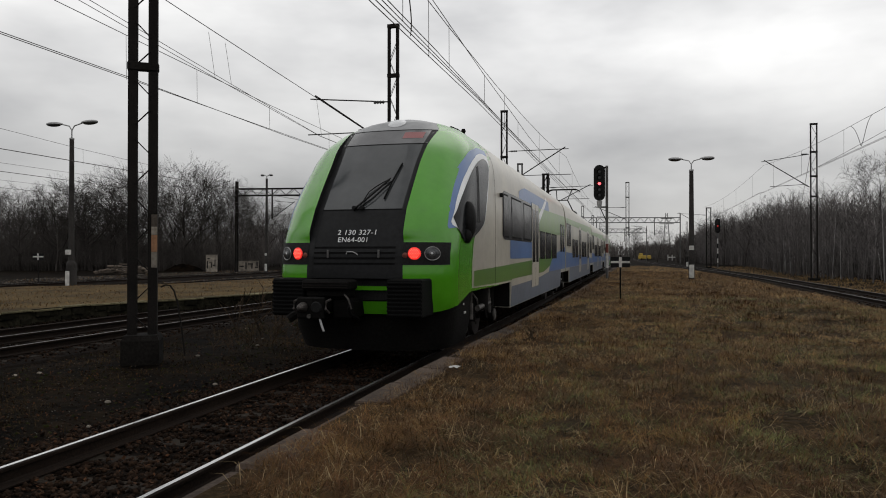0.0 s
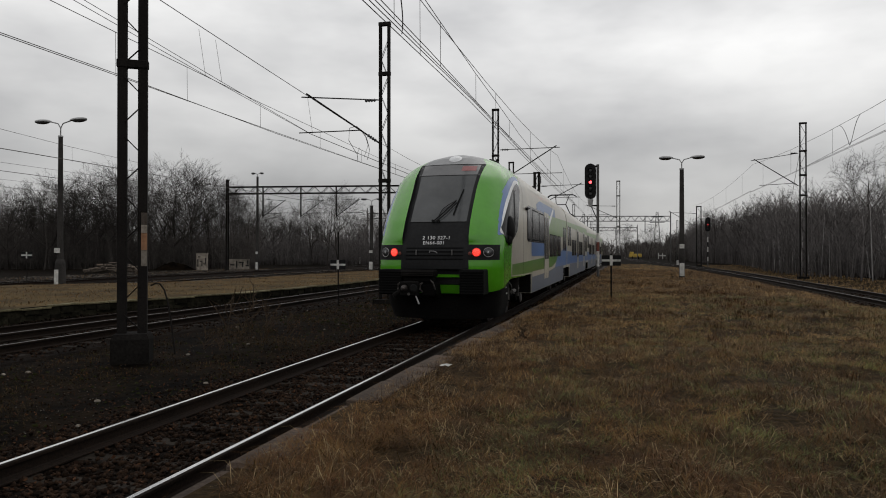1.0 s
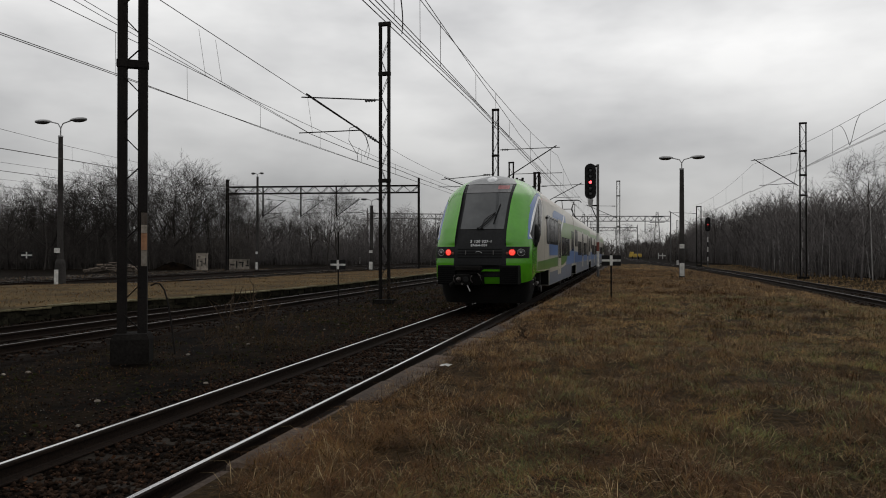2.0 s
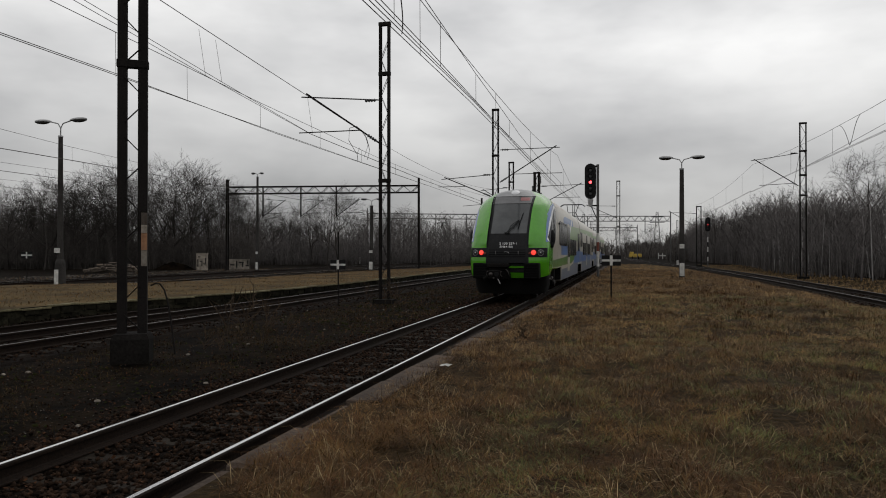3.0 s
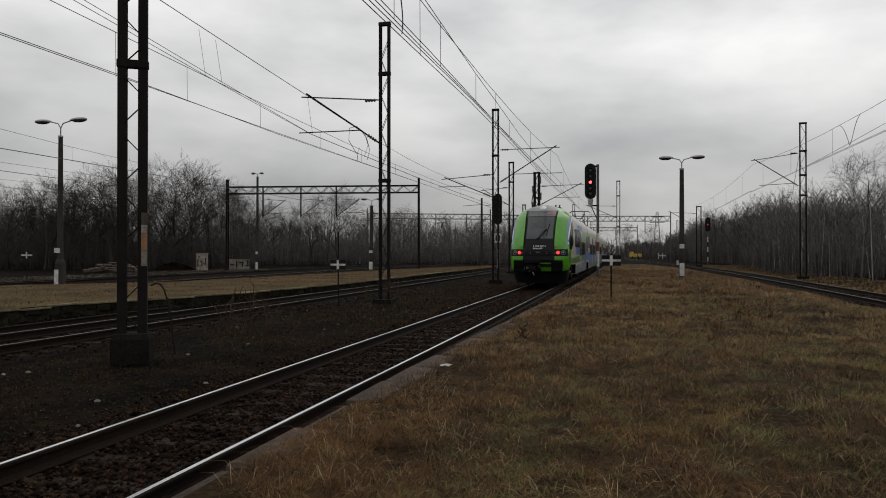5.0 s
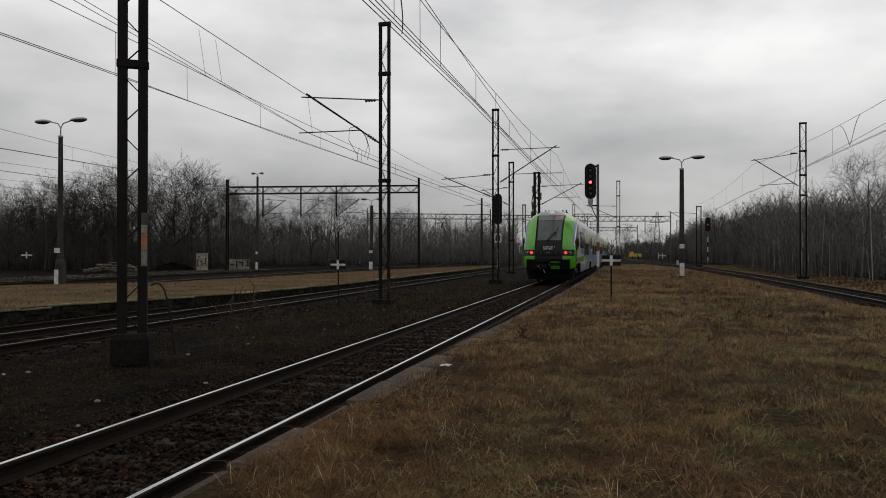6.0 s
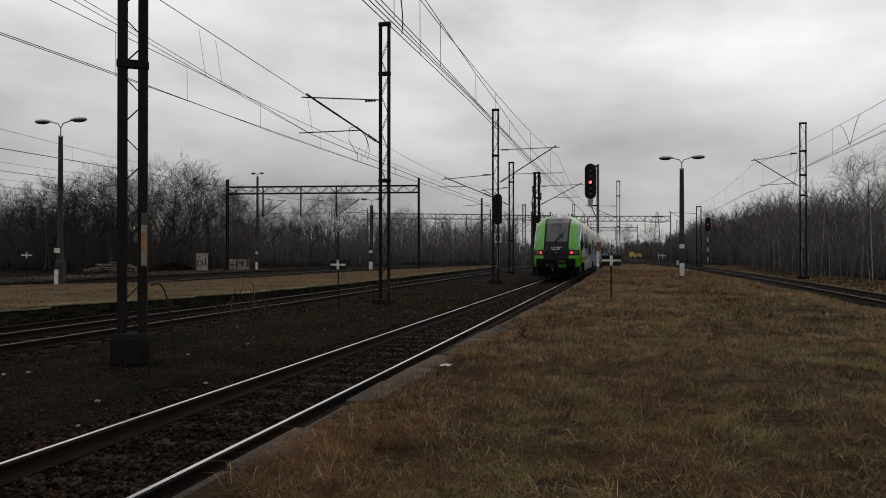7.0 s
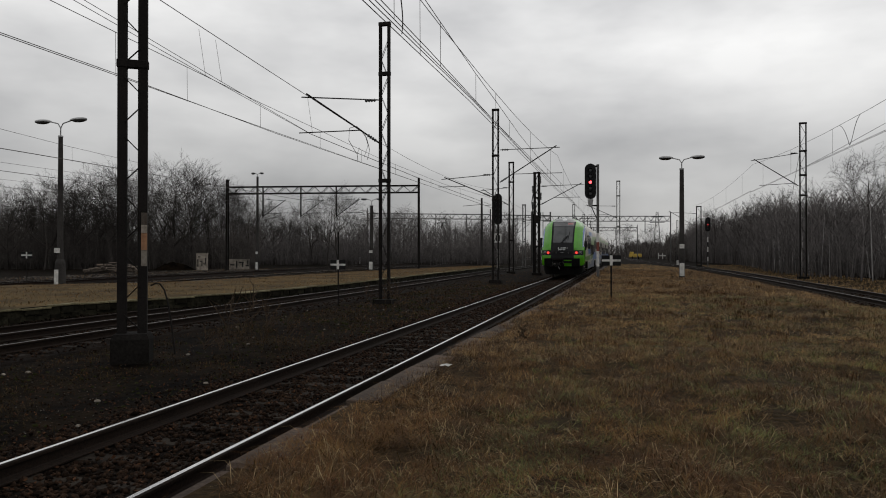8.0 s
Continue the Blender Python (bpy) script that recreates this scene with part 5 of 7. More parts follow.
def light_signal(x, y, z0, head, lens_z, lit, label, post_bands, back=False, dx=-0.45):
    """A colour-light signal; head: (bottom, top, width), dx: the head's offset from the post."""
    t = thing("railway_signal", pose(x, y, z0), label, "signal", "railway signals")
    zb, zt, w = head
    zc, h = (zb + zt) / 2 - z0, zt - zb
    g = Geo()
    g.prism([(a + dx, b + zc) for a, b in stadium(w, h)], -0.02, 0.03)
    part("backboard", g, M_BLACK, t, "black rounded backboard")
    g = Geo()
    g.prism([(a * 0.72 + dx, b * 0.9 + zc) for a, b in stadium(w, h)], 0.03, 0.22)
    box = part("lamp_box", g, M_BLACK, t)
    for k, lz in enumerate(lens_z):
        on = k == lit
        g = Geo()
        n = 14
        r = 0.08
        g.add([(dx + r * math.cos(2 * math.pi * i / n), -0.03, lz - z0 + r * math.sin(2 * math.pi * i / n)) for i in range(n)], [tuple(range(n))])
        part("lens", g, (G_SIGNAL if not back else G_SIGNALDIM) if on else M_LENSOFF, t, "lit red lens" if on else "dark unlit lens")
        g = Geo()
        for i in range(9):
            a0, a1 = math.radians(-10 + 200 * i / 9), math.radians(-10 + 200 * (i + 1) / 9)
            q = []
            for rr in (0.125, 0.14):
                for aa, l0 in ((a0, i), (a1, i + 1)):
                    q += [(dx + rr * math.cos(aa), -0.03, lz - z0 + rr * math.sin(aa)), (dx + rr * math.cos(aa), -0.28, lz - z0 + rr * math.sin(aa) - 0.02)]
            g.add(q, [(0, 2, 3, 1), (4, 5, 7, 6), (1, 3, 7, 5), (0, 4, 6, 2)])
        part("hood", g, M_BLACK, t)
    g = Geo()
    g.tube([(0, 0.1, -0.3), (0, 0.1, zt - z0 - 0.05)], 0.075, 10)
    part("post", g, M_STEEL2, t, "", True)
    for a, b, m in post_bands:
        g = Geo()
        g.tube([(0, 0.1, a - z0), (0, 0.1, b - z0)], 0.079, 10)
        part("painted_band", g, m, t)
    if dx:
        for q in (zb - z0 - 0.35, zt - z0 - 0.15):
            g = Geo()
            g.box((min(dx, 0) - 0.05, 0.03, q - 0.04), (max(dx, 0) + 0.05, 0.16, q + 0.04), 0.01)
            part("bracket", g, M_STEEL, t)
        g = Geo()
        g.beam((dx, 0.1, zb - z0 - 0.3), (0, 0.1, zb - z0 - 1.2), 0.05)
        part("stay", g, M_STEEL, t)
        g = Geo()
        g.tube([(dx, 0.05, zb - z0 - 0.4), (dx, 0.05, zb - z0)], [0.1, 0.16], 10)
        part("head_socket", g, M_ALU, t)
    return t


light_signal(-1.42, 40.0, 0.1, (4.63, 6.62, 0.62), [6.25, 5.92, 5.58, 5.25, 4.95], 2, "black colour-light railway signal showing red above the platform", [(2.25, 2.75, M_WHITE), (1.75, 2.25, M_REDPAINT), (0.9, 1.75, M_WHITE)], dx=-0.4)
light_signal(11.4, 105.6, -0.2, (4.67, 6.67, 0.7), [6.3, 5.98, 5.65, 5.3, 4.97], 2, "distant black railway signal showing a dim red light", [(3.2, 3.9, M_WHITE), (2.5, 3.2, M_BLACK), (1.8, 2.5, M_WHITE), (1.1, 1.8, M_BLACK), (0.5, 1.1, M_WHITE)], back=True, dx=0.0)
s2 = light_signal(-8.25, 47.0, -0.2, (3.55, 5.65, 0.56), [5.3, 4.95, 4.6, 4.25, 3.9], 9, "unlit black railway signal with a white post in the yard", [(0.6, 1.9, M_WHITE), (-0.2, 0.6, M_BLACK)], dx=0.0)
g = Geo()
g.box((-0.24, 0.0, 2.55), (0.24, 0.03, 3.15), 0.01)
pl = part("number_board", g, M_WHITE, s2, "small white board with dark marks")
for k, (a, b) in enumerate(((-0.15, -0.06), (0.03, 0.14))):
    g = Geo()
    g.box((a, -0.008, 2.65), (b, -0.002, 3.05), 0.002)
    part("mark", g, M_BLACK, pl)
for sx, sy, top in ((-11.2, 118, 4.2), (-14.5, 128, 4.4)):
    light_signal(sx, sy, -0.2, (2.6, top, 0.55), [3.9, 3.5, 3.1], 9, "far unlit railway signal on a banded post", [(1.6, 2.3, M_WHITE), (0.4, 1.0, M_WHITE)], dx=0.0)


def cross_sign(x, y, z0, zb, zt, w, label, rod=None, tilt=0):
    t = thing("track_sign", pose(x, y, z0, 0, 0, tilt), label, "sign", "track signs")
    g = Geo()
    g.tube([(0, 0.03, -0.3), (0, 0.03, (rod or zt + 0.05) - z0)], 0.025, 7)
    part("post", g, M_STEEL, t)
    g = Geo()
    g.box((-w / 2, 0, zb - z0), (w / 2, 0.012, zt - z0), 0.003)
    board = part("board", g, M_BLACK, t, "black sheet-metal board")
    h = zt - zb
    g = Geo()
    g.box((-w / 2 + 0.005, -0.006, (zb + zt) / 2 - z0 - h * 0.1), (w / 2 - 0.005, -0.001, (zb + zt) / 2 - z0 + h * 0.1), 0.001)
    part("white_bar", g, M_WHITE, board)
    g = Geo()
    g.box((-h * 0.13, -0.011, zb - z0 + 0.005), (h * 0.13, -0.007, zt - z0 - 0.005), 0.001)
    part("white_bar", g, M_WHITE, board)
    return t


cross_sign(-0.38, 21.7, 0.28, 1.27, 1.58, 0.56, "black track sign with a white cross on the grass")
cross_sign(-9.95, 23.6, -0.22, 1.06, 1.4, 0.58, "black track sign with a white cross beside the second track", 2.4)
cross_sign(-36.6, 36.7, -0.3, 1.3, 1.72, 0.85, "small weathered sign with a white cross by the sidings")


def gantry(p, q, top, zb, zt, droppers, label, steel=None, r=0.2):
    """A portal over several tracks: two posts, a lattice beam, hanging supports with arms."""
    p, q = Vector((*p, 0)), Vector((*q, 0))
    d = q - p
    t = thing("overhead_gantry", Matrix.Translation(p) @ Matrix.Rotation(math.atan2(d.y, d.x), 4, "Z"), label, "gantry", "overhead line gantries")
    L = d.length
    steel = steel or M_STEEL
    for x in (0, L):
        for s in (-1, 1):
            g = Geo()
            g.beam((x, s * r, -0.4), (x, s * r * 0.8, top), r * 0.85, 0.1)
            part("post_leg", g, steel, t)
        n = int(top / 0.9)
        g = Geo()
        for k in range(n):
            g.beam((x, -r, k * 0.9 + 0.1), (x, r, k * 0.9 + 0.85), 0.06, 0.04)
        tagged(part("post_lacing", g, steel, t), kind="stuff")
    for z in (zb, zt):
        for s in (-0.3, 0.3):
            g = Geo()
            g.beam((0, s, z), (L, s, z), 0.13)
            part("chord", g, steel, t)
    n = int(L / 0.8)
    for k in range(n):
        a, b = L * k / n, L * (k + 1) / n
        g = Geo()
        g.beam((a, -0.3, zb if k % 2 else zt), (b, -0.3, zt if k % 2 else zb), 0.13, 0.06)
        part("lattice_bar", g, steel, t)
        if k % 2:
            g = Geo()
            g.beam((a, 0.3, zb), (b, 0.3, zt), 0.05, 0.04)
            part("lattice_bar", g, steel, t)
    for f in droppers:
        x = L * f
        g = Geo()
        g.beam((x, 0, zt), (x, 0, zb - 2.6), 0.14)
        part("hanging_support", g, steel, t)
        g = Geo()
        g.tube([(x, 0, zb - 2.55), (x + 2.6, 0, zb - 0.7)], 0.04, 6)
        part("hanging_strut", g, steel, t)
        g = Geo()
        g.tube([(x + 0.4, 0, zb - 0.65), (x + 2.4, 0, zb - 0.8)], 0.025, 5)
        part("hanging_tie", g, steel, t)
        g = Geo()
        g.tube([(x + 0.6, 0, zb - 2.2), (x + 2.9, 0, zb - 2.15)], 0.025, 5)
        part("hanging_arm", g, steel, t)
    return t


gantry((-43.0, 70.5), (-21.7, 73.9), 9.85, 8.25, 9.0, (0.19, 0.39, 0.575), "dark lattice portal gantry across the sidings", r=0.24)
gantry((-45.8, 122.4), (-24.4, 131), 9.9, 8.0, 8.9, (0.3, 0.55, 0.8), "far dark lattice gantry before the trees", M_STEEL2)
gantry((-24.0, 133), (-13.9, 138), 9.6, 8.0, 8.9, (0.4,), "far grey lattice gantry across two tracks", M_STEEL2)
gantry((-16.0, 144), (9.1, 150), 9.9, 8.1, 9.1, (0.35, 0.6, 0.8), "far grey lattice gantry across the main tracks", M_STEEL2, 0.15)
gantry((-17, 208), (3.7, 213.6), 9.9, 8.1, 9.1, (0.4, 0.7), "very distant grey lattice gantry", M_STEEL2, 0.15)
for px, py, h in ((-21.5, 108, 10.5), (-15.2, 120, 9.0), (-17.5, 150, 9.5)):
    t = thing("concrete_pole", pose(px, py, -0.3), "plain grey concrete line pole", "pole", "concrete poles")
    g = Geo()
    g.tube([(0, 0, -0.2), (0, 0, h)], [0.22, 0.15], 8)
    part("shaft", g, M_LAMPPOST, t, "", True)
    g = Geo()
    g.tube([(0, 0, h - 1.0), (-3.0, 0, h - 1.2)], 0.04, 5)
    part("arm", g, M_STEEL, t)

# equipment boxes, far building, pylon, machine
def cabinet(x, y, w, d, h, label, marks):
    t = thing("relay_cabinet", pose(x, y, -0.35, 0, 0, 22), label, "cabinet", "trackside cabinets")
    g = Geo()
    g.box((-w / 2, -d / 2, 0), (w / 2, d / 2, h), 0.03)
    part("body", g, M_CONCRETE, t)
    g = Geo()
    g.box((-w / 2 - 0.05, -d / 2 - 0.05, h), (w / 2 + 0.05, d / 2 + 0.05, h + 0.08), 0.02)
    part("lid", g, M_CONCRETE, t)
    for a, b, c, e in marks:
        g = Geo()
        g.box((a, -d / 2 - 0.012, b), (a + c, -d / 2 - 0.003, b + e), 0.002)
        part("graffiti_mark", g, M_BLACK, t)


cabinet(-46.9, 71.6, 1.15, 0.8, 1.9, "white trackside cabinet with dark scrawled marks", [(-0.45, 0.4, 0.12, 0.9), (-0.2, 1.0, 0.3, 0.1), (0.0, 0.5, 0.1, 0.6), (0.2, 0.7, 0.28, 0.1), (0.38, 0.75, 0.1, 0.7), (-0.4, 1.5, 0.25, 0.1)])
cabinet(-45.0, 76.2, 2.5, 0.8, 1.15, "long pale trackside box covered with graffiti", [(-1.2, 0.3, 0.15, 0.8), (-0.9, 0.5, 0.5, 0.15), (-0.2, 0.25, 0.15, 0.8), (0.1, 0.8, 0.6, 0.14), (0.5, 0.3, 0.14, 0.6), (0.9, 0.4, 0.4, 0.15), (1.1, 0.6, 0.15, 0.5)])
for x in (-0.35, 0.35):
    t = tagged(part("marker_post", Geo().box((-47 + x - 0.06, 120.74, -0.4), (-47 + x + 0.06, 120.86, 2.3), 0.02), M_WHITE), "thin white marker post by the sidings", "post", "white marker posts")

house = thing("building", pose(-21, 434, 0, 0, 0, 12), "small grey building in the hazy distance", "building")
g = Geo()
g.box((-7, -5, -1), (7, 5, 6.2), 0.05)
wall = part("wall", g, M_WALLFAR, house)
part("roof", Geo().add([(-7.6, -5.6, 6.2), (7.6, -5.6, 6.2), (7.6, 5.6, 6.2), (-7.6, 5.6, 6.2), (-7.6, 0, 9.4), (7.6, 0, 9.4)], [(0, 1, 5, 4), (2, 3, 4, 5), (0, 4, 3), (1, 2, 5), (3, 2, 1, 0)]), M_ROOFFAR, house, "grey pitched roof")
for x in (-5, -2.5, 0, 2.5, 5):
    for z in (1.2, 4.0):
        part("window", Geo().box((x - 0.5, -5.05, z), (x + 0.5, -4.98, z + 1.3), 0.02), M_SIDEGLASS, wall)
pyl = thing("power_pylon", pose(18, 417, 0), "distant grey lattice power pylon", "pylon")
g = Geo()
for s in (-1, 1):
    for r_ in (-1, 1):
        g.beam((s * 2.2, r_ * 2.2, -0.5), (s * 0.5, r_ * 0.5, 25), 0.22)
part("tower_legs", g, M_STEEL2, pyl)
for k in range(10):
    w0, w1 = 2.2 - 0.17 * k, 2.2 - 0.17 * (k + 1)
    g = Geo()
    g.beam((-w0, -w0, 2.5 * k), (w1, -w1, 2.5 * (k + 1)), 0.12)
    part("tower_brace", g, M_STEEL2, pyl)
    g = Geo()
    g.beam((w0, -w0, 2.5 * k), (-w1, -w1, 2.5 * (k + 1)), 0.12)
    part("tower_brace", g, M_STEEL2, pyl)
for z, w in ((19, 4.0), (22, 3.2)):
    part("cross_arm", Geo().beam((-w, 0, z), (w, 0, z), 0.25, 0.4), M_STEEL2, pyl)
van = thing("track_machine", pose(3.3, 227, -0.2), "small yellow track machine parked in the distance", "machine")
part("body", Geo().box((-1.9, -1.5, 0.5), (1.9, 2.6, 1.6), 0.12), M_YELLOW, van)
part("cab", Geo().box((-1.7, -1.4, 1.6), (-0.5, 0.6, 2.2), 0.12), M_YELLOW, van)
for x in (-0.9, 0.9):
    for y in (-1.3, 2.2):
        part("wheel", Geo().tube([(x - 0.15, y, 0.45), (x + 0.15, y, 0.45)], 0.45, 12), M_RUBBER, van)

tagged(part("marker_post", Geo().box((7.52, 110.3, -0.3), (7.82, 110.45, 0.55), 0.03), M_WHITE), "short white marker post beside the curved track", "post", "white marker posts")
# low white barrier far down the line
barrier = thing("barrier", pose(12.3, 241, -0.3), "low white barrier far beside the line", "barrier")
for x in (-1.5, -0.2, 1.4):
    part("barrier_post", Geo().box((x - 0.12, -0.1, 0), (x + 0.12, 0.1, 1.9 if x < 0 else 1.4), 0.03), M_WHITE, barrier)
part("barrier_rail", Geo().box((-1.6, -0.14, 0.9), (1.6, -0.1, 1.25), 0.03), M_WHITE, barrier)
# heap of dark earth beside the logs
g = Geo()
hr = random.Random(15)
us, vs = 22, 8
for j in range(vs + 1):
    for i in range(us + 1):
        a, b = -1 + 2 * i / us, -1 + 2 * j / vs
        top = max(0.0, 1 - abs(a) ** 2.4) * max(0.0, 1 - b * b)
        g.v.append((-51.4 + 2.3 * a, 72.8 + 0.6 * a + 0.9 * b, -0.5 + top * (0.85 + 0.25 * hr.random())))
g.f = [(j * (us + 1) + i, j * (us + 1) + i + 1, (j + 1) * (us + 1) + i + 1, (j + 1) * (us + 1) + i) for j in range(vs) for i in range(us)]
g.m = [0] * len(g.f)
tagged(part("earth_heap", g, M_SOIL), "low heap of black earth beside the logs", "heap")

# log pile by the sidings
pile = thing("log_pile", pose(-49.5, 60.5, -0.35, 0, 0, 20), "heap of cut pale logs and branches", "log pile")
lr = random.Random(4)
for k in range(60):
    a = lr.uniform(-2.6, 2.6)
    z = 0.12 + lr.random() * max(0.1, 1.0 - abs(a) * 0.3)
    q = lr.uniform(-1.4, 1.4)
    L = lr.uniform(0.5, 1.7)
    yy = lr.uniform(-0.8, 0.6)
    part("log", Geo().tube([(a - L / 2 * math.cos(q), yy - L / 2 * math.sin(q), z + lr.uniform(-0.06, 0.1)), (a + L / 2 * math.cos(q), yy + L / 2 * math.sin(q), z + lr.uniform(-0.06, 0.1))], lr.uniform(0.05, 0.12), 7), M_LOG, pile)
# ---- trees and woods ----
class Twigs:
    """Tapered three-sided branches gathered as arrays."""

    def __init__(self):
        self.p, self.t, self.n = [], [], 0

    def segment(self, a, b, ra, rb, tip=False):
        d = b - a
        L = np.linalg.norm(d) + 1e-9
        d = d / L
        s = np.cross(d, (0.3, 0.2, 0.93))
        s /= np.linalg.norm(s) + 1e-9
        u = np.cross(s, d)
        ring = [math.cos(q) * s + math.sin(q) * u for q in (0.0, 2.094, 4.189)]
        k = self.n
        self.p += [a + ra * r for r in ring]
        if tip:
            self.p.append(b)
            self.t += [(k, k + 1, k + 3), (k + 1, k + 2, k + 3), (k + 2, k, k + 3)]
            self.n += 4
        else:
            self.p += [b + rb * r for r in ring]
            for i in range(3):
                j = (i + 1) % 3
                self.t += [(k + i, k + j, k + 3 + j), (k + i, k + 3 + j, k + 3 + i)]
            self.n += 6


def grow(tw, r, p, d, L, rad, level, kids, up):
    """A branch from p along d; further branches leave it, down to the twigs."""
    last = level == len(kids)
    n = 2 if last else (6 if level == 0 else 4 if level == 1 else 3)
    pts = [p]
    q, e = p, d
    for i in range(n):
        e = e + r.normal(0, 0.07 if level == 0 else 0.11, 3) + np.array((0, 0, up * (0.06 if level else 0.02)))
        e /= np.linalg.norm(e)
        q = q + e * L / n
        pts.append(q)
    for i in range(n):
        ra, rb = rad * (1 - 0.8 * i / n), rad * (1 - 0.8 * (i + 1) / n)
        tw.segment(pts[i], pts[i + 1], ra, rb, last and i == n - 1)
    if last:
        return
    for k in range(kids[level]):
        f = (0.22 + 0.78 * (k + r.random()) / kids[level]) if level == 0 else (0.25 + 0.75 * (k + r.random()) / kids[level])
        i = min(int(f * n), n - 1)
        w = f * n - i
        b = pts[i] * (1 - w) + pts[i + 1] * w
        axis = pts[i + 1] - pts[i]
        axis /= np.linalg.norm(axis)
        v = np.cross(axis, r.normal(0, 1, 3))
        v /= np.linalg.norm(v) + 1e-9
        open_ = r.uniform(0.55, 0.95) if level == 0 else r.uniform(0.5, 1.0)
        nd = axis * math.cos(open_) + v * math.sin(open_)
        nl = L * (0.62 * (1.15 - 0.6 * f) if level == 0 else r.uniform(0.42, 0.66))
        grow(tw, r, b, nd, nl, max(rad * (1 - 0.75 * f) * 0.55, 0.011), level + 1, kids, up)


def tree_mesh(seed, height, kids, up, rad):
    r = np.random.default_rng(seed)
    tw = Twigs()
    grow(tw, r, np.array((0.0, 0.0, -0.2)), np.array((0.0, 0.0, 1.0)), height * 0.86, rad, 0, kids, up)
    me = bpy.data.meshes.new("bare_tree")
    me.from_pydata([tuple(v) for v in tw.p], [], tw.t)
    me.materials.append(M_BARK)
    me.update()
    return me


TREE_KINDS = [tree_mesh(s, 10.0, k, u, 0.17) for s, k, u in ((3, (12, 6, 5, 4), 1.6), (5, (11, 7, 5, 4), 2.2), (8, (13, 6, 5, 4), 1.2), (13, (11, 7, 5, 4), 1.8))]
TREE_TALL = tree_mesh(21, 10.0, (11, 7, 5, 3), 0.7, 0.14)


def bare_tree(mesh, x, y, h, turn, label, z=-0.35, wide=1.0):
    ob = new("bare_tree", mesh)
    ob.matrix_basis = pose(x, y, z, 0, 0, turn) @ Matrix.Diagonal((h / 10 * wide, h / 10 * wide, h / 10, 1))
    return tagged(ob, label, "tree", "bare winter trees")


CA, SA = math.cos(radians(14.4)), math.sin(radians(14.4))


def spot(bearing, depth):
    """A place in the plan by its bearing off the yard's axis (in 1250ths) and its distance along it."""
    u = bearing / 1250 * depth
    return u * CA - depth * SA, u * SA + depth * CA


tr = random.Random(11)
for off, depth, h in ((-640, 88, 10.2), (-705, 86, 9.4), (-770, 87, 9.0), (-830, 88, 8.8), (-598, 89, 10.4), (-560, 86, 11.0), (-515, 88, 11.4), (-478, 87, 11.5), (-448, 90, 11.2), (-418, 92, 10.2), (-735, 94, 9.6),
                      (-392, 94, 9.2), (-350, 96, 9.2), (-540, 96, 10.8), (-668, 95, 10.4), (-500, 92, 10.6), (-462, 95, 11.0), (-620, 92, 10.2), (-585, 94, 9.8), (-370, 99, 8.6), (-330, 100, 8.2)):
    x, y = spot(off, depth)
    bare_tree(TREE_KINDS[tr.randrange(4)], x, y, h, tr.uniform(0, 360), "bare dark winter tree with a rounded crown of fine twigs", wide=tr.uniform(1.05, 1.3))
for off, depth, h in ((-205, 112, 11.4), (-185, 108, 10.4), (-228, 118, 9.2), (-78, 150, 11.0), (-68, 154, 10.0), (-300, 120, 8.4), (-262, 122, 8.2), (-140, 130, 8.6), (-100, 134, 8.4), (-40, 140, 8.6), (0, 150, 9.0), (40, 160, 9.0)):
    x, y = spot(off, depth)
    bare_tree(TREE_KINDS[tr.randrange(4)] if h < 10 else TREE_TALL, x, y, h, tr.uniform(0, 360), "bare slender tree standing out above the far thicket")
x, y = spot(756, 66)
bare_tree(TREE_TALL, x, y, 10.4, 40, "tall bare tree rising above the birch wood", 0.0, 1.15)
for off, depth, h in ((722, 70, 7.9), (552, 94, 8.2), (600, 84, 8.0), (660, 76, 7.4), (516, 106, 8.0), (790, 62, 7.8), (480, 125, 8.4)):
    x, y = spot(off, depth)
    bare_tree(TREE_KINDS[tr.randrange(4)], x, y, h, tr.uniform(0, 360), "bare young tree at the edge of the birch wood", -0.1, 0.8)
x, y = spot(326, 255)
bare_tree(TREE_KINDS[2], x, y, 10.5, 10, "solitary bare tree far down the line", -0.3, 1.2)
x, y = spot(362, 170)
bare_tree(TREE_KINDS[0], x, y, 7.5, 80, "low bare tree beside the far tracks", -0.3, 1.1)


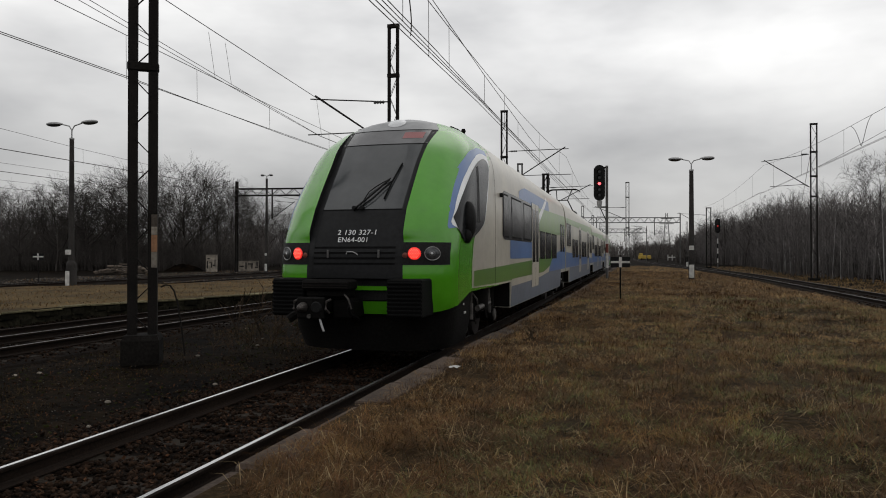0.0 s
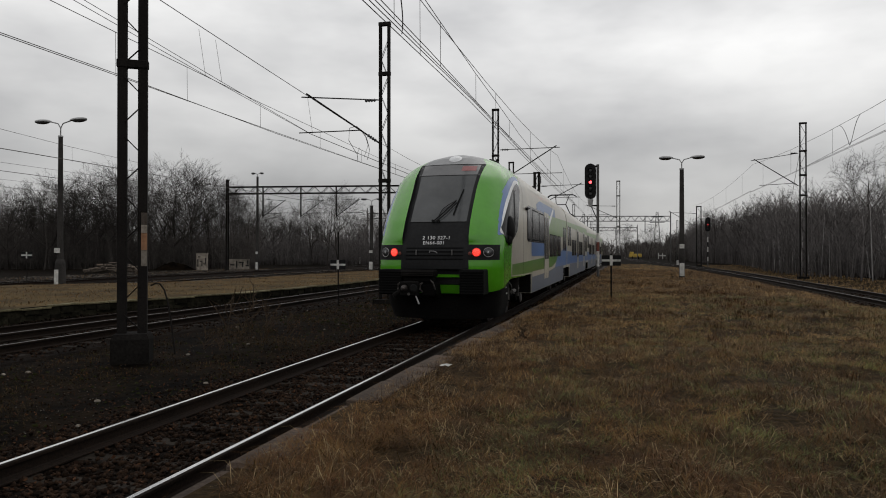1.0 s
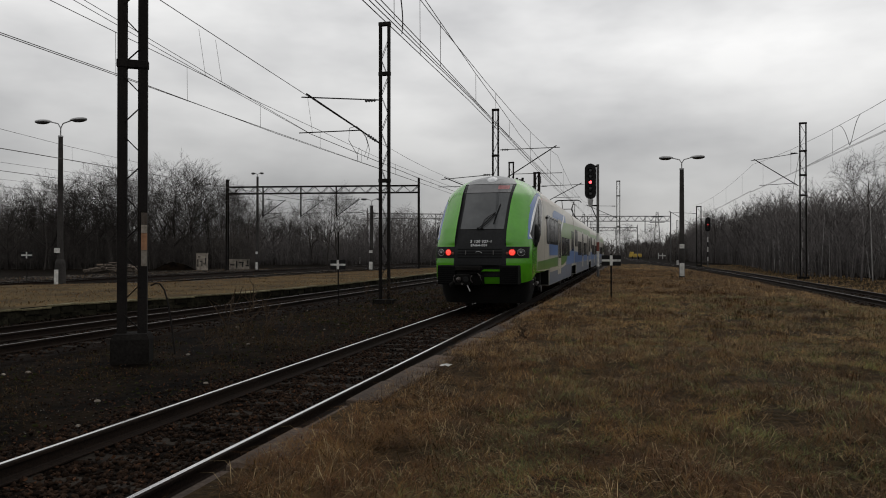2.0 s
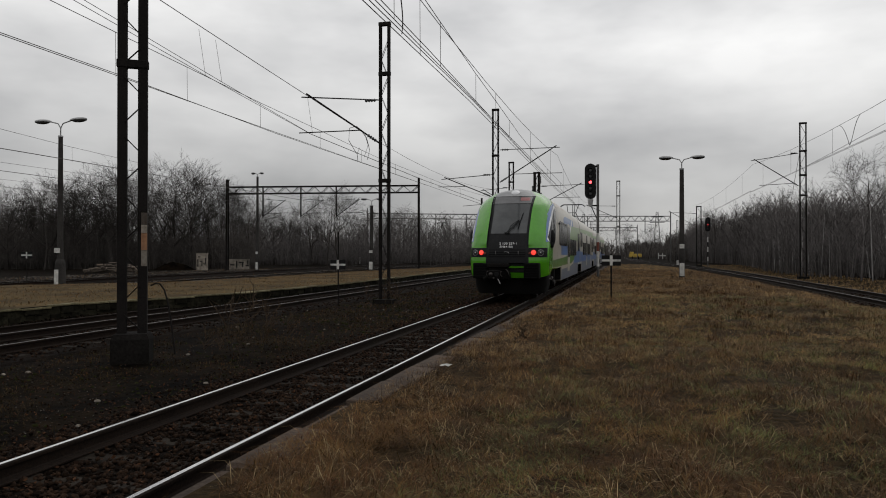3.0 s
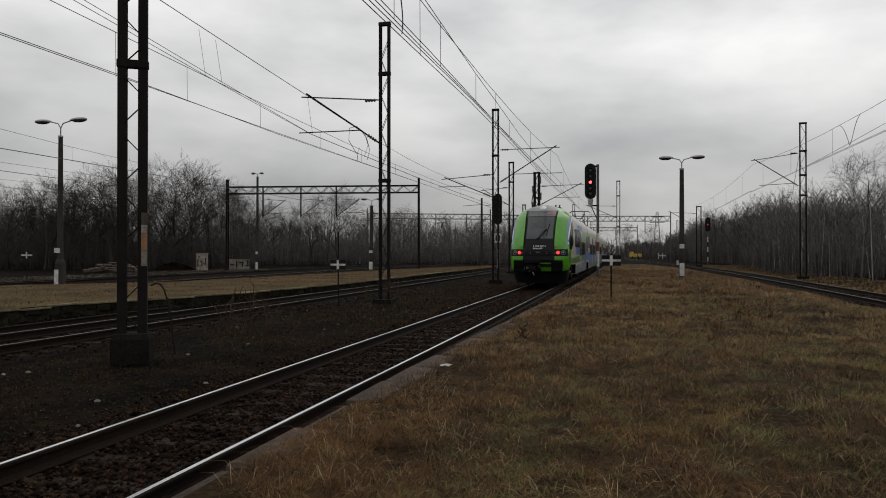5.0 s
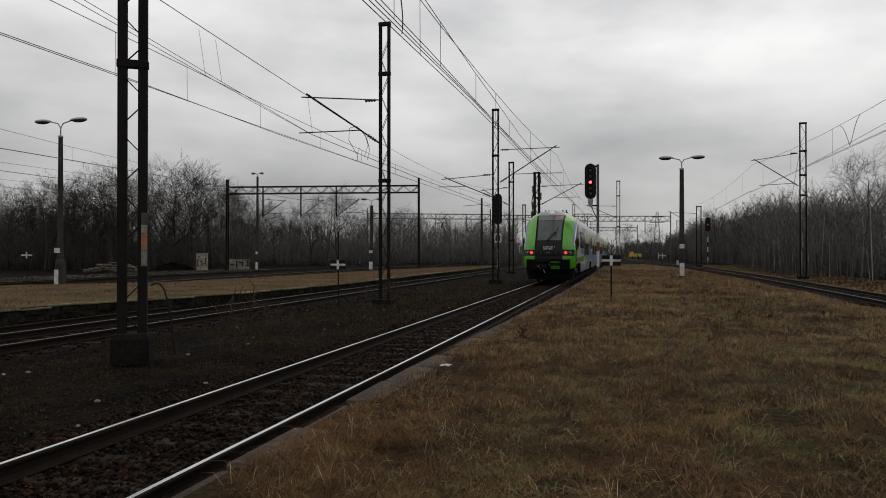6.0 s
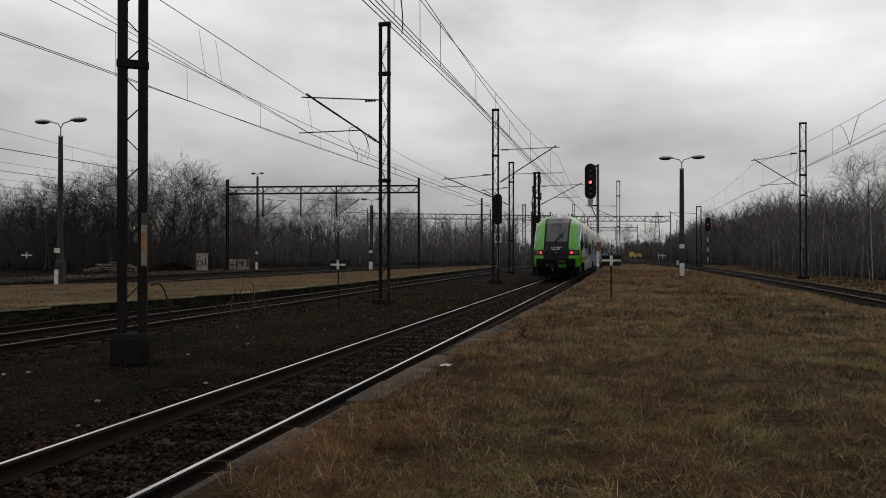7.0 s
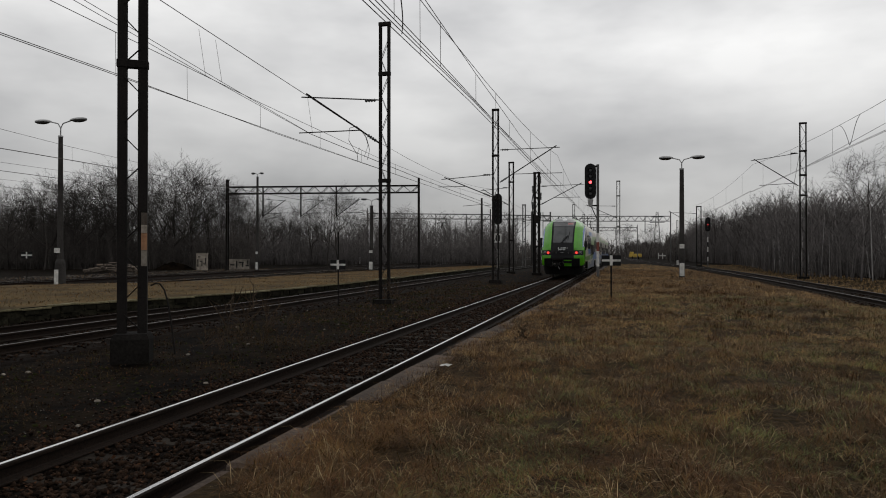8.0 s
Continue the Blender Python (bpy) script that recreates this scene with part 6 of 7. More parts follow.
def thicket(name, places, heights, material, label, seed, branches=14, twig=0.012, trunk=0.035):
    """A wood of thin stems with upswept branches."""
    r = np.random.default_rng(seed)
    P = np.asarray(places, float)
    n = len(P)
    H = np.asarray(heights, float)
    lean = r.normal(0, 0.05, (n, 2))
    V, T = [], []
    base = 0

    def slivers(a, b, w):
        """Three-sided spikes from a to b, w wide at the foot."""
        nonlocal base
        m = len(a)
        ang = r.uniform(0, 6.28, m)
        q = np.zeros((m, 4, 3))
        for i in range(3):
            t = ang + 2.094 * i
            q[:, i] = a + np.stack([np.cos(t) * w, np.sin(t) * w, 0.3 * np.sin(t * 2) * w], 1)
        q[:, 3] = b
        V.append(q.reshape(-1, 3))
        k = base + 4 * np.arange(m)[:, None]
        T.append(np.concatenate([k + np.array([[0, 1, 3]]), k + np.array([[1, 2, 3]]), k + np.array([[2, 0, 3]])]))
        base += 4 * m
    top = np.stack([P[:, 0] + lean[:, 0] * H, P[:, 1] + lean[:, 1] * H, P[:, 2] + H], 1)
    slivers(P, top, trunk * (0.6 + 0.8 * r.random(n)) * H / 7)
    for _ in range(branches):
        f = r.uniform(0.12, 0.92, n)[:, None]
        a = P + (top - P) * f
        t = r.uniform(0, 6.28, n)
        L = (H * (0.34 - 0.2 * f[:, 0])) * r.uniform(0.5, 1.2, n)
        b = a + np.stack([np.cos(t) * L * 0.6, np.sin(t) * L * 0.6, L * r.uniform(0.4, 1.0, n)], 1)
        slivers(a, b, np.full(n, twig))
        for _k in range(2):
            g_ = r.uniform(0.3, 0.9, n)[:, None]
            a2 = a + (b - a) * g_
            t2 = t + r.normal(0, 1.0, n)
            L2 = L * 0.5
            slivers(a2, a2 + np.stack([np.cos(t2) * L2 * 0.6, np.sin(t2) * L2 * 0.6, L2 * r.uniform(0.2, 1.0, n)], 1), np.full(n, twig * 0.6))
    return soup(name, np.concatenate(V), np.concatenate(T), material, label, "woods")


r_ = np.random.default_rng(3)


def band(n, off0, off1, d0, d1, h, z=-0.4):
    off, dep = r_.uniform(off0, off1, n), r_.uniform(d0, d1, n)
    u = off / 1250 * dep
    x, y = u * CA - dep * SA, u * SA + dep * CA
    wave = np.array([noise.noise(Vector((a * 0.12, b * 0.12, 2.0))) for a, b in zip(x, y)])
    return np.stack([x, y, np.full(n, z)], 1), h * (0.8 + 0.35 * r_.random(n) + 0.35 * wave)


def wood(name, specs, label, seed, material=None, **kw):
    a = [band(*s) for s in specs]
    return thicket(name, np.concatenate([p for p, _ in a]), np.concatenate([q for _, q in a]), material or M_TWIG, label, seed, **kw)


wood("thicket", [(900, -900, -330, 88, 108, 7.0), (1200, -900, -330, 86, 94, 4.2), (600, -900, -330, 105, 128, 8.8), (500, -900, -560, 90, 110, 8.8)], "dense dark bare winter thicket behind the sidings", 1, branches=13, twig=0.027, trunk=0.045)
wood("thicket", [(1250, -360, 130, 118, 165, 7.6), (800, -360, 130, 114, 125, 3.6)], "dense bare thicket beyond the gantries", 2, M_SAPLING, branches=12, twig=0.042, trunk=0.06)
# the birch wood along the platform track, taller further on
n = 3400
wy = np.concatenate([r_.uniform(8, 210, 2200), r_.uniform(60, 210, n - 2200)])
wx = 15.0 + 1.5 * np.sin(wy * 0.07) + np.maximum(0, (60 - wy) * 0.08) + np.abs(r_.normal(0, 9, n))
birch = np.stack([wx, wy, np.full(n, -0.2)], 1)
thicket("birch_wood", birch, np.interp(wy, [0, 50, 110, 210], [5.4, 6.0, 8.3, 8.8]) * (0.75 + 0.4 * r_.random(n)), M_SAPLING, "dense young bare birch wood beside the line", 5, branches=13, twig=0.029, trunk=0.045)
n = 500
wy = r_.uniform(10, 200, n)
wx = 14.2 + 1.5 * np.sin(wy * 0.07) + np.maximum(0, (60 - wy) * 0.08) + np.abs(r_.normal(0, 3, n))
thicket("brushwood", np.stack([wx, wy, np.full(n, -0.2)], 1), 2.0 * (0.5 + r_.random(n)), M_TWIG, "low bare brushwood at the edge of the wood", 6, branches=12, twig=0.014, trunk=0.02)
n = 46
wy = r_.uniform(30, 120, n)
wx = 15.5 + 1.5 * np.sin(wy * 0.07) + np.maximum(0, (60 - wy) * 0.08) + np.abs(r_.normal(0, 2, n))
thicket("pale_birch_stems", np.stack([wx, wy, np.full(n, -0.2)], 1), 5.5 * (0.6 + 0.5 * r_.random(n)), M_BIRCH, "thin pale birch stems at the edge of the wood", 9, branches=2, twig=0.01, trunk=0.06)
# far woods on the horizon
wood("woods", [(900, -900, 900, 300, 420, 9.0), (500, 100, 500, 420, 700, 10.0), (700, 395, 475, 170, 300, 7.4), (700, 325, 400, 260, 420, 6.4), (400, 120, 330, 280, 420, 6.5)], "distant grey woods on the horizon", 4, branches=6, twig=0.12, trunk=0.16)


# ---- grass, stones, weeds ----
def blades(name, P, L, W, D, lean, material, label):
    """Bent grass blades: foot P, length L, width W, heading D, lean 0 upright to 1 flat."""
    n = len(P)
    h = np.stack([np.cos(D), np.sin(D), np.zeros(n)], 1)
    s = np.stack([-np.sin(D), np.cos(D), np.zeros(n)], 1)
    up = np.array([0, 0, 1.0])
    mid = P + h * (L * lean * 0.4)[:, None] + up * (L * (1 - lean * 0.75) * 0.6)[:, None]
    tip = P + h * (L * lean)[:, None] + up * (L * (1 - lean) * 0.9)[:, None]
    V = np.stack([P - s * W[:, None], P + s * W[:, None], mid + s * W[:, None] * 0.8, mid - s * W[:, None] * 0.8, tip], 1).reshape(-1, 3)
    k = 5 * np.arange(n)[:, None]
    T = np.concatenate([k + np.array([[0, 1, 2]]), k + np.array([[0, 2, 3]]), k + np.array([[3, 2, 4]])])
    return soup(name, V, T, material, label, "grass")


def platform_turf(name, clumps, per, y0, y1, seed, material, label, size, side=None):
    """side: +1 grows in patches away from the track, -1 in patches along it, None everywhere."""
    r = np.random.default_rng(seed)
    cy = y0 * (y1 / y0) ** r.random(clumps)
    ex = np.array([edge_x(v) for v in cy])
    lo, hi = np.maximum(ex + 0.1, -cy * 0.9 - 0.5), np.minimum(np.array([bend_x(v) for v in cy]) - 2.05, cy * 0.48 + 1.2)
    cx = lo + (hi - lo) * r.random(clumps)
    # trodden hollows where the dark turf shows
    thin = np.array([noise.noise(Vector((a * 1.1, b * 1.1, 77.0))) + 0.6 * noise.noise(Vector((a * 3.0, b * 3.0, 71.0))) for a, b in zip(cx, cy)])
    stay = thin > -0.42 + r.normal(0, 0.12, clumps)
    cx, cy, clumps = cx[stay], cy[stay], int(stay.sum())
    if side is not None:
        patch = np.array([noise.noise(Vector((a * 0.8, b * 0.55, 57.0))) for a, b in zip(cx, cy)])
        grow = side * (np.clip((cx + 0.3) / 3.0, -1, 1) + 1.3 * patch) + r.normal(0, 0.3, clumps) > 0.0
        cx, cy, clumps = cx[grow], cy[grow], int(grow.sum())
    heading = np.array([noise.noise(Vector((a * 0.6, b * 0.6, 31.0))) for a, b in zip(cx, cy)]) * 6.0 + r.normal(0, 0.7, clumps)
    tall = 0.55 + 0.9 * np.clip(0.5 + np.array([noise.noise(Vector((a * 0.9, b * 0.9, 41.0))) for a, b in zip(cx, cy)]), 0, 1.2)
    far = np.clip(cy / 8.0, 1.0, 5.0)
    X = np.repeat(cx, per) + r.normal(0, 0.05, clumps * per) * np.repeat(far, per) ** 0.8
    Y = np.repeat(cy, per) + r.normal(0, 0.05, clumps * per) * np.repeat(far, per)
    keep = X > np.array([edge_x(v) for v in Y]) + 0.02 + 0.1 * r.random(len(X))
    Z = np.array([platform_z(a, b) for a, b in zip(X, Y)]) + 0.008
    D = np.repeat(heading, per) + r.normal(0, 1.6, len(X))
    L = size * np.repeat(tall * far ** 0.25, per) * r.uniform(0.4, 1.25, len(X))
    W = 0.0014 * np.repeat(far ** 0.9, per) * r.uniform(0.6, 1.5, len(X))
    lean = np.clip(r.normal(0.86, 0.15, len(X)), 0.1, 1.0)
    P = np.stack([X, Y, Z], 1)
    return blades(name, P[keep], L[keep], W[keep], D[keep], lean[keep], material, label)


platform_turf("dry_grass", 7600, 22, 2.2, 60, 1, M_GRASS, "matted straw-brown dry grass on the platform", 0.21)
platform_turf("brown_grass", 4600, 22, 2.2, 60, 4, M_BROWNGRASS, "rust-brown dead grass matted on the platform", 0.2)
platform_turf("pale_straws", 3400, 5, 2.2, 45, 9, M_PALESTRAW, "pale bleached straws lying on the turf", 0.24)
platform_turf("green_grass", 4000, 20, 2.2, 24, 2, M_GREENGRASS, "dull green grass patches among the dry turf", 0.18, 1)
platform_turf("brown_grass", 2200, 18, 2.2, 16, 6, M_BROWNGRASS, "dark brown dead grass along the platform edge", 0.2, -1)
# paler blades from y = 9 on brighten the far turf by colour
platform_turf("bleached_grass", 4600, 16, 9, 95, 10, M_LIGHTGRASS, "lightened straw-coloured grass further down the platform", 0.19)


def island_turf():
    r = np.random.default_rng(5)
    n = 32000
    y = 12 + 66 * r.random(n) ** 1.3
    a = np.array([lerp_table(v, PLAT2_BACK) for v in y])
    b = np.array([lerp_table(v, PLAT2) for v in y])
    x = a + (b - a) * (0.04 + 0.94 * r.random(n))
    z = np.array([plat2_z(p, q) for p, q in zip(x, y)]) - 0.02
    return blades("dry_grass", np.stack([x, y, z], 1), r.uniform(0.1, 0.26, n), r.uniform(0.006, 0.013, n), r.uniform(0, 6.28, n), np.clip(r.normal(0.8, 0.15, n), 0.1, 1), M_GRASS, "straw-coloured dry grass on the island platform")


island_turf()


def tussocks():
    """Dark bent clumps standing out of the matted turf."""
    r = np.random.default_rng(17)
    spots = [(1.7, 24.6), (2.1, 24.4), (2.5, 24.8), (2.9, 24.2), (1.9, 25.0), (2.6, 16.5), (3.0, 16.2), (2.3, 15.8), (-0.6, 10.5), (0.9, 12.2), (3.6, 11.0), (-1.6, 9.2)]
    spots += [(float(r.uniform(-1.5, 5.5)), float(r.uniform(6, 34))) for _ in range(46)]
    P, L, W, D, E = [], [], [], [], []
    for x, y in spots:
        n = 70
        a = r.uniform(0, 6.28, n)
        q = np.abs(r.normal(0, 0.13, n))
        px, py = x + np.cos(a) * q * 1.4, y + np.sin(a) * q
        P.append(np.stack([px, py, [platform_z(u, v) - 0.01 for u, v in zip(px, py)]], 1))
        L.append(r.uniform(0.12, 0.3, n))
        W.append(np.full(n, 0.0022) * max(1.0, y / 9))
        D.append(a + r.normal(0, 0.5, n))
        E.append(np.clip(r.normal(0.5, 0.2, n), 0.1, 1))
    return blades("grass_tussocks", np.concatenate(P), np.concatenate(L), np.concatenate(W), np.concatenate(D), np.concatenate(E), M_BROWNGRASS, "dark brown bent tussocks in the platform turf")


tussocks()


def verge_turf():
    r = np.random.default_rng(6)
    n = 26000
    y = 14 * (120 / 14) ** r.random(n)
    x = np.where(r.random(n) < 0.7, r.uniform(10.8, 16, n), r.uniform(-10.2, -5.6, n))
    keep = (x < 0) & (r.random(n) < np.clip((y - 10) / 25, 0.1, 0.8))
    x, y = x[keep], y[keep]
    n = len(x)
    z = np.array([ground_z(p, q) for p, q in zip(x, y)]) - 0.02
    return blades("verge_grass", np.stack([x, y, z], 1), r.uniform(0.06, 0.26, n), r.uniform(0.004, 0.012, n), r.uniform(0, 6.28, n), np.clip(r.normal(0.7, 0.2, n), 0.1, 1), M_BROWNGRASS, "patchy dead grass beside the tracks")


def wood_verge():
    r = np.random.default_rng(26)
    n = 24000
    y = 16 * (120 / 16) ** r.random(n)
    x = r.uniform(10.9, 17, n)
    z = np.array([ground_z(p, q) for p, q in zip(x, y)]) - 0.02
    return blades("verge_grass", np.stack([x, y, z], 1), r.uniform(0.1, 0.35, n), r.uniform(0.006, 0.016, n), r.uniform(0, 6.28, n), np.clip(r.normal(0.75, 0.2, n), 0.1, 1), M_LIGHTGRASS, "dry grass strip between the track and the wood")


def soil_mat():
    """A thin dead mat over the soil, in patches."""
    r = np.random.default_rng(61)
    n = 52000
    y = 4.2 * (46 / 4.2) ** r.random(n)
    x = r.uniform(-10.3, -5.3, n)
    patch = np.array([noise.noise(Vector((a * 0.55, b * 0.55, 83.0))) + 0.5 * noise.noise(Vector((a * 2.0, b * 2.0, 87.0))) for a, b in zip(x, y)])
    keep = patch > r.normal(-0.02, 0.16, n)
    x, y = x[keep], y[keep]
    n = len(x)
    far = np.clip(y / 9, 1, 4)
    z = np.array([ground_z(p, q) for p, q in zip(x, y)]) - 0.005
    return blades("dead_mat", np.stack([x, y, z], 1), r.uniform(0.05, 0.16, n), r.uniform(0.0018, 0.0042, n) * far, r.uniform(0, 6.28, n), np.clip(r.normal(0.74, 0.18, n), 0.1, 1), M_DEADMAT, "thin dark mat of dead grass on the soil")


verge_turf()
wood_verge()
soil_mat()


def stones(name, X, Y, Z, S, material, label, seed):
    r = np.random.default_rng(seed)
    n = len(X)
    base = np.array([(1, 0, 0), (0, 1, 0), (-1, 0, 0), (0, -1, 0), (0.2, 0.1, 0.75), (0, 0, -0.8)])
    V = base[None] * r.uniform(0.6, 1.3, (n, 6, 1)) * S[:, None, None]
    t = r.uniform(0, 6.28, n)
    c, s = np.cos(t)[:, None], np.sin(t)[:, None]
    tilt = r.normal(0, 0.5, n)[:, None]
    x, y, z = V[..., 0], V[..., 1], V[..., 2]
    x, z = x * np.cos(tilt) - z * np.sin(tilt), x * np.sin(tilt) + z * np.cos(tilt)
    x, y = c * x - s * y, s * x + c * y
    V = np.stack([x + X[:, None], y + Y[:, None], z + Z[:, None]], 2).reshape(-1, 3)
    f = np.array([(0, 1, 4), (1, 2, 4), (2, 3, 4), (3, 0, 4), (1, 0, 5), (2, 1, 5), (3, 2, 5), (0, 3, 5)])
    T = (6 * np.arange(n)[:, None, None] + f[None]).reshape(-1, 3)
    return soup(name, V, T, material, label, "stones")


def ballast(x0, n, y0, y1, seed, label):
    r = np.random.default_rng(seed)
    y = y0 * (y1 / y0) ** r.random(n)
    x = r.normal(0, 1, n)
    x = np.where(r.random(n) < 0.85, r.uniform(-1.7, 1.5, n), r.normal(0, 1.9, n))
    near = np.minimum(np.abs(x - 0.753), np.abs(x + 0.753)) > 0.09
    x, y = x[near], y[near]
    z = np.where(np.abs(x) < 1.3, -0.17, -0.17 - (np.abs(x) - 1.3) * 0.12)
    S = r.uniform(0.018, 0.045, len(x)) * np.clip(y / 14, 1, 2) ** 0.5
    return stones("ballast_stones", x + (x0 if x0 < 0 else np.array([bend_x(v) for v in y])), y, z + r.uniform(-0.01, 0.015, len(x)), S, M_STONE, label, seed)


ballast(-3.99, 20000, 3.2, 60, 31, "dark brown crushed ballast stones in the track")
ballast(-11.55, 5000, 9, 60, 32, "dark ballast stones in the second track")
ballast(9.35, 4000, 18, 80, 33, "dark ballast stones in the platform track")


def litter():
    r = np.random.default_rng(8)
    n = 1100
    y = 5.5 * (45 / 5.5) ** r.random(n)
    x = r.uniform(-10.2, -5.4, n)
    z = np.array([ground_z(a, b) for a, b in zip(x, y)])
    return stones("soil_stones", x, y, z, r.uniform(0.01, 0.035, n), M_STONE, "small stones and cinders scattered on the soil", 9)


litter()


def clods(name, n, y0, y1, x0, x1, size, material, label, seed, lift=0.0):
    r = np.random.default_rng(seed)
    y = y0 * (y1 / y0) ** r.random(n)
    x = r.uniform(x0, x1, n)
    keep = np.array([noise.noise(Vector((a * 0.8, b * 0.8, seed * 3.1))) for a, b in zip(x, y)]) > r.normal(-0.1, 0.25, n)
    x, y = x[keep], y[keep]
    z = np.array([ground_z(a, b) for a, b in zip(x, y)]) + lift
    return stones(name, x, y, z, r.uniform(*size, len(x)) * np.clip(y / 12, 1, 2), material, label, seed)


clods("soil_clods", 2600, 4.5, 40, -10.3, -5.5, (0.008, 0.03), M_CLOD, "crumbly dark clods and cinders on the soil", 14)
clods("moss_tufts", 2200, 5, 40, -10.0, -5.6, (0.02, 0.05), M_MOSS, "low dark moss tufts on the soil", 15, -0.01)


def leaves(n, y0, y1, x0, x1, zf, label, seed):
    r = np.random.default_rng(seed)
    y = y0 * (y1 / y0) ** r.random(n)
    x = r.uniform(x0, x1, n)
    near = np.minimum(np.abs(x + 3.99 - 0.753), np.abs(x + 3.99 + 0.753)) > 0.1
    x, y = x[near], y[near]
    n = len(x)
    z = np.array([zf(a, b) for a, b in zip(x, y)]) + r.uniform(0.005, 0.035, n)
    s = r.uniform(0.01, 0.024, n) * np.clip(y / 14, 1, 2)
    t, tilt = r.uniform(0, 6.28, n), r.normal(0, 0.5, (n, 2))
    V = np.zeros((n, 4, 3))
    for i in range(4):
        a = t + i * math.pi / 2
        q = s * (1.0 if i % 2 == 0 else 0.55)
        V[:, i, 0], V[:, i, 1] = x + np.cos(a) * q, y + np.sin(a) * q
        V[:, i, 2] = z + (np.cos(a) * tilt[:, 0] + np.sin(a) * tilt[:, 1]) * q
    k = 4 * np.arange(n)[:, None]
    return soup("leaf_litter", V.reshape(-1, 3), np.concatenate([k + np.array([[0, 1, 2]]), k + np.array([[0, 2, 3]])]), M_LEAF, label, "leaves")


leaves(5000, 3.5, 40, -5.9, -2.6, lambda a, b: -0.165, "brown fallen leaves between the rails", 21)
leaves(6500, 4.5, 40, -10.3, -5.2, ground_z, "brown fallen leaves on the soil", 22)
fk = np.random.default_rng(91)
fy = 4.5 * (40 / 4.5) ** fk.random(1300)
fx = fk.uniform(-10.3, -5.2, 1300)
stones("pale_flecks", fx, fy, np.array([ground_z(a, b) for a, b in zip(fx, fy)]) + 0.006, fk.uniform(0.005, 0.013, 1300) * np.clip(fy / 10, 1, 2), M_GRAVEL, "pale grit and small litter on the dark soil", 92)
rb = np.random.default_rng(44)
ry = rb.uniform(11, 50, 900)
rx = np.array([lerp_table(v, PLAT2) for v in ry]) + np.abs(rb.normal(0.05, 0.3, 900))
stones("wall_rubble", rx, ry, np.array([ground_z(a, b) for a, b in zip(rx, ry)]) + 0.02, rb.uniform(0.02, 0.07, 900), M_CLOD, "dark rubble fallen along the island platform", 45)
gr = np.random.default_rng(51)
sx = gr.uniform(-48, -21.5, 6500)
sy = gr.uniform(24, 78, 6500)
stones("siding_gravel", sx, sy, np.array([ground_z(a, b) for a, b in zip(sx, sy)]), gr.uniform(0.03, 0.1, 6500), M_GRAVEL, "pale gravel and rubble scattered over the sidings", 52)
sx = gr.uniform(-47, -21.5, 7000)
sy = gr.uniform(26, 82, 7000)
blades("sparse_grass", np.stack([sx, sy, [ground_z(a, b) - 0.02 for a, b in zip(sx, sy)]], 1), gr.uniform(0.1, 0.35, 7000), gr.uniform(0.008, 0.02, 7000), gr.uniform(0, 6.28, 7000), np.clip(gr.normal(0.7, 0.2, 7000), 0.1, 1), M_GRASS, "sparse dead grass between the sidings")
pale = np.random.default_rng(12)
for k in range(26):
    y = float(6 * (26 / 6) ** pale.random())
    x = float(pale.uniform(-10, -5.6))
    s = float(pale.uniform(0.02, 0.05))
    g = Geo()
    ellipsoid(g, (x, y, ground_z(x, y) + 0.01), s, s * 0.7, s * 0.5, n=7, k=4)
    tagged(part("pale_stone", g, M_CONCRETE), "pale stone lying on the dark soil", "stone", "pale stones")
g = Geo()
pr = random.Random(5)
for k in range(6):
    for i in range(5):
        g.v.append((-1.98 + 0.025 * (k - 2.5) + pr.uniform(-0.01, 0.01), 7.84 + 0.03 * (i - 2) + pr.uniform(-0.01, 0.01), 0.36 + 0.035 * pr.random() * (1 - abs(k - 2.5) / 4)))
g.f = [(k * 5 + i, k * 5 + i + 1, k * 5 + 6 + i, k * 5 + 5 + i) for k in range(5) for i in range(4)]
g.m = [0] * len(g.f)
tagged(part("crumpled_paper", g, M_WHITE), "crumpled white paper lying in the dry grass", "litter")


def weed(x, y, z, h, seed, label="dark dead weed stalk with small side twigs"):
    r = np.random.default_rng(seed)
    tw = Twigs()
    grow(tw, r, np.array((0.0, 0.0, -0.03)), np.array((0.05, 0.0, 1.0)), h, 0.004, 0, (7, 2), 1.8)
    me = bpy.data.meshes.new("dead_weed")
    me.from_pydata([tuple(v) for v in tw.p], [], tw.t)
    me.materials.append(M_STALK)
    ob = new("dead_weed", me)
    ob.location = (x, y, z)
    tagged(ob, label, "weed", "dead weeds")


WEEDS = [(-7.55, 12.4, 1.0), (-7.3, 12.9, 1.05), (-1.55, 10.9, 0.2), (-1.5, 10.8, 0.17), (-7.4, 12.6, 0.9), (-7.1, 13.0, 0.8), (-7.0, 12.8, 0.8), (-6.8, 13.4, 0.6), (-7.7, 11.8, 0.4), (-7.5, 12.0, 0.35), (-7.2, 12.2, 0.4), (-8.2, 24.4, 0.9), (-8.0, 24.6, 0.8), (-8.4, 24.2, 0.7), (-9.2, 24.5, 0.7), (-7.9, 21, 0.3), (-7.3, 22, 0.3), (-9.3, 27, 0.6), (-7.6, 27.5, 0.5), (2.4, 38, 0.35), (3.4, 39.5, 0.4)]
for k, (x, y, h) in enumerate(WEEDS):
    weed(x, y, platform_z(x, y) if x > -2 else ground_z(x, y), h, 100 + k)


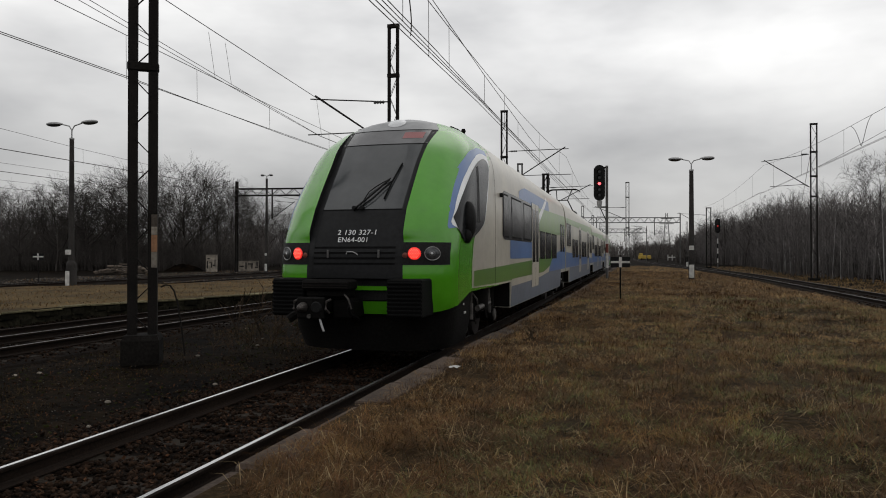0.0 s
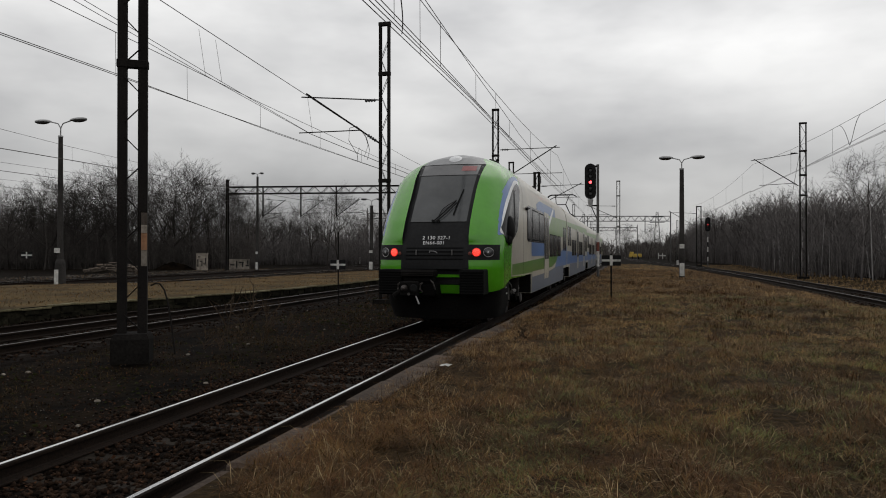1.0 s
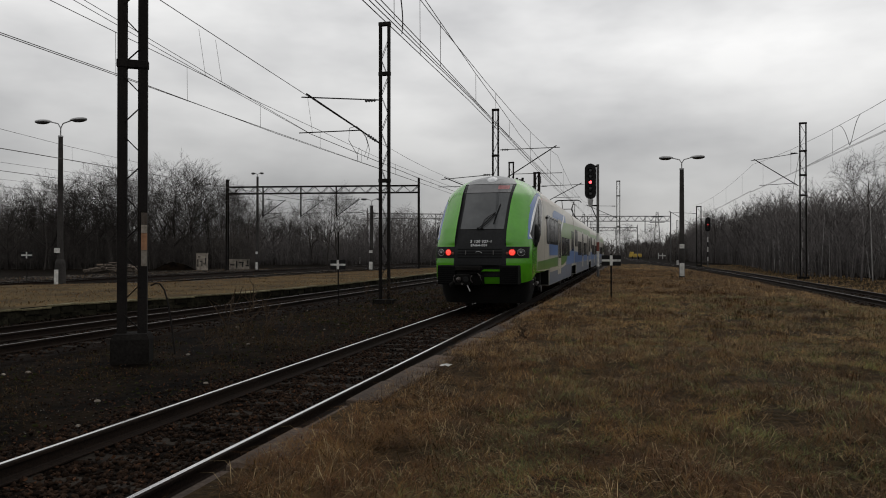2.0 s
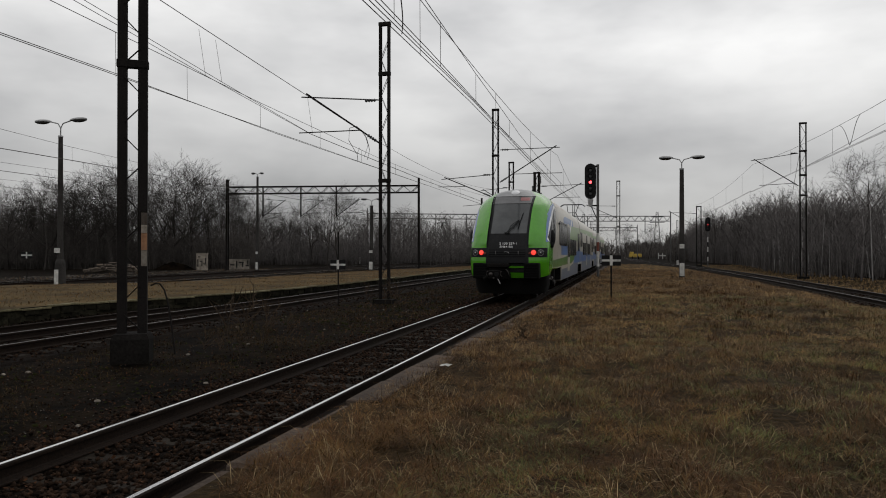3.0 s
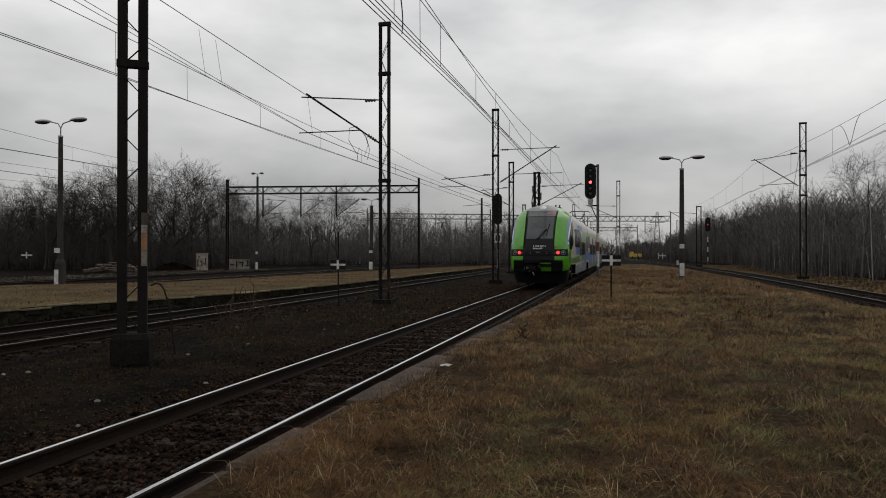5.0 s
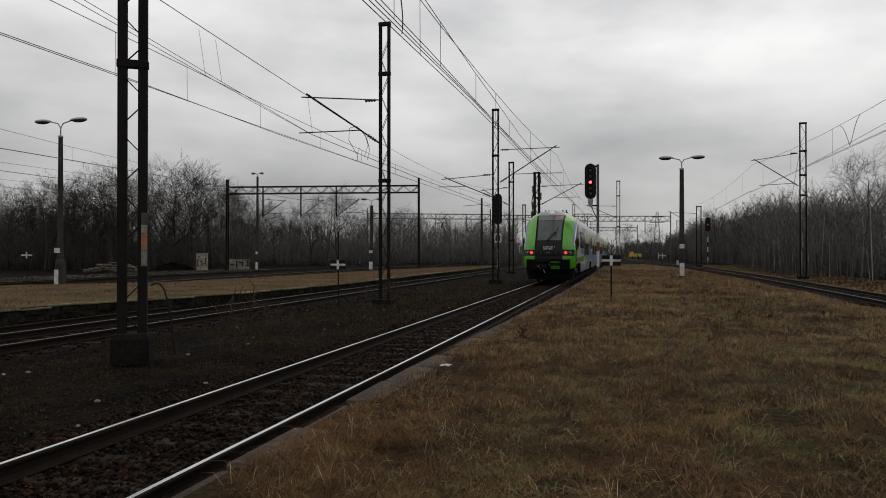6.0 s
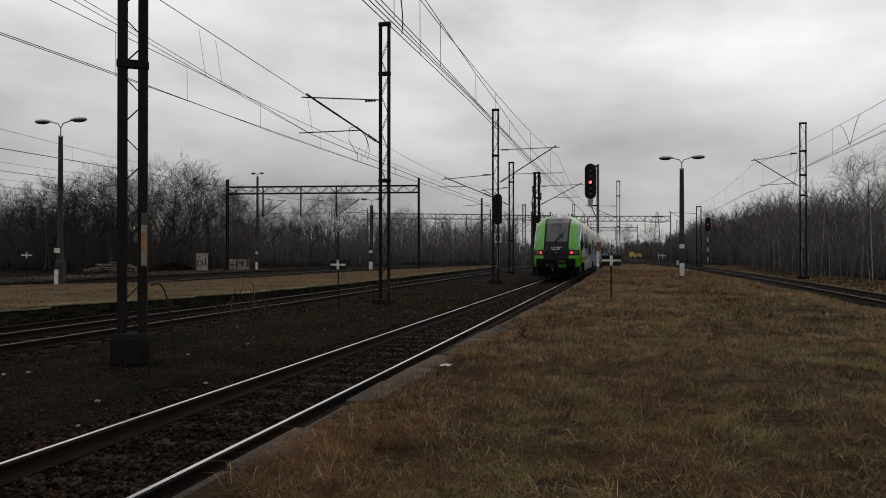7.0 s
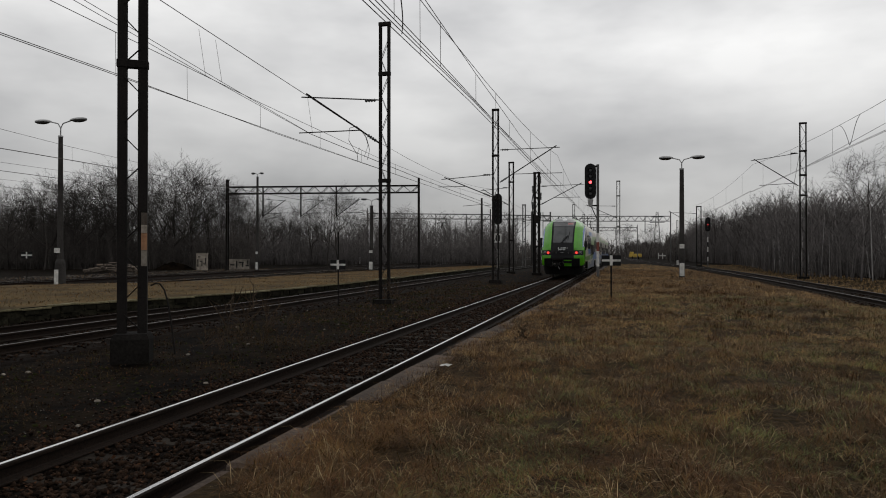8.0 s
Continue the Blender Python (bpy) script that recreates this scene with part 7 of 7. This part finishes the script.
def stalk(x, y, h, seed):
    """One thin upright stalk with short twigs."""
    r = np.random.default_rng(seed)
    tw = Twigs()
    p = np.array((0.0, 0.0, -0.02))
    for k in range(6):
        q = p + np.array((r.normal(0, 0.02 * h), r.normal(0, 0.02 * h), h / 6))
        tw.segment(p, q, 0.0026 - 0.0003 * k, 0.0023 - 0.0003 * k, k == 5)
        for _ in range(2 if k else 0):
            a = r.uniform(0, 6.28)
            L = h * r.uniform(0.04, 0.13)
            tw.segment(q, q + np.array((math.cos(a) * L, math.sin(a) * L, L * r.uniform(0.3, 1.0))), 0.0016, 0.001, True)
        p = q
    me = bpy.data.meshes.new("dead_stalk")
    me.from_pydata([tuple(v) for v in tw.p], [], tw.t)
    me.materials.append(M_STALK)
    ob = new("dead_stalk", me)
    ob.location = (x, y, platform_z(x, y))
    tagged(ob, "thin dead stalk standing in the dry grass", "weed", "dead stalks")


for k, (x, y, h) in enumerate(((0.42, 7.37, 0.62), (1.76, 6.57, 0.42), (1.8, 6.7, 0.3), (-0.26, 11.5, 0.25), (1.57, 8.9, 0.2), (2.3, 15.9, 0.4), (2.4, 16.2, 0.3), (2.2, 16.4, 0.25), (5.6, 21.5, 0.35), (5.8, 21.8, 0.28), (-2.1, 5.0, 0.16), (-2.15, 6.1, 0.18), (-1.4, 4.2, 0.24), (-1.2, 5.4, 0.3), (0.1, 5.2, 0.25))):
    stalk(x, y, h, 300 + k)
# ---- pieces of the setting ----
sleeper_mesh = None
for t, x, n in ((track_1, -3.99, 150), (track_2, -11.55, 90), (track_3, 9.35, 90)):
    for k in range(n):
        y = 1.0 + 0.62 * k
        if sleeper_mesh is None:
            o = part("sleeper", Geo().box((-1.25, -0.12, -0.32), (1.25, 0.12, -0.168), 0.015), M_SLEEPER, t)
            sleeper_mesh = o.data
        else:
            o = new("sleeper", sleeper_mesh)
            o.parent = t
        o.location = (bend_x(y) if t is track_3 else x, y, 0)
# edge slabs of the platform
sr = random.Random(2)
slab_mesh = [None] * 4
for k in range(90):
    y = -2.0 + 1.0 * k
    v = k % 4
    if slab_mesh[v] is None:
        g = Geo()
        g.box((-0.16, 0.012, -0.5), (0.16, 0.988, 0.0), 0.012 + 0.006 * v)
        o = part("edge_slab", g, M_EDGE, platform)
        slab_mesh[v] = o.data
    else:
        o = new("edge_slab", slab_mesh[v])
        o.parent = platform
    turn = math.degrees(math.atan2(-(edge_x(y + 1) - edge_x(y)), 1))
    o.matrix_basis = pose(edge_x(y) + 0.1 + sr.uniform(-0.02, 0.02), y, 0.305 + sr.uniform(-0.025, 0.012), sr.uniform(-0.6, 0.6), sr.uniform(-2.5, 2.5), turn)
# patched and spalled stones in the island platform's front wall
wr = random.Random(23)
wall_mesh = [None] * 3
for k in range(120):
    y = 11.0 + 0.42 * k + wr.uniform(-0.1, 0.1)
    v = k % 3
    if wall_mesh[v] is None:
        o = part("wall_stone", Geo().box((-0.06, 0.01, -0.1), (0.015 + 0.012 * v, 0.3 + 0.08 * v, 0.1), 0.02), M_WALL, platform_island)
        wall_mesh[v] = o.data
    else:
        o = new("wall_stone", wall_mesh[v])
        o.parent = platform_island
    a, b = lerp_table(y, PLAT2), lerp_table(y + 0.4, PLAT2)
    o.matrix_basis = pose(a + 0.01, y, wr.choice((-0.17, 0.0, 0.06)) + wr.uniform(-0.02, 0.02), 0, wr.uniform(-2, 2), math.degrees(math.atan2(a - b, 0.4)))
kerb_mesh = None
for k in range(64):
    y = 10.5 + 1.0 * k
    if kerb_mesh is None:
        o = part("kerb_stone", Geo().box((-0.2, 0.01, -0.07), (0.07, 0.99, -0.015), 0.012), M_KERB, platform_island)
        kerb_mesh = o.data
    else:
        o = new("kerb_stone", kerb_mesh)
        o.parent = platform_island
    a, b = lerp_table(y, PLAT2), lerp_table(y + 1, PLAT2)
    o.matrix_basis = pose(a, y, 0.19 + sr.uniform(-0.03, 0.015), 0, sr.uniform(-3, 3), math.degrees(math.atan2(a - b, 1)))
TIMES = [0.25 * k for k in range(33)]


def travel(t):
    """The train's way from its start, slowing a little."""
    return 5.1 * t - 0.05 * t * t


def motions():
    walk(train, [(t, Matrix.Translation((-3.99, 9.7 + travel(t), 0))) for t in TIMES])
    for w in WHEELSETS:
        y = w.location.y
        walk(w, [(8.0 * k / 80, pose(0, y, 0.42, -math.degrees(travel(8.0 * k / 80) / 0.42), 0, 0)) for k in range(81)])


motions()
